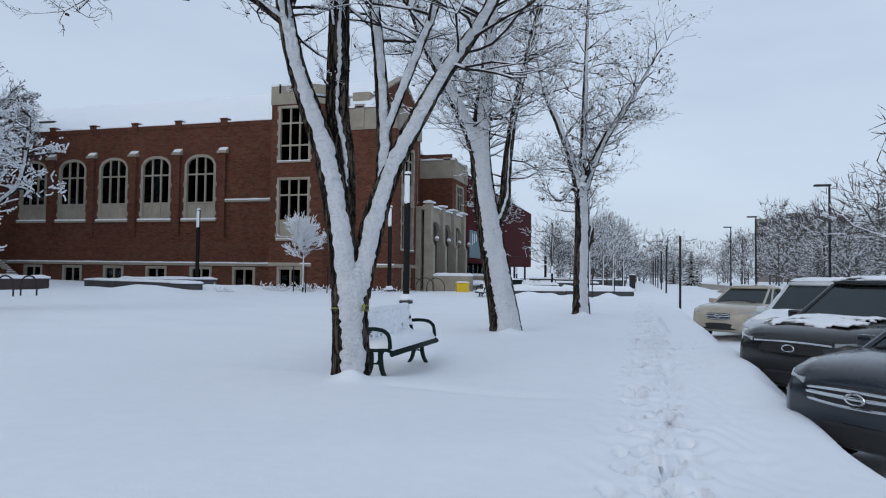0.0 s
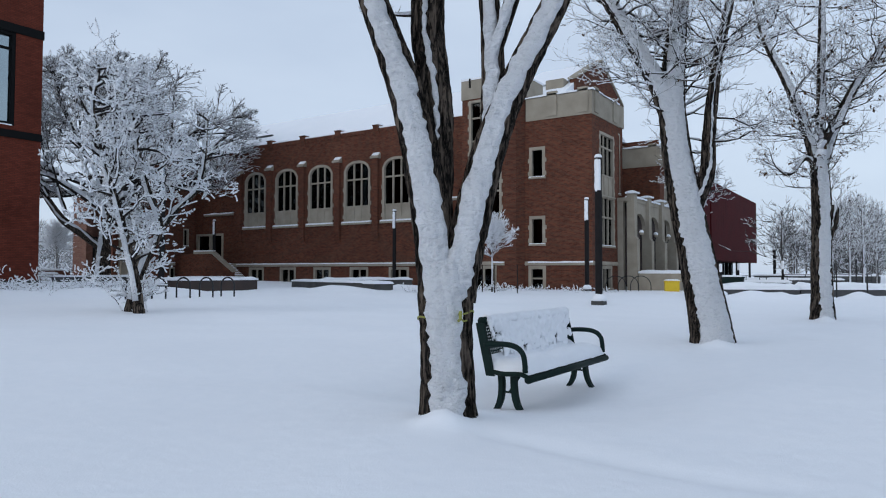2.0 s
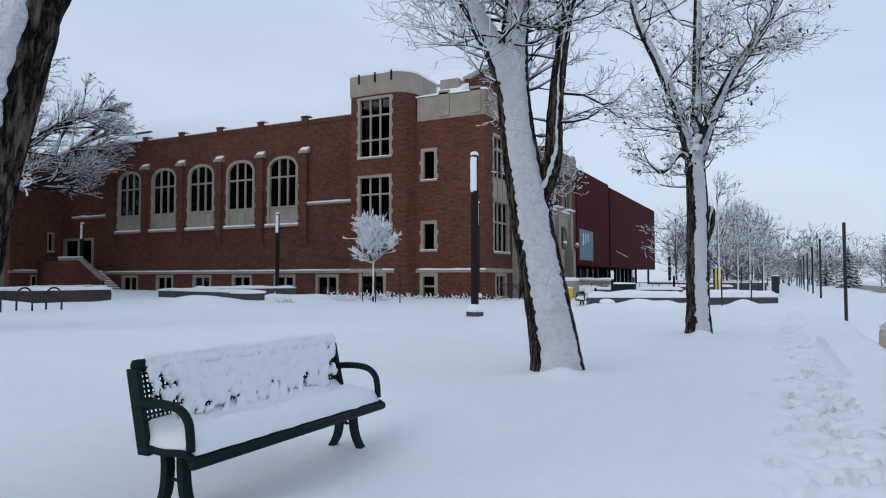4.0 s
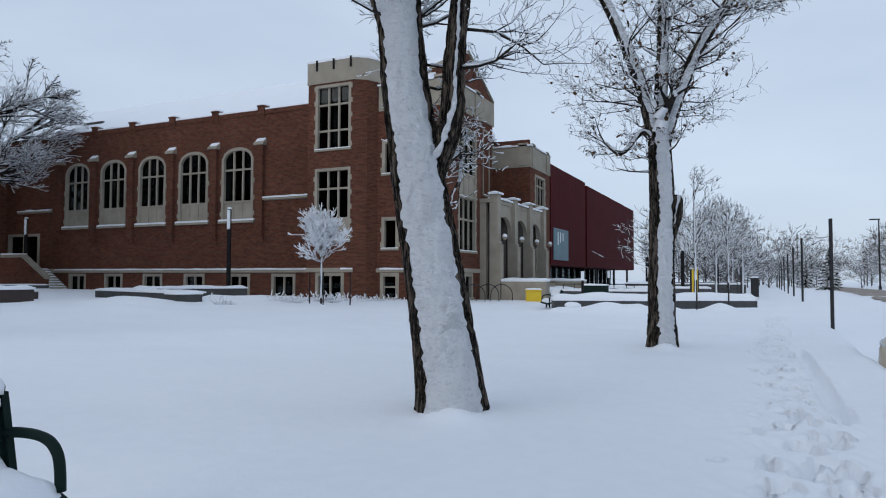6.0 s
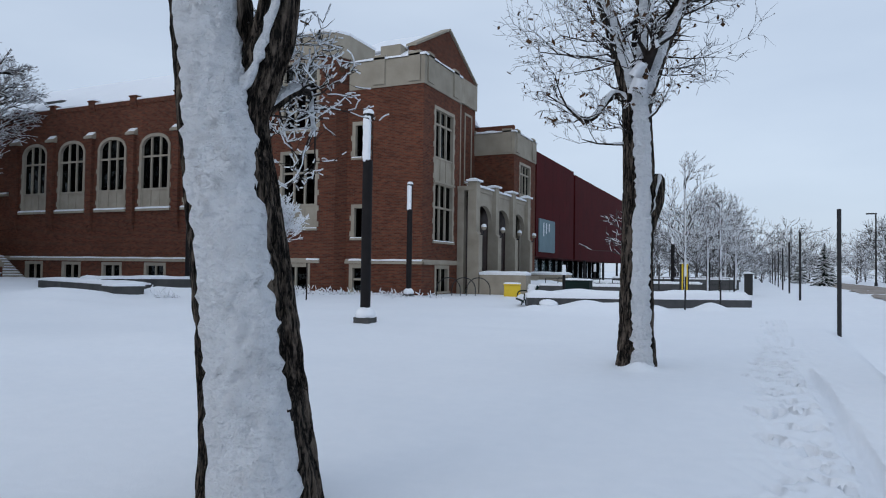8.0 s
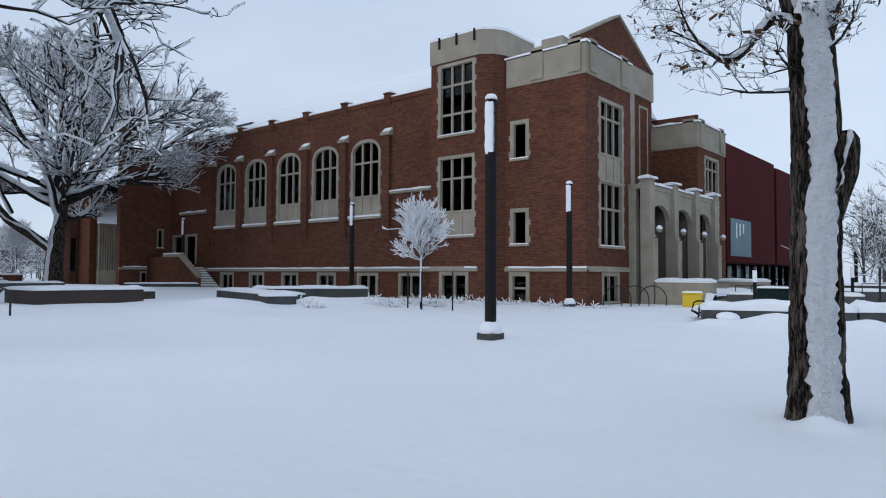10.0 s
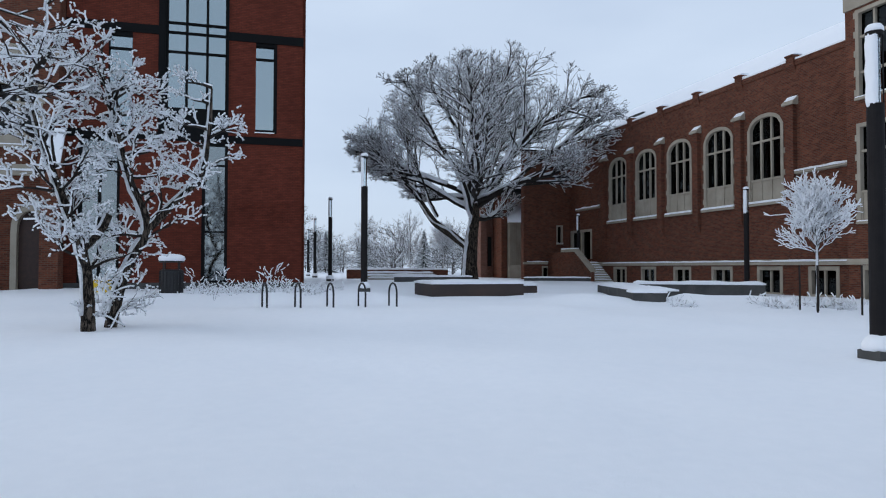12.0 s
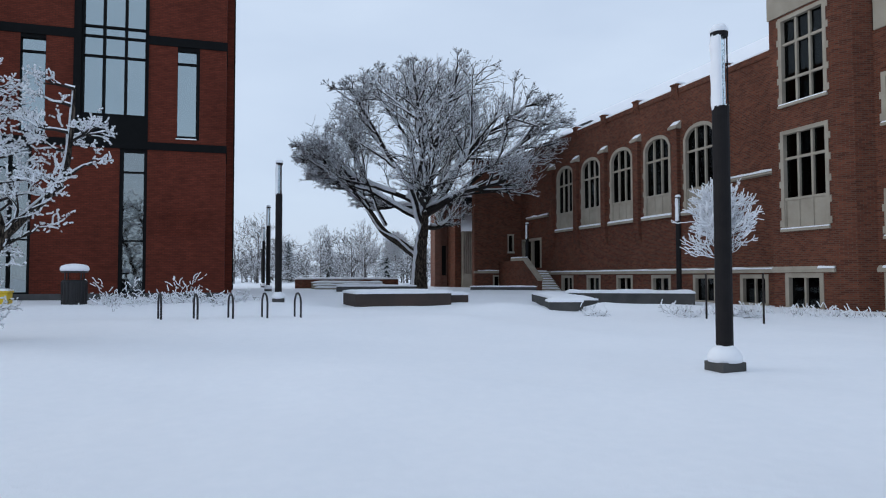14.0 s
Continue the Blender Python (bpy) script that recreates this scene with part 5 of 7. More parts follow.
elm_starts = []
er = np.random.default_rng(3)
for k in range(18):
    a = 2 * math.pi * k / 18 * 7 + er.uniform(-0.15, 0.15)
    el = (0.2, 0.36, 0.55, 0.8, 1.05, 1.4)[k % 6] + er.uniform(-0.08, 0.08)
    elm_starts.append(((0.15 * math.cos(a) + 0.1, 0.2 * math.sin(a) + 0.4, er.uniform(5.2, 7.4)), (math.cos(a) * math.cos(el), math.sin(a) * math.cos(el) + 0.08, math.sin(el)), 13.5, 0.24))
for p, d in (((-1.0, -3.6, 6.2), (-0.3, -0.7, 0.8)), ((-0.6, -2.6, 5.4), (0.3, -0.6, 0.9)), ((-1.2, -4.4, 7.3), (-0.1, -0.7, 0.6)), ((-1.0, -3.9, 6.9), (0.5, -0.6, 0.8)), ((-1.2, -4.4, 7.3), (0.0, -0.2, 1.0))):
    elm_starts.append((p, d, 7.0, 0.13))
spreading_tree("elm_tree", "great spreading elm with every branch under snow", (-54.5, 34.6, 0.3), 8, ELM, [
    [(0, 0, -0.4, 0.82), (0, 0, 1.2, 0.66), (0.0, 0.1, 3.2, 0.58), (0.1, 0.35, 5.2, 0.45), (0.1, 0.5, 7.8, 0.3)],
    [(0, 0, 2.7, 0.35), (-0.4, -1.3, 3.8, 0.34), (-0.7, -2.8, 4.9, 0.3), (-1.1, -3.8, 6.4, 0.24), (-1.2, -4.4, 7.4, 0.16)],
], elm_starts, wide=0.3)

# crab-apple with two crooked stems
CRAB = dict(seg=(0.2, 0.15, 0.12, 0.1), wob=0.22, lift=0.02, kids=(5, 4, 2), levels=3, angle=(25, 65), ratio=(0.38, 0.60), thin=0.007, first=(1, 2), snow=0.024, share=0.62)
crab_trunks = [
    [(0.5, -0.15, -0.2, 0.16), (0.35, -0.2, 0.8, 0.13), (0.2, -0.35, 1.7, 0.12), (0.3, -0.75, 2.9, 0.09), (0.25, -1.1, 3.9, 0.075), (0.3, -1.4, 5.2, 0.055), (0.2, -1.2, 6.1, 0.03)],
    [(-0.45, 0.1, -0.2, 0.15), (-0.35, 0.3, 0.8, 0.13), (-0.3, 0.6, 1.6, 0.12), (-0.25, 0.9, 2.3, 0.11), (-0.3, 0.5, 3.4, 0.09), (-0.35, 0.2, 4.6, 0.06), (-0.3, -0.1, 5.9, 0.03)],
    [(-0.27, 0.8, 2.1, 0.10), (-0.3, 1.5, 2.9, 0.09), (-0.2, 2.05, 3.5, 0.08), (-0.1, 2.25, 4.6, 0.06), (-0.1, 2.3, 5.6, 0.03)],
    [(0.2, -0.4, 1.7, 0.10), (0.5, 0.1, 2.2, 0.09), (0.6, 0.25, 2.5, 0.08)],
]
cs, cr = [], np.random.default_rng(14)
for line, n in zip(crab_trunks, (36, 36, 10, 0)):
    q, r = along([l[:3] for l in line], [l[3] for l in line], 0.1)
    for k in range(n):
        i = cr.integers(int(len(q) * 0.24), len(q))
        d = cr.normal(0, 1, 3)
        d[2] = abs(d[2]) * 0.7
        cs.append((tuple(q[i]), tuple(d), cr.uniform(0.6, 1.15), 0.045))
for k in range(7):  # suckers at the foot
    a = cr.uniform(0, 6.28)
    cs.append(((-0.1 + cr.normal(0, 0.35), 0.15 + cr.normal(0, 0.3), 0.0), (math.cos(a) * 0.7, math.sin(a) * 0.7, 1.0), cr.uniform(0.5, 1.3), 0.014))
spreading_tree("crab_apple_tree", "crooked two-stemmed crab-apple heaped with fresh snow", (-17.1, 13.9, 0.1), 21, CRAB, crab_trunks, cs, wide=0.62)

# young round-headed trees with stakes
YOUNG = dict(seg=(0.16, 0.12, 0.09), wob=0.13, lift=0.06, kids=(6, 4, 2), levels=2, angle=(18, 45), ratio=(0.4, 0.6), thin=0.006, first=(1, 1.5), snow=0.016, share=0.9)


def young_tree(base, seed, k=1.0):
    rg = np.random.default_rng(seed)
    st = []
    for n in range(64):
        a, el = rg.uniform(0, 6.28), rg.uniform(0.4, 1.4)
        z = rg.uniform(1.75, 3.2)
        st.append(((0, 0, z * k), (math.cos(a) * math.cos(el), math.sin(a) * math.cos(el), math.sin(el)), rg.uniform(0.62, 0.95) * (1.25 - 0.18 * (z - 1.75)) * k, 0.02))
    t = spreading_tree("young_tree", "young staked tree with a round snowy head", base, seed, YOUNG, [[(0, 0, -0.2, 0.045), (0.01, 0, 1.2, 0.04), (0, 0, 2.2 * k, 0.035), (0, 0, 3.1 * k, 0.02)]], st)
    return t


young_tree((-17.4, 33.9, 0.1), 5)
young_tree((-61.0, 34.2, 0.3), 6, 1.25)
for (bx, by), rr in (((-17.05, 33.55), 1), ((-17.8, 33.6), 2), ((-16.1, 34.2), 3)):
    bm = bmesh.new()
    sweep(bm, [(bx, by, -0.2), (bx + 0.01, by, 0.9), (bx, by, 1.55)], 0.03, 7)
    tagged(part("tree_stake", bm, M_BARK_FINE), "thin brown wooden stake beside a young tree", "stake", "tree stakes")


def avenue_tree(base, seed, h):
    rg = np.random.default_rng(seed)
    sp = dict(seg=(0.3, 0.24, 0.2), wob=0.11, lift=0.05, kids=(6, 4), levels=2, angle=(18, 44), ratio=(0.36, 0.56), thin=0.010, snow=0.013, share=0.5)
    st = []
    for n in range(26):
        a, el = rg.uniform(0, 6.28), rg.uniform(0.7, 1.2)
        z = h * rg.uniform(0.22, 0.82)
        st.append(((0, 0, z), (math.cos(a) * math.cos(el), math.sin(a) * math.cos(el), math.sin(el)), h * 0.30 * (1.15 - 0.8 * z / h), 0.025))
    return spreading_tree("avenue_tree", "slim young avenue tree with frosted upright branches", base, seed, sp, [[(0, 0, -0.3, 0.075), (0.02, 0, h * 0.3, 0.06), (0, 0.02, h * 0.7, 0.035), (0, 0, h * 0.95, 0.012)]], st)


for n, (x, y, h) in enumerate(((-2.9, 44.5, 6.6), (-1.6, 49.0, 5.6), (-2.6, 56.0, 6.2), (-1.2, 63.0, 6.0), (-2.2, 72.0, 6.4), (-74.0, 29.0, 6.8), (-70.0, 33.0, 7.2))):
    avenue_tree((x, y, 0.1), 300 + n, h)


# ---------------------------------------------------------------- column lamps
def column_lamp(x, y, h=5.4, snow=True):
    z = ground_z(x, y)
    lamp = thing("column_lamp", "tall dark column lamp with a clear glass head caked in snow", "street lamp", "column lamps", pose(x, y, z))
    bm = bmesh.new()
    bevel_box(bm, -0.22, 0.22, -0.22, 0.22, -0.3, 0.14, 0.02)
    part("footing", bm, M_CONCRETE, lamp)
    bm = bmesh.new()
    loops = []
    for rr, zz in ((0.25, 0.13), (0.26, 0.22), (0.22, 0.31), (0.16, 0.37), (0.1, 0.40)):
        loops.append([(rr * math.cos(a) * (1 + 0.1 * noise.noise((a, zz, x))), rr * math.sin(a) * (1 + 0.1 * noise.noise((a, zz, y))), zz + 0.02 * noise.noise((a * 2, x, y))) for a in np.linspace(0, 2 * math.pi, 19)[:-1]])
    rings(bm, loops)
    part("footing_snow", bm, M_SNOW, lamp, smooth=True)
    bm = bmesh.new()
    sweep(bm, [(0, 0, 0.1), (0, 0, h - 1.25)], 0.13, 20)
    part("post", bm, M_BROWN_POST, lamp, smooth=False)
    bm = bmesh.new()
    sweep(bm, [(0, 0, h - 1.24), (0, 0, h - 0.12)], 0.085, 16)
    part("glass_tube", bm, M_GLASS_LAMP, lamp)
    for a in (0.6, 2.2, 3.8, 5.4):
        bm = bmesh.new()
        sweep(bm, [(0.115 * math.cos(a), 0.115 * math.sin(a), h - 1.26), (0.115 * math.cos(a), 0.115 * math.sin(a), h - 0.1)], 0.012, 6)
        part("rod", bm, M_BROWN_POST, lamp)
    bm = bmesh.new()
    sweep(bm, [(0, 0, h - 0.13), (0, 0, h - 0.06)], 0.135, 20)
    part("cap", bm, M_BROWN_POST, lamp)
    bm = bmesh.new()
    rings(bm, [[(rr * math.cos(a), rr * math.sin(a), zz) for a in np.linspace(0, 2 * math.pi, 13)[:-1]] for rr, zz in ((0.14, h - 0.06), (0.14, h), (0.1, h + 0.06), (0.03, h + 0.08))])
    part("cap_snow", bm, M_SNOW, lamp, smooth=True)
    if snow:  # snow blown against the head
        bm = bmesh.new()
        loops = []
        for i in range(19):
            zz = h - 1.3 + 1.24 * i / 18
            loop = []
            for j in range(11):
                a = -math.pi / 2 - 1.35 - 0.25 + 2.7 * j / 10
                e = 1 - abs(2 * j / 10 - 1) ** 4
                rr = 0.118 + (0.022 + 0.022 * noise.noise((a * 2, zz * 5, x))) * e * (0.4 if i in (0, 18) else 1)
                loop.append((rr * math.cos(a), rr * math.sin(a), zz))
            for j in range(10, -1, -2):
                a = -math.pi / 2 - 1.6 + 2.7 * j / 10
                loop.append((0.1 * math.cos(a), 0.1 * math.sin(a), zz))
            loops.append(loop)
        rings(bm, loops)
        part("head_snow", bm, M_SNOW, lamp, smooth=True)
    return lamp


for x, y in ((-9.07, 26.97), (-14.98, 40.8), (-29.34, 41.2), (-50.6, 42.6), (-27.0, 21.4), (-44.8, 22.0), (-63.0, 22.6), (-80.0, 23.3)):
    column_lamp(x, y)

# ---------------------------------------------------------------- park bench
def park_bench(at, label):
    """Facing +x, two metres and a bit long along y, seat low over the deep snow."""
    b = thing("park_bench", label, "bench", "green park benches", at)
    L, seat, top = 2.15, 0.17, 0.69

    def back_x(z):
        return -0.45 - 0.12 * (z - seat) / (top - seat)

    for n, yy in enumerate((0.0, L)):
        s = 1 if n == 0 else -1
        bm = bmesh.new()
        pts = [(back_x(z) - 0.01, yy, z) for z in np.linspace(seat - 0.06, top - 0.05, 9)]
        rings(bm, [[(a[0] - 0.045, yy - 0.02, a[2]), (a[0] + 0.045, yy - 0.02, a[2]), (a[0] + 0.045, yy + 0.02, a[2]), (a[0] - 0.045, yy + 0.02, a[2])] for a in pts])
        part("back_post", bm, M_GREEN, b)
        bm = bmesh.new()
        arm = [(-0.52, 0.42), (-0.4, 0.435), (-0.24, 0.435), (-0.14, 0.41), (-0.08, 0.35), (-0.06, 0.26), (-0.055, seat)]
        q, r = along([(x, yy, z) for x, z in arm], [0.028] * 7, 0.03)
        sweep(bm, [tuple(p) for p in q], 0.028, 10)
        part("armrest", bm, M_GREEN, b, smooth=True)
        bm = bmesh.new()
        q, r = along([(-0.48, yy, seat - 0.01), (-0.3, yy, seat - 0.03), (-0.1, yy, seat - 0.02), (-0.02, yy, seat - 0.05)], [0.02] * 4, 0.04)
        sweep(bm, [tuple(p) for p in q], 0.024, 8)
        part("seat_bearer", bm, M_GREEN, b, smooth=True)
        for pts, nm in (([(-0.40, seat), (-0.38, 0.02), (-0.40, -0.16), (-0.48, -0.29), (-0.60, -0.34)], "rear_leg"), ([(-0.24, seat - 0.02), (-0.24, 0.02), (-0.21, -0.16), (-0.12, -0.30), (-0.02, -0.36)], "front_leg")):
            bm = bmesh.new()
            q, r = along([(x, yy + 0.12 * s, z) for x, z in pts], [1] * 5, 0.03)
            rings(bm, [[(a[0] - 0.026, a[1] - 0.035, a[2]), (a[0] + 0.026, a[1] - 0.035, a[2]), (a[0] + 0.026, a[1] + 0.035, a[2]), (a[0] - 0.026, a[1] + 0.035, a[2])] for a in q])
            part(nm, bm, M_GREEN, b)
        bm = bmesh.new()
        sweep(bm, [(-0.39, yy + 0.12 * s, -0.06), (-0.22, yy + 0.12 * s, -0.06)], 0.012, 6)
        part("stretcher", bm, M_GREEN, b)
        bm = bmesh.new()
        sweep(bm, [(-0.3, yy + 0.13 * s, -0.06), (-0.26, yy + 0.36 * s, seat - 0.04)], 0.014, 6)
        part("brace", bm, M_GREEN, b)
    bm = bmesh.new()
    sweep(bm, [(back_x(top) + 0.01, 0.0, top - 0.03), (back_x(top) + 0.01, L, top - 0.03)], 0.042, 12)
    part("top_roll", bm, M_GREEN, b, smooth=True)
    bm = bmesh.new()
    sweep(bm, [(-0.02, -0.02, seat - 0.07), (-0.02, L + 0.02, seat - 0.07)], 0.035, 12)
    part("front_roll", bm, M_GREEN, b, smooth=True)
    # perforated steel sheet, as crossing bars
    bm = bmesh.new()
    for k in range(62):
        yy = 0.03 + (L - 0.06) * k / 61
        z0, z1 = seat + 0.02, top - 0.05
        c = [(back_x(z0), z0), (back_x(z0) + 0.006, z0), (back_x(z1) + 0.006, z1), (back_x(z1), z1)]
        prism(bm, c, lambda p, w: (p[0], yy - 0.008 + 0.016 * w, p[1]))
    for k in range(15):
        z = seat + 0.02 + (top - seat - 0.07) * k / 14
        box(bm, back_x(z) + 0.001, back_x(z) + 0.007, 0.02, L - 0.02, z - 0.008, z + 0.008)
    part("mesh_back", bm, M_GREEN, b, "perforated green steel back")
    bm = bmesh.new()
    for k in range(62):
        yy = 0.03 + (L - 0.06) * k / 61
        box(bm, -0.45, -0.03, yy - 0.008, yy + 0.008, seat - 0.035, seat - 0.028)
        box(bm, -0.03, -0.022, yy - 0.008, yy + 0.008, seat - 0.07, seat - 0.028)
    for k in range(16):
        x = -0.45 + 0.42 * k / 15
        box(bm, x - 0.008, x + 0.008, 0.02, L - 0.02, seat - 0.036, seat - 0.027)
    part("mesh_seat", bm, M_GREEN, b)
    # snow on the seat
    bm = bmesh.new()
    nx, ny = 16, 56
    vs = {}
    for i in range(nx + 1):
        for j in range(ny + 1):
            u, v = i / nx, j / ny
            x, yy = -0.50 + 0.47 * u, 0.0 + L * v
            e = min(1, min(u + 0.35, (1 - u) * 4.5, v * 14, (1 - v) * 14))
            hgt = 0.15 * max(0.0, e) ** 0.45 * (1 + 0.25 * noise.noise((x * 5, yy * 3, 2))) + 0.10 * max(0, 1 - u * 4)
            vs[i, j] = bm.verts.new((x + 0.02 * noise.noise((yy * 6, 3, 1)) * u, yy, seat - 0.03 + hgt))
    for i in range(nx):
        for j in range(ny):
            bm.faces.new((vs[i, j], vs[i + 1, j], vs[i + 1, j + 1], vs[i, j + 1]))
    part("seat_snow", bm, M_SNOW, b, smooth=True)
    # snow clinging to the back, torn open low down
    bm = bmesh.new()
    ny, nz = 150, 30
    vs = {}
    for j in range(ny + 1):
        for k in range(nz + 1):
            yy, z = 0.05 + (L - 0.1) * j / ny, seat + 0.06 + (top - seat - 0.03) * k / nz
            n1 = 1.2 * noise.noise((yy * 11 - z * 9, z * 9 + yy * 3, 4)) + 0.8 * noise.noise((yy * 30 - z * 20, z * 24, 8))
            up = max(0.0, (z - seat) / (top - seat))
            edge = min(1, (yy - 0.05) * 3.5, (L - 0.05 - yy) * 5)
            vs[j, k] = (bm.verts.new((back_x(z) + 0.016 + 0.02 + 0.03 * n1 + 0.012 * up, yy, z)), n1 + 2.0 * up ** 1.4 - 0.24 + 1.3 * (edge - 1))
    for j in range(ny):
        for k in range(nz):
            c = [vs[j, k], vs[j + 1, k], vs[j + 1, k + 1], vs[j, k + 1]]
            if sum(w for _, w in c) / 4 > 0.02:
                bm.faces.new([v for v, _ in c])
    loose = [v for v in bm.verts if not v.link_faces]
    bmesh.ops.delete(bm, geom=loose, context="VERTS")
    bmesh.ops.solidify(bm, geom=bm.faces[:], thickness=-0.014)
    part("back_snow", bm, M_SNOW, b, smooth=True)
    bm = bmesh.new()
    loops = []
    for j in range(40):
        yy = 0.1 + (L - 0.12) * j / 39
        h = 0.045 + 0.015 * noise.noise((yy * 4, 1, 1))
        x0 = back_x(top)
        loops.append([(x0 - 0.05, yy, top - 0.04), (x0 - 0.05, yy, top), (x0 - 0.02, yy, top + h * 0.8), (x0 + 0.03, yy, top + h * 0.7), (x0 + 0.075, yy, top), (x0 + 0.07, yy, top - 0.06)])
    rings(bm, loops)
    part("top_snow", bm, M_SNOW, b, smooth=True)
    return b


park_bench(pose(-3.14, 9.3, 0.0), "dark green perforated steel bench with a cushion of snow")
bench_far = park_bench(pose(-8.9, 38.6, 0.12, 0, 0, 205), "dark green steel bench with a snow-covered back")


# ---------------------------------------------------------------- bicycle hoops
def hoop(at, wide, high, group, label, r=0.025):
    h = thing("bicycle_hoop", label, "bike rack", group, at)
    bm = bmesh.new()
    pts = [(-wide / 2, 0, -0.2)] + [(-wide / 2 * math.cos(a), 0, high - wide / 2 + wide / 2 * math.sin(a)) for a in np.linspace(0, math.pi, 13)] + [(wide / 2, 0, -0.2)]
    sweep(bm, pts, r, 8)
    part("tube", bm, M_BLACK, h, smooth=True)
    return h


for k in range(5):
    yy = 17.55 + 1.05 * k
    hoop(pose(-23.0, yy, ground_z(-23.0, yy), 0, 0, 12), 0.66, 0.78, "hoops on the lawn", "black steel bicycle hoop standing in snow", 0.032)
for k in range(3):
    hoop(pose(-14.6 + 0.55 * k, 44.6 + 0.75 * k, 0.0, 0, 0, 25), 1.25, 0.95, "hoops by the porch", "round black bicycle hoop beside the porch")

# ---------------------------------------------------------------- walls, planters and beds
def low_wall(name, label, a, b, wide, high, z0, mat, cat, snow=0.16):
    """A straight wall between two points with snow along its top."""
    a, b = Vector((*a, 0)), Vector((*b, 0))
    d = b - a
    w = thing(name, label, cat, "", Matrix.Translation((a.x, a.y, z0)) @ Matrix.Rotation(math.atan2(d.y, d.x), 4, "Z"))
    bm = bmesh.new()
    bevel_box(bm, 0, d.length, 0, wide, -0.4, high, 0.02)
    part("wall", bm, mat, w)
    bm = bmesh.new()
    soft_slab(bm, 0, d.length, 0, wide, high, snow, a.x, 0.22, 0.03)
    part("snow", bm, M_SNOW, w, smooth=True)
    return w


M_PLANTER = plain("rust_stained_granite", (0.045, 0.040, 0.038), (0.085, 0.058, 0.050), 0.9, 0.7)
pl = thing("stone_planter", "large dark granite planter under a flat layer of snow", "planter", "", pose(-29.8, 24.9, 0.15))
bm = bmesh.new()
bevel_box(bm, -3.4, 0, 0, 4.4, -0.5, 0.56, 0.02)
part("body", bm, M_PLANTER, pl)
bm = bmesh.new()
bevel_box(bm, -4.6, -1.9, 4.4, 5.9, -0.5, 0.42, 0.02)
part("side_body", bm, M_PLANTER, pl)
bm = bmesh.new()
soft_slab(bm, -3.4, 0, 0, 4.4, 0.56, 0.17, 5.0, 0.25, 0.04)
part("snow", bm, M_SNOW, pl, smooth=True)
bm = bmesh.new()
soft_slab(bm, -4.6, -1.9, 4.4, 5.9, 0.42, 0.17, 6.0, 0.25, 0.04)
part("snow", bm, M_SNOW, pl, smooth=True)
for a, b, w, h, sn in (((-32.6, 34.6), (-23.6, 31.5), 1.5, 0.46, 0.14), ((-28.0, 41.0), (-31.2, 35.9), 0.8, 0.55, 0.18)):
    low_wall("seat_wall", "low dark concrete bench wall with a thick cap of snow", a, b, w, h, 0.1, M_CONCRETE, "wall", sn)
blk = thing("stone_block", "dark granite block at the corner of the bed", "block", "", pose(-23.0, 30.9, 0.1, 0, 0, -19))
bm = bmesh.new()
bevel_box(bm, -0.55, 0.5, -0.1, 1.1, -0.3, 0.44, 0.03)
part("body", bm, M_CONCRETE, blk)
bm = bmesh.new()
soft_slab(bm, -0.55, 0.5, -0.1, 1.1, 0.44, 0.14, 2.0, 0.1, 0.03)
part("snow", bm, M_SNOW, blk, smooth=True)
low_wall("seat_wall", "long curved stone planter wall by the walk, deep in snow", (-7.4, 35.4), (-3.6, 36.9), 0.9, 0.36, 0.05, M_DARK_STONE, "wall", 0.32)
low_wall("seat_wall", "long curved stone planter wall by the walk, deep in snow", (-3.55, 36.95), (-0.1, 39.0), 0.9, 0.34, 0.08, M_DARK_STONE, "wall", 0.32)
rock = thing("boulder", "grey boulder with a cap of snow", "boulder", "", pose(-6.6, 35.2, 0.0))
bm = bmesh.new()
bmesh.ops.create_icosphere(bm, subdivisions=3, radius=0.36)
for v in bm.verts:
    v.co *= 1 + 0.25 * noise.noise(v.co * 3.1)
    v.co.z *= 0.8
part("stone", bm, M_CONCRETE, rock, smooth=True)
bm = bmesh.new()
bmesh.ops.create_icosphere(bm, subdivisions=3, radius=0.33)
for v in bm.verts:
    v.co *= 1 + 0.15 * noise.noise(v.co * 2.3)
    v.co.z = v.co.z * 0.45 + 0.24
part("snow", bm, M_SNOW, rock, smooth=True)
low_wall("plaza_wall", "long low brick plaza wall capped with snow", (-60.2, 25.1), (-57.6, 33.6), 0.6, 0.85, 0.4, M_BRICK, "wall", 0.18)
for k in range(3):
    low_wall("plaza_step", "snow-covered stone seating step on the plaza", (-57.6 + 1.2 * k, 26.2), (-55.6 + 1.2 * k, 31.6), 1.1, 0.62 - 0.2 * k, 0.35, M_STONE_DARK, "step", 0.16)
low_wall("plaza_wall", "dark low plaza wall under snow", (-46.5, 26.6), (-45.8, 32.0), 0.6, 0.45, 0.35, M_DARK_STONE, "wall", 0.14)
low_wall("plaza_wall", "dark low plaza wall under snow", (-47.5, 36.6), (-45.5, 41.0), 0.6, 0.5, 0.2, M_DARK_STONE, "wall", 0.12)


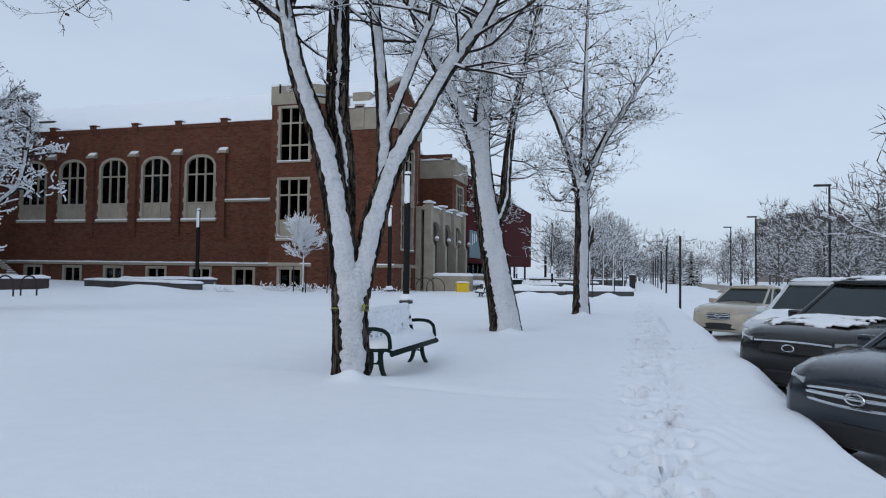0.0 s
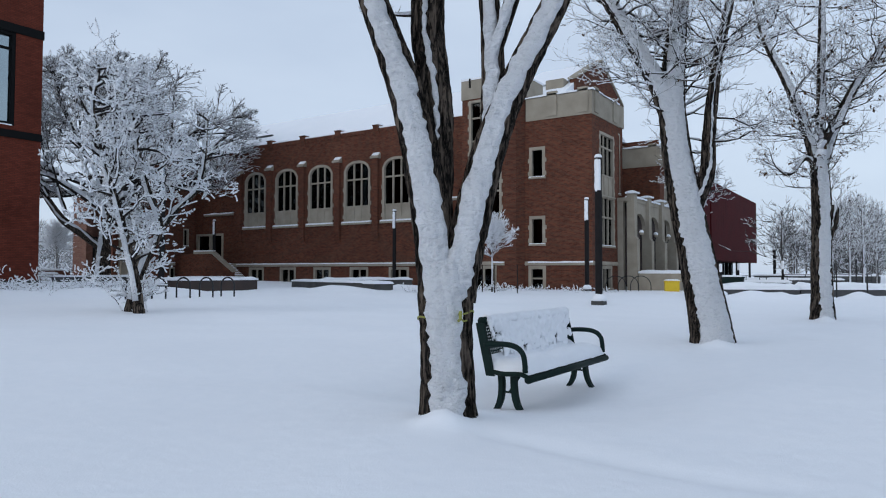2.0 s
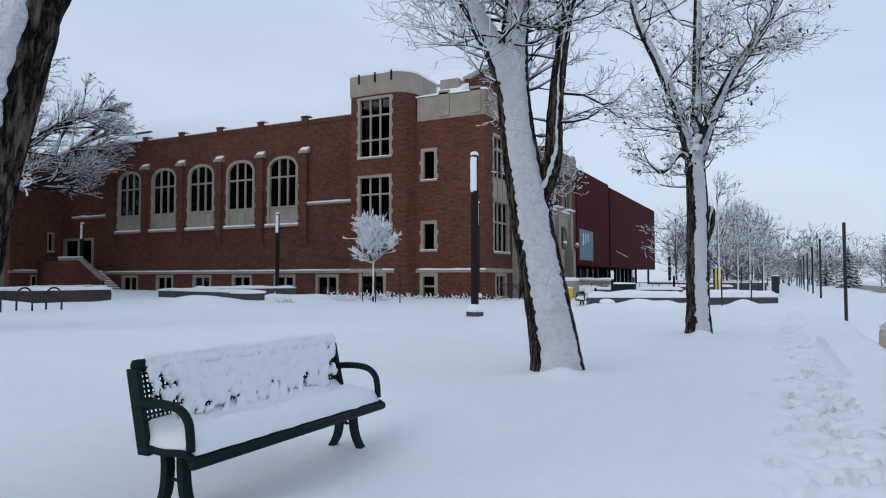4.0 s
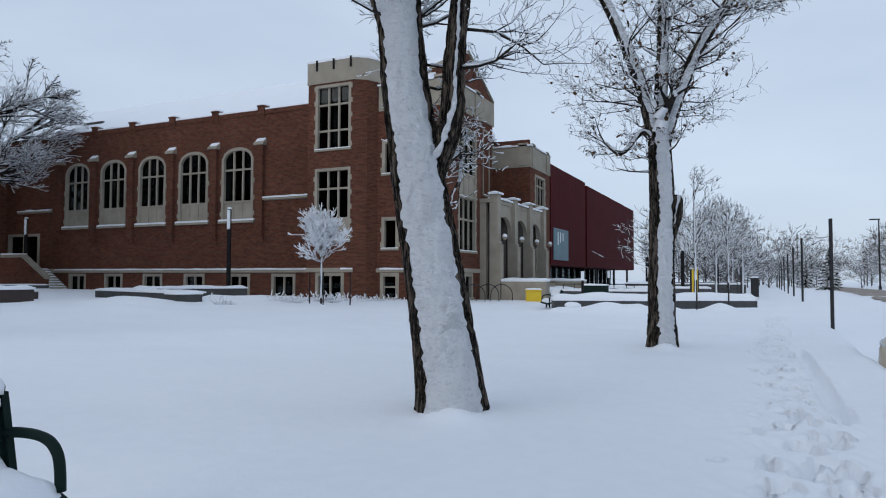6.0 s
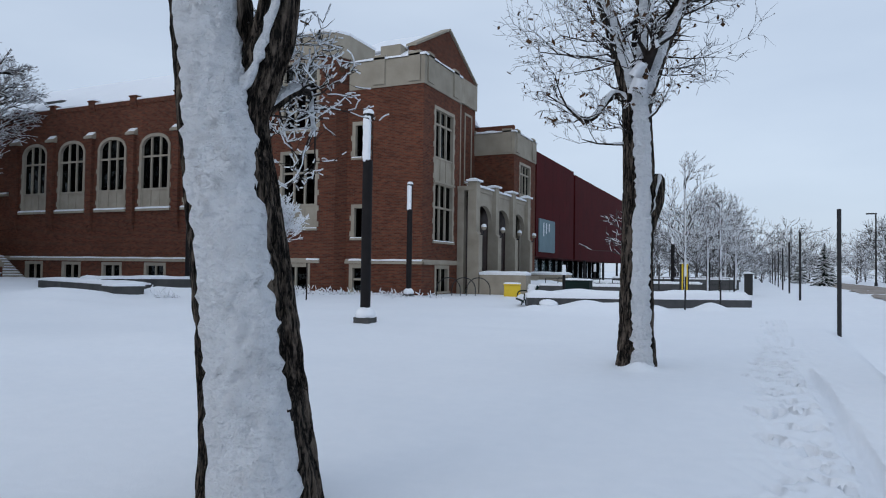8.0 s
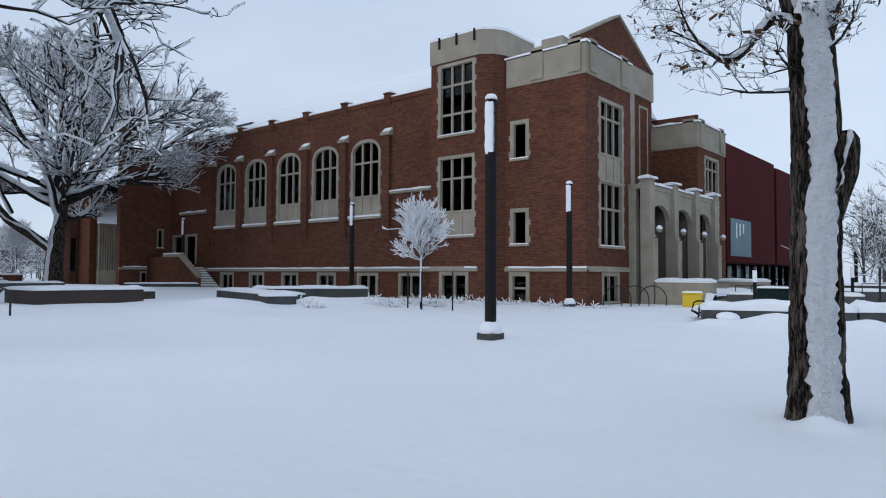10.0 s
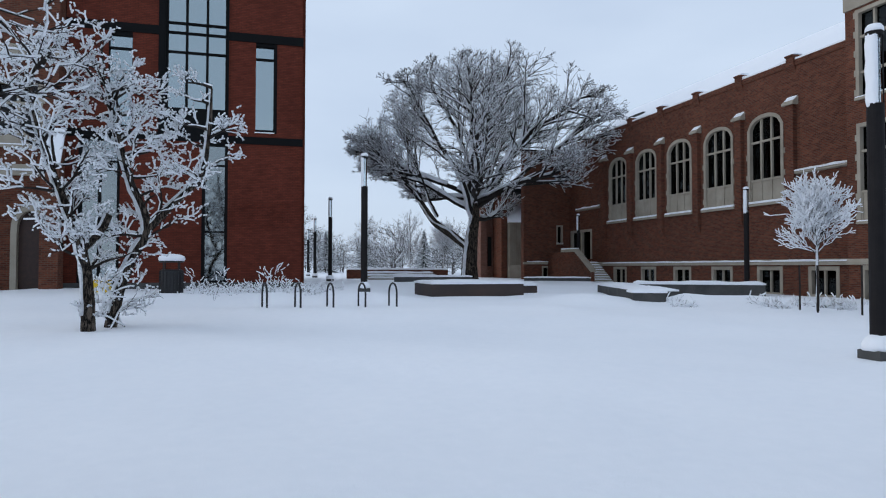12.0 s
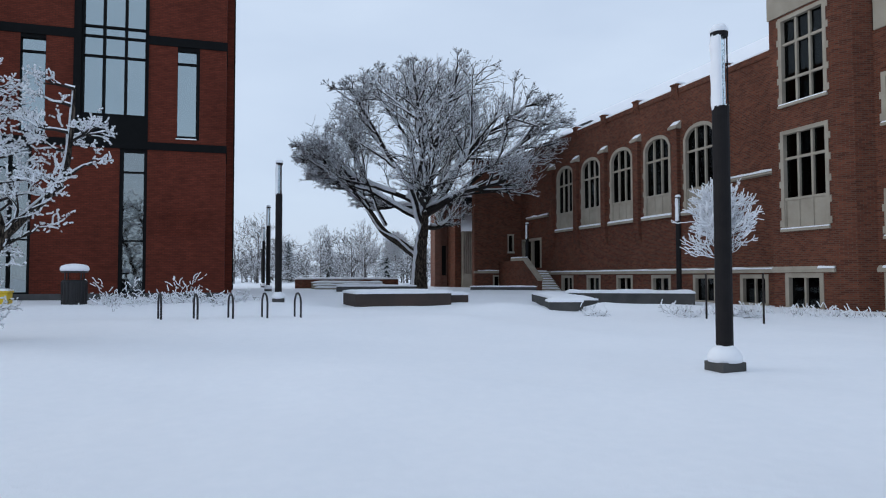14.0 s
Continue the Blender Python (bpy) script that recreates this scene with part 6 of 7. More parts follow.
def shrub(at, seed, size, group, label, count=20):
    """A low dormant shrub: twigs with lumps of snow on them."""
    sh = thing("shrub", label, "shrub", group, at)
    rg = np.random.default_rng(seed)
    segs = []
    sp = dict(seg=(0.12, 0.1), wob=0.3, lift=0.0, kids=(3,), levels=1, angle=(25, 70), ratio=(0.35, 0.6), thin=0.005, first=(1, 1))
    for k in range(count):
        a = rg.uniform(0, 6.28)
        d = np.array((math.cos(a), math.sin(a), rg.uniform(0.2, 1.1)))
        grow(rg, np.array((rg.normal(0, size * 0.25), rg.normal(0, size * 0.25), -0.05)), d / np.linalg.norm(d), rg.uniform(0.4, 1.0) * size, 0.011, 0, segs, sp)
    v, f = tubes(segs, 3)
    o = tagged(new("branchwork", raw_mesh("branchwork", v, f, M_BARK_FINE)), kind="stuff")
    o.parent = sh
    v, f = tubes(snow_on(segs, 0.02, 1.0, 0.5, rg), 4)
    o = tagged(new("snow", raw_mesh("snow", v, f, M_SNOW)), kind="stuff")
    o.parent = sh
    return sh


proto = [shrub(pose(-29.0, 20.0, ground_z(-29, 20) - 0.02), 50, 0.6, "bed shrubs", "low bare shrub bowed under clumps of snow"),
         shrub(pose(-27.6, 19.0, ground_z(-27.6, 19) - 0.02), 51, 0.8, "bed shrubs", "low bare shrub bowed under clumps of snow"),
         shrub(pose(-30.4, 18.3, ground_z(-30.4, 18.3) - 0.02), 52, 1.1, "bed shrubs", "taller bare shrub with snowy stems")]
rg = np.random.default_rng(77)
for k in range(26):
    x, y = rg.uniform(-32.4, -26.2), rg.uniform(14.8, 20.8)
    if abs(x + 27) < 0.6 and abs(y - 21.4) < 0.8:
        continue
    copy_thing(proto[k % 2 if k % 9 else 2], pose(x, y, ground_z(x, y) - 0.2, 0, 0, rg.uniform(0, 360)))
for k in range(30):
    x, y = rg.uniform(-21.8, -13.5), rg.uniform(37.6, 41.6)
    if x > -17 and y < 38.4:
        continue
    copy_thing(proto[0], pose(x, y, ground_z(x, y) - 0.22, 0, 0, rg.uniform(0, 360)))
for k in range(9):
    u = rg.uniform(0, 1)
    x, y = -21.4 + 3.0 * u + rg.normal(0, 0.3), 31.6 + 4.2 * u
    copy_thing(proto[0], pose(x + 0.7, y - 0.4, ground_z(x, y) - 0.12, 0, 0, rg.uniform(0, 360)))

# ---------------------------------------------------------------- bins
def litter_bin(at, label):
    b = thing("litter_bin", label, "litter bin", "", at)
    bm = bmesh.new()
    rings(bm, [[(r * math.cos(a), r * math.sin(a), z) for a in np.linspace(0, 2 * math.pi, 25)[:-1]] for r, z in ((0.30, -0.2), (0.33, 0.05), (0.35, 0.62), (0.36, 0.66), (0.33, 0.68), (0.3, 0.7))])
    part("body", bm, M_BLACK, b)
    for k in range(18):
        a = 2 * math.pi * k / 18
        bm = bmesh.new()
        sweep(bm, [(0.345 * math.cos(a), 0.345 * math.sin(a), 0.0), (0.365 * math.cos(a), 0.365 * math.sin(a), 0.64)], 0.012, 4)
        part("slat", bm, M_BLACK, b)
    for k in range(4):
        a = math.pi / 4 + math.pi / 2 * k
        bm = bmesh.new()
        sweep(bm, [(0.31 * math.cos(a), 0.31 * math.sin(a), 0.66), (0.31 * math.cos(a), 0.31 * math.sin(a), 0.92)], 0.02, 6)
        part("lid_post", bm, M_BLACK, b)
    bm = bmesh.new()
    rings(bm, [[(r * math.cos(a), r * math.sin(a), z) for a in np.linspace(0, 2 * math.pi, 25)[:-1]] for r, z in ((0.36, 0.9), (0.38, 0.93), (0.34, 1.0), (0.2, 1.06))])
    part("lid", bm, M_BLACK, b)
    bm = bmesh.new()
    rings(bm, [[(r * math.cos(a), r * math.sin(a), z) for a in np.linspace(0, 2 * math.pi, 25)[:-1]] for r, z in ((0.38, 0.95), (0.41, 1.0), (0.38, 1.09), (0.25, 1.14), (0.08, 1.16))])
    part("snow", bm, M_SNOW, b, smooth=True)
    return b


litter_bin(pose(-28.1, 14.2, ground_z(-28.1, 14.2)) @ Matrix.Diagonal((1.2, 1.2, 1.28, 1)), "large black slatted litter bin with a snow-covered lid")


def crate(name, label, at, sx, sy, sz, mat, cat, snow=0.1):
    b = thing(name, label, cat, "", at)
    bm = bmesh.new()
    bevel_box(bm, -sx / 2, sx / 2, -sy / 2, sy / 2, -0.1, sz, 0.04, 3)
    part("body", bm, mat, b)
    bm = bmesh.new()
    bevel_box(bm, -sx / 2 - 0.03, sx / 2 + 0.03, -sy / 2 - 0.03, sy / 2 + 0.03, sz, sz + 0.07, 0.02)
    part("lid", bm, mat, b)
    bm = bmesh.new()
    soft_slab(bm, -sx / 2, sx / 2, -sy / 2, sy / 2, sz + 0.07, snow, sx, 0.12)
    part("snow", bm, M_SNOW, b, smooth=True)
    return b


crate("grit_bin", "yellow plastic grit bin with snow on its lid", pose(-11.5, 45.8, 0.0, 0, 0, 20), 0.85, 0.7, 0.6, M_YELLOW, "bin")
crate("grit_bin", "yellow plastic grit bin standing by the wall", pose(-29.2, 11.4, 0.15), 0.7, 0.9, 0.75, M_YELLOW, "bin")
crate("utility_box", "dark green utility box near the porch", pose(-8.2, 46.5, 0.05), 1.3, 0.8, 0.8, M_GREEN, "utility box")
crate("waste_bin", "dark grey waste bin beside the walk", pose(-0.3, 52.0, 0.15), 0.42, 0.42, 1.15, M_BLACK, "bin")
low_wall("entrance_wall", "low dark terrace wall before the entrance under snow", (-11.0, 49.0), (-5.4, 50.0), 0.5, 0.55, 0.0, M_DARK_STONE, "wall", 0.2)
low_wall("entrance_wall", "low dark terrace wall before the entrance under snow", (-11.2, 56.0), (-3.0, 57.6), 0.6, 0.6, 0.05, M_DARK_STONE, "wall", 0.2)
low_wall("entrance_wall", "low dark terrace wall before the entrance under snow", (-9.5, 63.0), (-1.0, 65.0), 0.6, 0.8, 0.1, M_DARK_STONE, "wall", 0.2)


def railing(a, b, z0, posts=5):
    r = thing("handrail", "thin black metal handrail in the snow", "railing", "handrails", pose(0, 0, z0))
    a, b = Vector((*a, 0)), Vector((*b, 0))
    for k in range(posts):
        p = a.lerp(b, k / (posts - 1))
        bm = bmesh.new()
        sweep(bm, [(p.x, p.y, -0.1), (p.x, p.y, 0.95)], 0.025, 6)
        part("post", bm, M_BLACK, r)
    for z in (0.5, 0.95):
        bm = bmesh.new()
        sweep(bm, [(a.x, a.y, z), (b.x, b.y, z)], 0.022, 6)
        part("rail", bm, M_BLACK, r)


railing((-11.2, 51.0), (-6.2, 52.0), 0.0)
railing((-11.2, 53.8), (-6.2, 54.8), 0.0)
railing((-7.0, 60.0), (-1.5, 61.5), 0.1)


def bollard_lamp(x, y, h):
    z = ground_z(x, y)
    b = thing("bollard_lamp", "short dark bollard lamp with a snowy head", "lamp", "bollard lamps", pose(x, y, z))
    bm = bmesh.new()
    sweep(bm, [(0, 0, -0.2), (0, 0, h * 0.72)], 0.07, 10)
    part("post", bm, M_BROWN_POST, b)
    bm = bmesh.new()
    sweep(bm, [(0, 0, h * 0.72), (0, 0, h)], 0.085, 10)
    part("head", bm, M_SNOW, b, "snow-caked lamp head")


for x, y, h in ((-8.3, 44.0, 1.7), (-6.0, 51.0, 1.9), (-10.2, 60.0, 1.9)):
    bollard_lamp(x, y, h)
for x, y in ((-5.2, 62.0), (-9.5, 74.0), (-7.8, 90.0)):
    column_lamp(x, y, 4.6)

# wall lanterns on the porch
for c in piers:
    lan = thing("wall_lantern", "black iron wall lantern with a snow-capped globe", "lantern", "porch lanterns", pose(-14.3, c, 3.75))
    bm = bmesh.new()
    sweep(bm, [(-0.2, 0, -0.35), (0.0, 0, -0.3), (0.05, 0, -0.1)], 0.03, 6)
    part("bracket", bm, M_BLACK, lan)
    bm = bmesh.new()
    bmesh.ops.create_uvsphere(bm, u_segments=12, v_segments=8, radius=0.16)
    bmesh.ops.translate(bm, verts=bm.verts, vec=(0.05, 0, 0.08))
    part("globe", bm, M_STONE, lan, smooth=True)
    bm = bmesh.new()
    rings(bm, [[(0.05 + r * math.cos(a), r * math.sin(a), z) for a in np.linspace(0, 2 * math.pi, 11)[:-1]] for r, z in ((0.16, 0.1), (0.15, 0.2), (0.08, 0.28), (0.02, 0.3))])
    part("snow", bm, M_SNOW, lan, smooth=True)

# yellow and black guard post, stakes in the planter
gp = thing("guard_post", "yellow and black striped guard post in the snow", "post", "", pose(-3.4, 50.0, 0.1))
for k, mt in enumerate((M_BLACK, M_YELLOW, M_BLACK, M_YELLOW)):
    bm = bmesh.new()
    bevel_box(bm, -0.22 + 0.11 * k, -0.11 + 0.11 * k, -0.06, 0.06, -0.2, 1.75, 0.01)
    part("stripe", bm, mt, gp)
bm = bmesh.new()
soft_slab(bm, -0.22, 0.22, -0.06, 0.06, 1.75, 0.06, 1.0, 0.05)
part("snow", bm, M_SNOW, gp)
for x, y, h in ((-2.2, 36.8, 1.25), (-1.1, 37.4, 1.15), (-1.6, 40.0, 1.8), (-3.4, 39.5, 1.7), (-0.8, 43.0, 1.8), (-2.9, 46.5, 1.7)):
    bm = bmesh.new()
    sweep(bm, [(x, y, -0.1), (x + 0.01, y, h)], 0.03, 7)
    tagged(part("tree_stake", bm, M_BLACK), "thin dark metal stake in the snow", "stake", "tree stakes")

# ---------------------------------------------------------------- kerb posts and lot lights
yy = 30.8
for k in range(9):
    x, h = 1.82 + 0.02 * k, 3.05
    bm = bmesh.new()
    z = ground_z(x, yy)
    sweep(bm, [(x, yy, z - 0.3), (x, yy, z + h)], 0.05, 10)
    tagged(part("sign_post", bm, M_BLACK), "plain dark metal post along the kerb", "post", "posts along the kerb")
    yy += 15.5 if k == 0 else 10.5


def lot_light(x, y, h, arm):
    t = thing("lot_light", "tall dark parking-lot light on a straight mast", "street lamp", "parking lot lights", pose(x, y, -0.4))
    bm = bmesh.new()
    sweep(bm, [(0, 0, -0.2), (0, 0, 1.0)], 0.16, 10)
    part("foot", bm, M_BLACK, t)
    bm = bmesh.new()
    sweep(bm, [(0, 0, 1.0), (0, 0, h)], [0.10, 0.07], 10)
    part("mast", bm, M_BLACK, t)
    bm = bmesh.new()
    bevel_box(bm, -0.1 - arm, 0.1, -0.16, 0.16, h - 0.12, h + 0.02, 0.03)
    part("head", bm, M_BLACK, t)


for x, y, h, arm in ((13.2, 54.5, 8.4, 0.9), (12.4, 81, 8.4, 0.8), (11.8, 97, 8.4, 0.8), (26, 62, 8.4, 0.9)):
    lot_light(x, y, h, arm)

# brown slushy road past the lot
bm = bmesh.new()
prev = None
for k in range(90):
    cy = 40 + 1.0 * k
    cx = 7.4 + 1.6 * math.sin((cy - 40) * 0.03) + 6.0 * max(0.0, (46 - cy) / 8) ** 2
    row = []
    for j in range(11):
        u = (j - 5) / 5
        x = cx + 2.3 * u * (1 + 0.15 * noise.noise((k * 0.4, j, 0)))
        rut = -0.03 * math.exp(-((abs(u) - 0.45) / 0.2) ** 2)
        row.append(bm.verts.new((x, cy, terrain(x, cy).item() + 0.06 + rut + 0.015 * noise.noise((x * 2, cy * 0.8, 1)) - (0.05 if j in (0, 10) else 0))))
    if prev:
        for j in range(10):
            bm.faces.new((prev[j], row[j], row[j + 1], prev[j + 1]))
    prev = row
tagged(part("road", bm, M_SLUSH, smooth=True), "brown slushy road running on past the lot", "road", kind="structure")

# ---------------------------------------------------------------- parked cars
M_TYRE = plain("black_tyre_rubber", (0.012, 0.012, 0.012), (0.022, 0.022, 0.022), 6.0, 0.85)
M_RIM = plain("grey_alloy", (0.30, 0.30, 0.31), (0.42, 0.42, 0.43), 6.0, 0.35, 0.8, 0.0)
M_CHROME = plain("chrome", (0.55, 0.56, 0.58), (0.66, 0.67, 0.68), 6.0, 0.15, 1.0, 0.0)
M_LENS = plain("headlamp_lens", (0.30, 0.32, 0.33), (0.5, 0.52, 0.53), 20.0, 0.08, 0.2, 0.0)
M_AMBER = plain("amber_lens", (0.55, 0.42, 0.08), (0.65, 0.5, 0.12), 20.0, 0.2, 0.0, 0.0)


def paint(name, c, metal=0.0):
    k = Mat(name, 0.25, metal)
    n = k.noise(3.0)
    k.colour(k.ramp(n, tuple(v * 0.88 for v in c), tuple(v * 1.1 for v in c)))
    k.rough(k.math("ADD", 0.14, k.math("MULTIPLY", k.noise(7.0, 5.0), 0.2)))
    k.b.inputs["Coat Weight"].default_value = 0.4
    return k.m


def car(label, at, colour, L, W, H, hood, belt, cabin, nose_style, snow):
    """A parked car, nose at the origin, length along +x. cabin: windscreen foot, roof front, roof rear, rear foot along the length."""
    c = thing("car", label, "car", "parked cars", at)
    mat, hw, zb = paint(label.split()[0] + "_paint", colour), W / 2, 0.24
    st = [  # along, half width, bottom, shoulder, top
        (0.0, hw * 0.74, zb + 0.14, hood - 0.28, hood - 0.22), (0.06, hw * 0.84, zb + 0.05, hood - 0.2, hood - 0.13), (0.22, hw * 0.93, zb, hood - 0.12, hood - 0.05),
        (0.5, hw * 0.98, zb, hood - 0.05, hood), (0.9, hw, zb, hood - 0.01, hood + 0.03), (cabin[0], hw, zb, belt - 0.02, belt + 0.03),
        (cabin[1], hw, zb, belt, belt + 0.03), (L * 0.62, hw, zb, belt + 0.01, belt + 0.03), (cabin[2], hw * 0.99, zb, belt + 0.02, belt + 0.04),
        (L - 0.25, hw * 0.96, zb + 0.04, belt, belt + 0.02), (L - 0.04, hw * 0.9, zb + 0.12, belt - 0.12, belt - 0.08), (L, hw * 0.82, zb + 0.2, belt - 0.25, belt - 0.2)]
    bm = bmesh.new()
    loops = []
    for l, w, b, s, t in st:
        half = [(0, b), (w * 0.84, b), (w * 0.97, b + 0.1), (w, b + (s - b) * 0.5), (w * 0.985, b + (s - b) * 0.82), (w * 0.93, s), (w * 0.72, t - 0.01), (w * 0.35, t + 0.012), (0, t + 0.02)]
        loops.append([(l, y, z) for y, z in half] + [(l, -y, z) for y, z in half[-2:0:-1]])
    rings(bm, loops)
    body = part("body", bm, mat, c, smooth=True)
    # cabin: glass, roof and pillars
    rw, bw = hw * 0.70, hw * 0.93
    low = [(cabin[0], bw * 0.86), (cabin[0] + 0.25, bw), (cabin[3] - 0.2, bw), (cabin[3], bw * 0.86)]
    top = [(cabin[1], rw * 0.92), (cabin[1] + 0.15, rw), (cabin[2] - 0.15, rw), (cabin[2], rw * 0.92)]
    lo = [(x, y, belt - 0.02) for x, y in low] + [(x, -y, belt - 0.02) for x, y in low[::-1]]
    hi = [(x, y, H - 0.09) for x, y in top] + [(x, -y, H - 0.09) for x, y in top[::-1]]
    bm = bmesh.new()
    rings(bm, [lo, hi])
    part("glass", bm, M_GLASS_CAR, c)
    bm = bmesh.new()
    rings(bm, [[(x + (0.12 if x < L / 2 else -0.12), y * 0.85, belt + 0.02) for x, y, z in lo], [(x, y * 0.6, belt + 0.26) for x, y, z in hi]])
    part("interior", bm, M_DARK, c)
    for sx in (0.25, 0.62):
        for sy in (-0.36, 0.36):
            bm = bmesh.new()
            bevel_box(bm, cabin[1] + sx * (cabin[2] - cabin[1]), cabin[1] + sx * (cabin[2] - cabin[1]) + 0.16, sy - 0.2, sy + 0.2, belt, H - 0.28, 0.05)
            part("seat", bm, M_DARK, c)
    bm = bmesh.new()
    rings(bm, [hi, [(x * 0.985 + 0.02, y * 0.97, H - 0.035) for x, y, z in hi], [(x * 0.95 + 0.09, y * 0.75, H - 0.005) for x, y, z in hi]])
    part("roof", bm, mat, c, smooth=True)
    for i in (0, 1, 2, 3, 4, 5, 6, 7):
        bm = bmesh.new()
        sweep(bm, [lo[i], hi[i]], 0.035 if i in (0, 7) else 0.03, 6)
        part("pillar", bm, mat, c)
    for sy in (1, -1):
        bm = bmesh.new()
        m = (cabin[1] + cabin[2]) / 2
        sweep(bm, [(m, sy * bw, belt), (m, sy * rw, H - 0.09)], 0.035, 6)
        part("pillar", bm, M_BLACK, c)
        bm = bmesh.new()
        bevel_box(bm, cabin[0] + 0.34, cabin[0] + 0.46, sy * (hw + 0.04) - 0.1, sy * (hw + 0.04) + 0.1, belt - 0.02, belt + 0.11, 0.04, 3)
        part("mirror", bm, mat, c, smooth=True)
        bm = bmesh.new()
        loops = []
        for l, a in ((0.04, 0.60), (0.12, 0.80), (0.30, 0.93), (0.5, 0.985)):
            w = hw * (0.9 + 0.2 * l)
            z1 = hood - 0.17 + 0.16 * l
            loops.append([(l - 0.02, sy * hw * a * 0.985, z1 - 0.19 + 0.12 * l), (l - 0.035, sy * hw * a, z1 - 0.02), (l + 0.06, sy * hw * a * 0.97, z1 + 0.0), (l + 0.08, sy * hw * a * 0.93, z1 - 0.1)])
        rings(bm, loops)
        part("headlight", bm, M_LENS, c, "clear headlight lens")
        bm = bmesh.new()
        bevel_box(bm, 0.05, 0.16, sy * hw * 0.66 - 0.11, sy * hw * 0.66 + 0.11, 0.36, 0.45, 0.02)
        part("fog_lamp", bm, M_BLACK, c)
        for l in (0.92, L - 0.95):
            bm = bmesh.new()
            prof = [(0.335, 0.0), (0.345, 0.03), (0.345, 0.17), (0.335, 0.2), (0.22, 0.2), (0.21, 0.18), (0.21, 0.02), (0.22, 0.0)]
            n = 24
            lp = [[(l + r * math.cos(2 * math.pi * k / n), sy * (hw - 0.19 + d), 0.34 + r * math.sin(2 * math.pi * k / n)) for r, d in prof] for k in range(n)]
            vs = [[bm.verts.new(p) for p in q] for q in lp]
            for k in range(n):
                for j in range(len(prof)):
                    bm.faces.new((vs[k][j], vs[k][(j + 1) % len(prof)], vs[(k + 1) % n][(j + 1) % len(prof)], vs[(k + 1) % n][j]))
            wheel = part("wheel", bm, M_TYRE, c)
            bm = bmesh.new()
            sweep(bm, [(l, sy * (hw - 0.12), 0.34), (l, sy * (hw - 0.03), 0.34)], 0.215, 16)
            part("rim", bm, M_RIM, wheel)
    # nose
    g = bmesh.new()
    gw = hw * (0.56 if nose_style != "sedan" else 0.36)
    loops = []
    for k in range(9):
        y = -gw + 2 * gw * k / 8
        x = 0.10 * (y / hw) ** 2 * 2.0 - 0.025
        loops.append([(x + 0.03, y, hood - 0.20), (x - 0.012, y, hood - 0.22), (x - 0.02, y, hood - 0.36), (x + 0.03, y, hood - 0.40)])
    rings(g, loops)
    grille = part("grille", g, M_BLACK, c)
    for k, z in enumerate((hood - 0.23, hood - 0.29, hood - 0.37) if nose_style != "closed" else (hood - 0.2,)):
        bm = bmesh.new()
        sweep(bm, [(0.10 * (y / hw) ** 2 * 2.0 - 0.048, y, z + (0.02 * (k - 1) * (abs(y) / gw) ** 2)) for y in np.linspace(-gw, gw, 9)], 0.014 if k != 1 else 0.018, 6)
        part("grille_bar", bm, M_CHROME, grille)
    bm = bmesh.new()
    ring_pts = [(-0.07, 0.085 * math.cos(a), hood - 0.29 + 0.045 * math.sin(a)) for a in np.linspace(0, 2 * math.pi, 17)]
    sweep(bm, ring_pts, 0.01, 5)
    part("badge", bm, M_CHROME, grille)
    bm = bmesh.new()
    loops = [[(0.10 * (y / hw) ** 2 * 1.6 - 0.01, y, 0.50), (0.10 * (y / hw) ** 2 * 1.6 - 0.03, y, 0.47), (0.10 * (y / hw) ** 2 * 1.6 - 0.02, y, 0.33), (0.12 + 0.10 * (y / hw) ** 2, y, 0.28)] for y in np.linspace(-hw * 0.74, hw * 0.74, 9)]
    rings(bm, loops)
    part("lower_intake", bm, M_BLACK, c)
    for sy in (1, -1):
        bm = bmesh.new()
        sweep(bm, [(cabin[0] - 0.05, sy * 0.55, belt + 0.03), (cabin[0] + 0.05, sy * 0.05, belt + 0.09)], 0.012, 5)
        part("wiper", bm, M_BLACK, c)
    # snow left on hood and roof
    ls = np.array([q[0] for q in st])
    ts = np.array([q[4] for q in st])
    for l0, l1, ww, zf, cover, th in snow:
        bm = bmesh.new()
        nx, ny, vs = 26, 30, {}
        for i in range(nx + 1):
            for j in range(ny + 1):
                l, y = l0 + (l1 - l0) * i / nx, -ww * hw + 2 * ww * hw * j / ny
                z = np.interp(l, ls, ts) - 0.035 * (abs(y) / hw) ** 2 if zf is None else zf
                e = min(1, min(i, nx - i) / 3 + 0.15, min(j, ny - j) / 3 + 0.15)
                nn = noise.noise((l * 4 + L, y * 4, 3)) + 0.5 * noise.noise((l * 11, y * 11, L))
                vs[i, j] = (bm.verts.new((l, y, z + 0.012 + th * e * (1 + 0.4 * nn))), cover + nn + 0.8 * (e - 1))
        for i in range(nx):
            for j in range(ny):
                q = [vs[i, j], vs[i + 1, j], vs[i + 1, j + 1], vs[i, j + 1]]
                if sum(w for _, w in q) > 0:
                    bm.faces.new([v for v, _ in q])
        bmesh.ops.delete(bm, geom=[v for v in bm.verts if not v.link_faces], context="VERTS")
        bmesh.ops.solidify(bm, geom=bm.faces[:], thickness=0.02)
        part("snow", bm, M_SNOW, c, smooth=True)
    return c


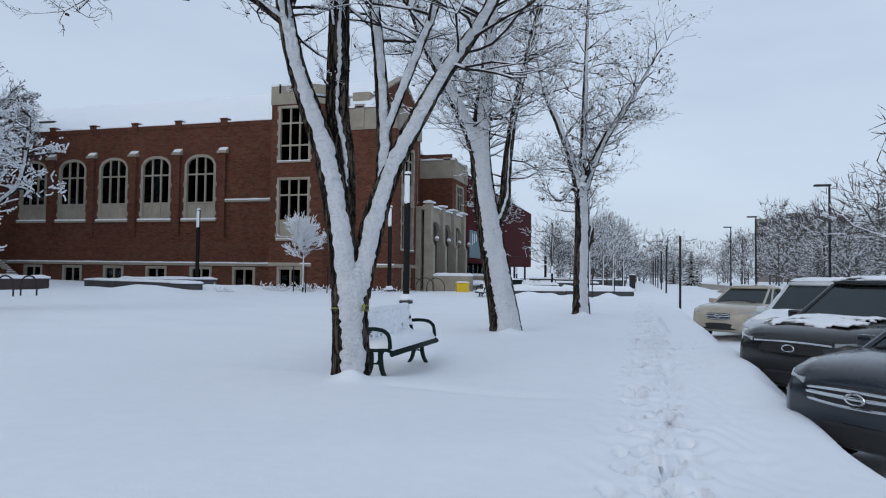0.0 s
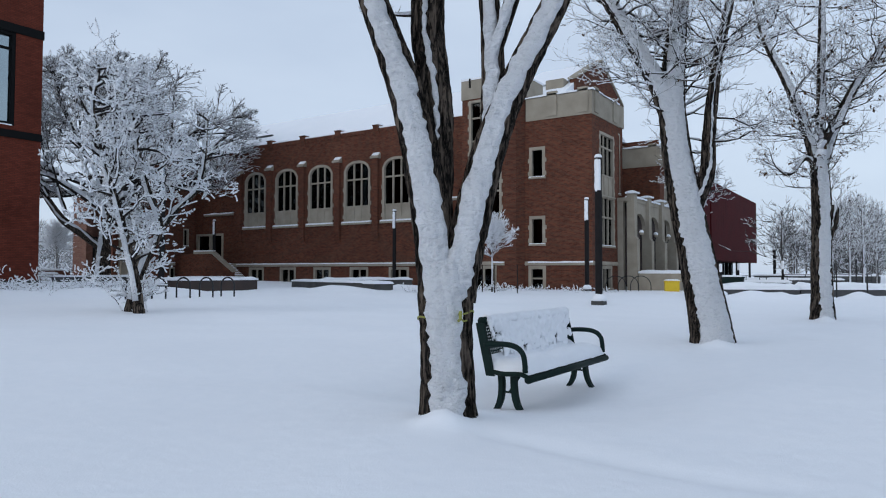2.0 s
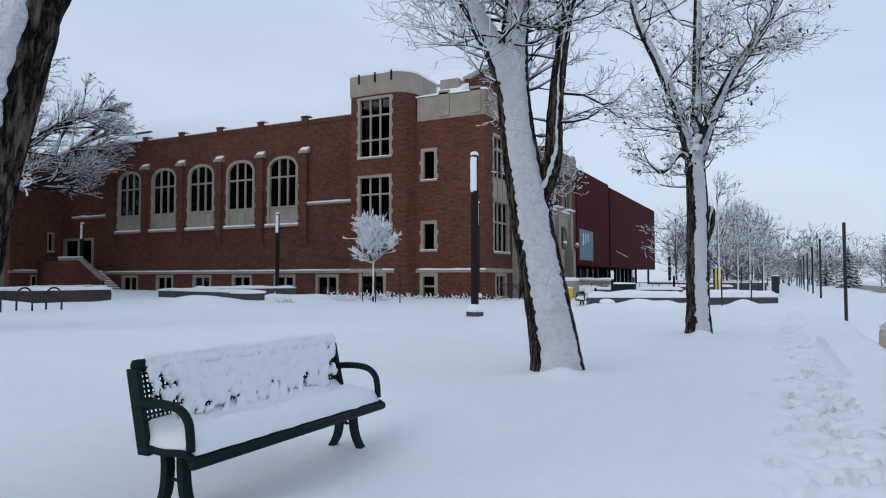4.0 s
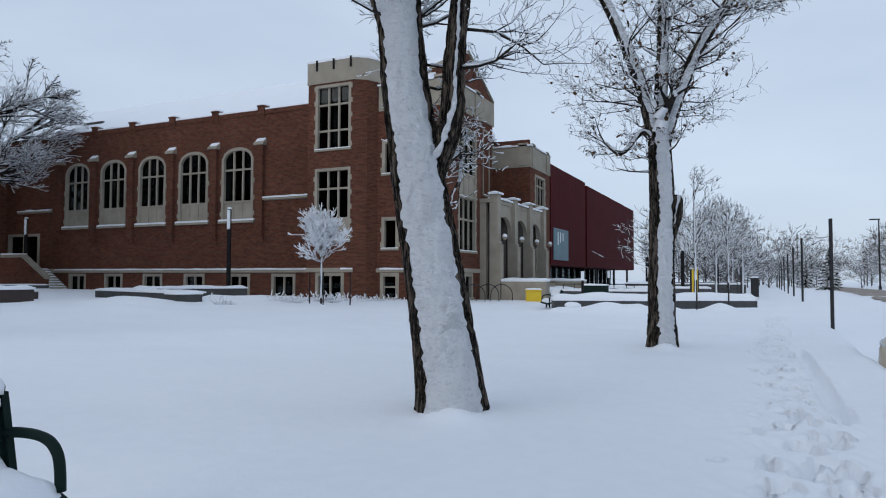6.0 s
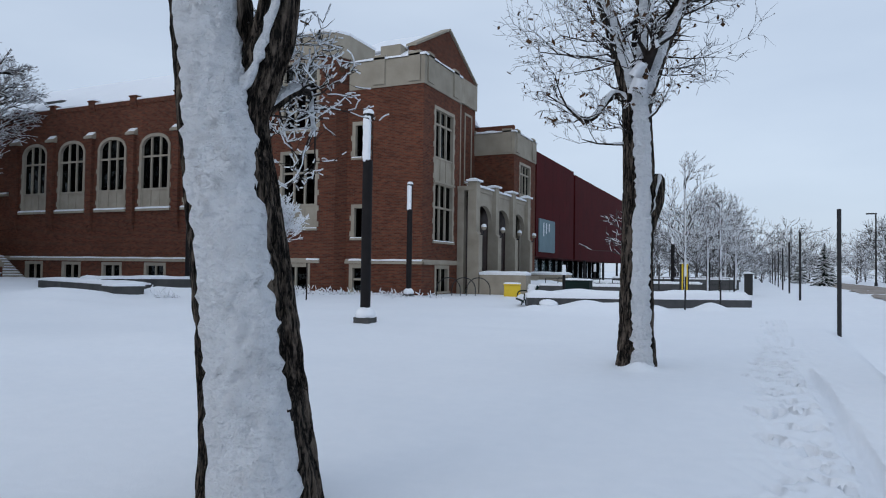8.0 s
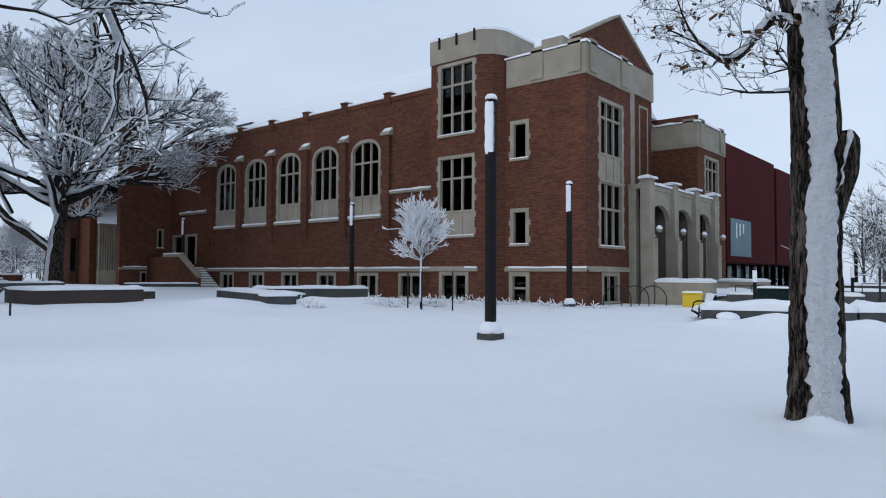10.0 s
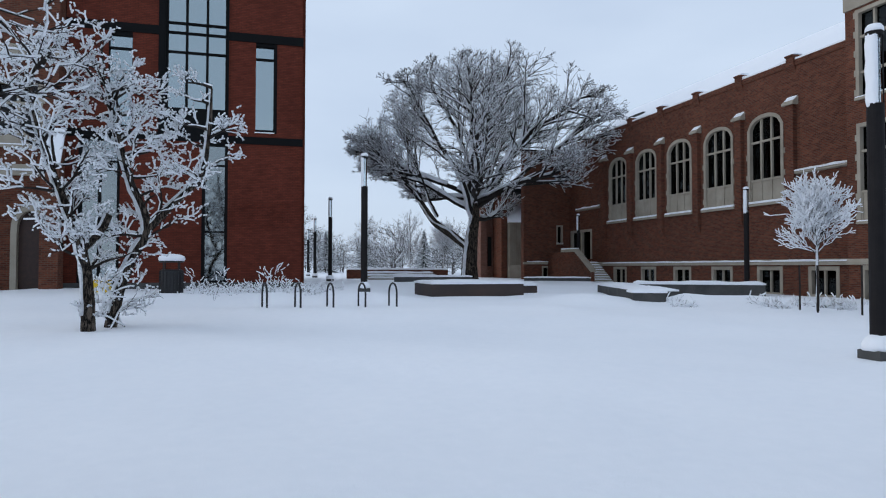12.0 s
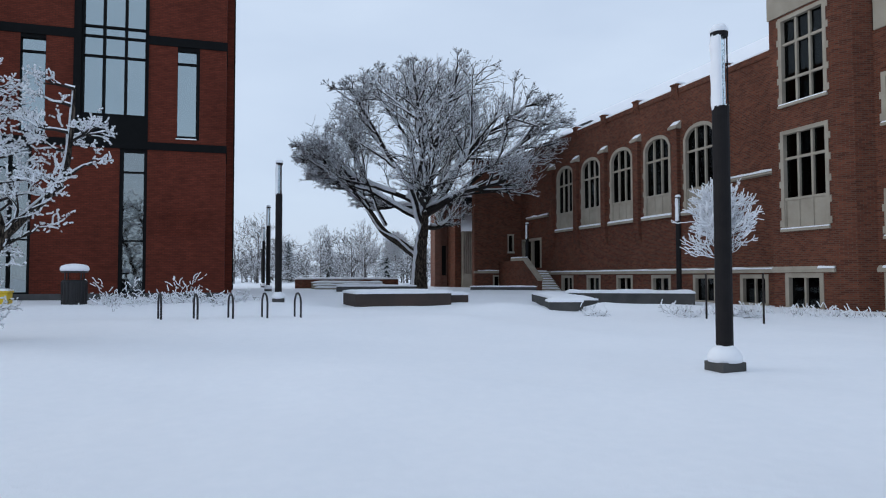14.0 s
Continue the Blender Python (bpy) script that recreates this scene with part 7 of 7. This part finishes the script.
LOT = -0.52
car("dark grey-blue crossover parked nose to the kerb", pose(1.93, 6.9, LOT, 0, 0, 41), (0.010, 0.014, 0.022), 4.5, 1.80, 1.58, 1.02, 1.05, (1.15, 1.95, 3.7, 4.3), "suv", [])
car("black utility vehicle with snow on hood and roof", pose(2.1, 10.5, LOT, 0, 0, 47), (0.0035, 0.004, 0.004), 4.9, 1.95, 1.74, 1.10, 1.14, (1.35, 2.15, 4.2, 4.75), "closed", [(0.35, 1.5, 0.8, None, 0.15, 0.05), (2.3, 4.1, 0.62, 1.735, 0.6, 0.06)])
car("white car under a sheet of snow", pose(2.68, 13.9, LOT, 0, 0, 62), (0.62, 0.64, 0.66), 4.8, 1.85, 1.70, 1.0, 1.06, (1.2, 2.05, 4.1, 4.65), "suv", [(0.3, 1.4, 0.85, None, 0.7, 0.05), (2.2, 4.0, 0.64, 1.695, 0.8, 0.07)])
car("beige sedan parked at the end of the row", pose(2.26, 20.7, LOT, 0, 0, 60), (0.42, 0.37, 0.29), 4.7, 1.80, 1.52, 0.98, 1.02, (1.3, 2.1, 2.95, 3.85), "sedan", [(2.25, 2.85, 0.6, 1.515, 0.1, 0.03)])

# ---------------------------------------------------------------- woods and distant buildings
FAR = dict(seg=(1.1, 1.2, 1.2), wob=0.2, lift=0.03, kids=(6, 4), levels=2, angle=(18, 58), ratio=(0.42, 0.68), thin=0.031, first=(3, 4), least=2)


def far_tree(seed, h, at):
    t = thing("bare_tree", "bare winter tree grey with frost and snow", "tree", "background woods", at)
    rg = np.random.default_rng(seed)
    segs = []
    bm = bmesh.new()
    sweep(bm, [(0, 0, -0.5), (0.05, 0.02, h * 0.2), (0.0, 0.1, h * 0.45), (0.1, 0, h * 0.8)], [h * 0.013, h * 0.011, h * 0.008, h * 0.004], 7)
    part("trunk", bm, M_TWIG_FAR, t)
    for k in range(15):
        a, el = rg.uniform(0, 6.28), rg.uniform(0.35, 1.25)
        z = h * rg.uniform(0.06, 0.7)
        grow(rg, np.array((0, 0, z)), np.array((math.cos(a) * math.cos(el), math.sin(a) * math.cos(el), math.sin(el))), h * rg.uniform(0.24, 0.36) * (1.15 - 0.5 * z / h), h * 0.006, 0, segs, FAR)
    s = np.asarray(segs)
    pick = rg.random(len(s)) < 0.68
    v, f = tubes(s[pick], 3)
    o = new("crown", raw_mesh("crown", v, f, M_TWIG_FAR))
    o.parent = t
    v, f = tubes(snow_on(s[~pick], 0.02, 1.2), 3)
    o = tagged(new("crown_snow", raw_mesh("crown_snow", v, f, M_SNOW)), kind="stuff")
    o.parent = t
    return t


def spruce(at, seed, h=3.4):
    t = thing("spruce_tree", "small dark spruce loaded with snow", "tree", "spruces", at)
    rg = np.random.default_rng(seed)
    bm = bmesh.new()
    sweep(bm, [(0, 0, -0.4), (0, 0, h)], [0.12, 0.02], 6)
    part("trunk", bm, M_BARK_FINE, t)
    dark, white = [], []
    for k in range(420):
        z = h * (0.08 + 0.9 * rg.random() ** 0.8)
        a, r = rg.uniform(0, 6.28), (1 - z / h) * h * 0.34 + 0.06
        d = np.array((math.cos(a), math.sin(a), 0.0))
        p = np.array((0, 0, z))
        q = p + d * r * rg.uniform(0.7, 1.05) - UP * r * 0.28
        dark.append((*p, *q, 0.03, 0.05))
        if rg.random() < 0.85:
            m = p + (q - p) * 0.35
            white.append((*(m + UP * 0.04), *(q + UP * 0.06), 0.05, 0.08))
    v, f = tubes(dark, 4)
    o = new("needles", raw_mesh("needles", v, f, M_NEEDLE))
    o.parent = t
    v, f = tubes(white, 4)
    o = new("snow", raw_mesh("snow", v, f, M_SNOW))
    o.parent = t
    return t


rg = np.random.default_rng(4)
kinds = [far_tree(200 + k, 9.0, pose(0, 0, 0)) for k in range(5)]
spots = []
for k in range(52):  # woods beyond the lot
    spots.append((rg.uniform(15, 75), rg.uniform(70, 135), rg.uniform(0.8, 1.5)))
for k in range(22):
    spots.append((rg.uniform(28, 62), rg.uniform(38, 72), rg.uniform(1.0, 1.5)))
for k in range(44):  # along the avenue, far off
    spots.append((rg.uniform(-16, 34), rg.uniform(115, 190), rg.uniform(0.6, 1.25)))
for k in range(18):  # past the metal hall
    spots.append((rg.uniform(-9, -2.0), rg.uniform(66, 112), rg.uniform(0.5, 0.9)))
for k in range(50):  # west of the plaza
    spots.append((rg.uniform(-165, -105), rg.uniform(8, 82), rg.uniform(0.65, 1.2)))
for k in range(12):
    spots.append((rg.uniform(-200, -160), rg.uniform(0, 110), rg.uniform(1.0, 1.4)))
low_from = len(spots)
for k in range(80):  # thickets under the woods
    spots.append((rg.uniform(16, 62), rg.uniform(56, 100), rg.uniform(0.4, 0.75)))
for k in range(30):
    spots.append((rg.uniform(26, 55), rg.uniform(36, 60), rg.uniform(0.45, 0.8)))
for k in range(30):
    spots.append((rg.uniform(-10, 22), rg.uniform(105, 150), rg.uniform(0.4, 0.6)))
for k in range(45):
    spots.append((rg.uniform(-140, -100), rg.uniform(8, 70), rg.uniform(0.4, 0.7)))
low_to = len(spots)
spots += [(17.5, 47.0, 1.4), (-80.0, 33.5, 0.8)]
for k, (x, y, sc) in enumerate(spots):
    m = pose(x, y, -0.1, 0, 0, rg.uniform(0, 360)) @ Matrix.Diagonal((sc * (1.5 if low_from <= k < low_to else 1), sc * (1.5 if low_from <= k < low_to else 1), sc * rg.uniform(0.9, 1.12), 1))
    if k < 5:
        kinds[k].matrix_basis = m
    else:
        o = copy_thing(kinds[k % 5], pose(0, 0, 0))
        o.matrix_basis = m
spruce(pose(6.4, 90, 0), 1, 4.6)
spruce(pose(5.2, 108, 0), 2, 4.0)
spruce(pose(-118, 36, 0.2), 3, 8.5)
spruce(pose(-112, 45, 0.2), 4, 7.5)
spruce(pose(-126, 30, 0.2), 5, 8.0)

# grey slab block far beyond the lot
far_b = thing("concrete_tower", "grey concrete slab building above the woods", "building", "", pose(50, 243, -1.5, 0, 0, -10))
for n, (x0, x1, zt) in enumerate(((-13, -3, 22.0), (-4, 5, 23.5), (4.5, 15, 22.5))):
    bm = bmesh.new()
    box(bm, x0, x1, -6 - 0.4 * n, 8, -1, zt)
    part("block", bm, M_BRUTAL, far_b)
    for k in range(5):
        # grey in place of dark glass: distance haze put into the band colour
        bm = bmesh.new()
        box(bm, x0 + 0.6, x1 - 0.6, -6.1 - 0.4 * n, -5.9 - 0.4 * n, zt - 2.6 - 3.4 * k, zt - 1.2 - 3.4 * k)
        part("window_band", bm, M_CONCRETE, far_b)
    bm = bmesh.new()
    box(bm, x0, x1, -6 - 0.4 * n, 8, zt, zt + 0.3)
    part("snow", bm, M_SNOW, far_b)
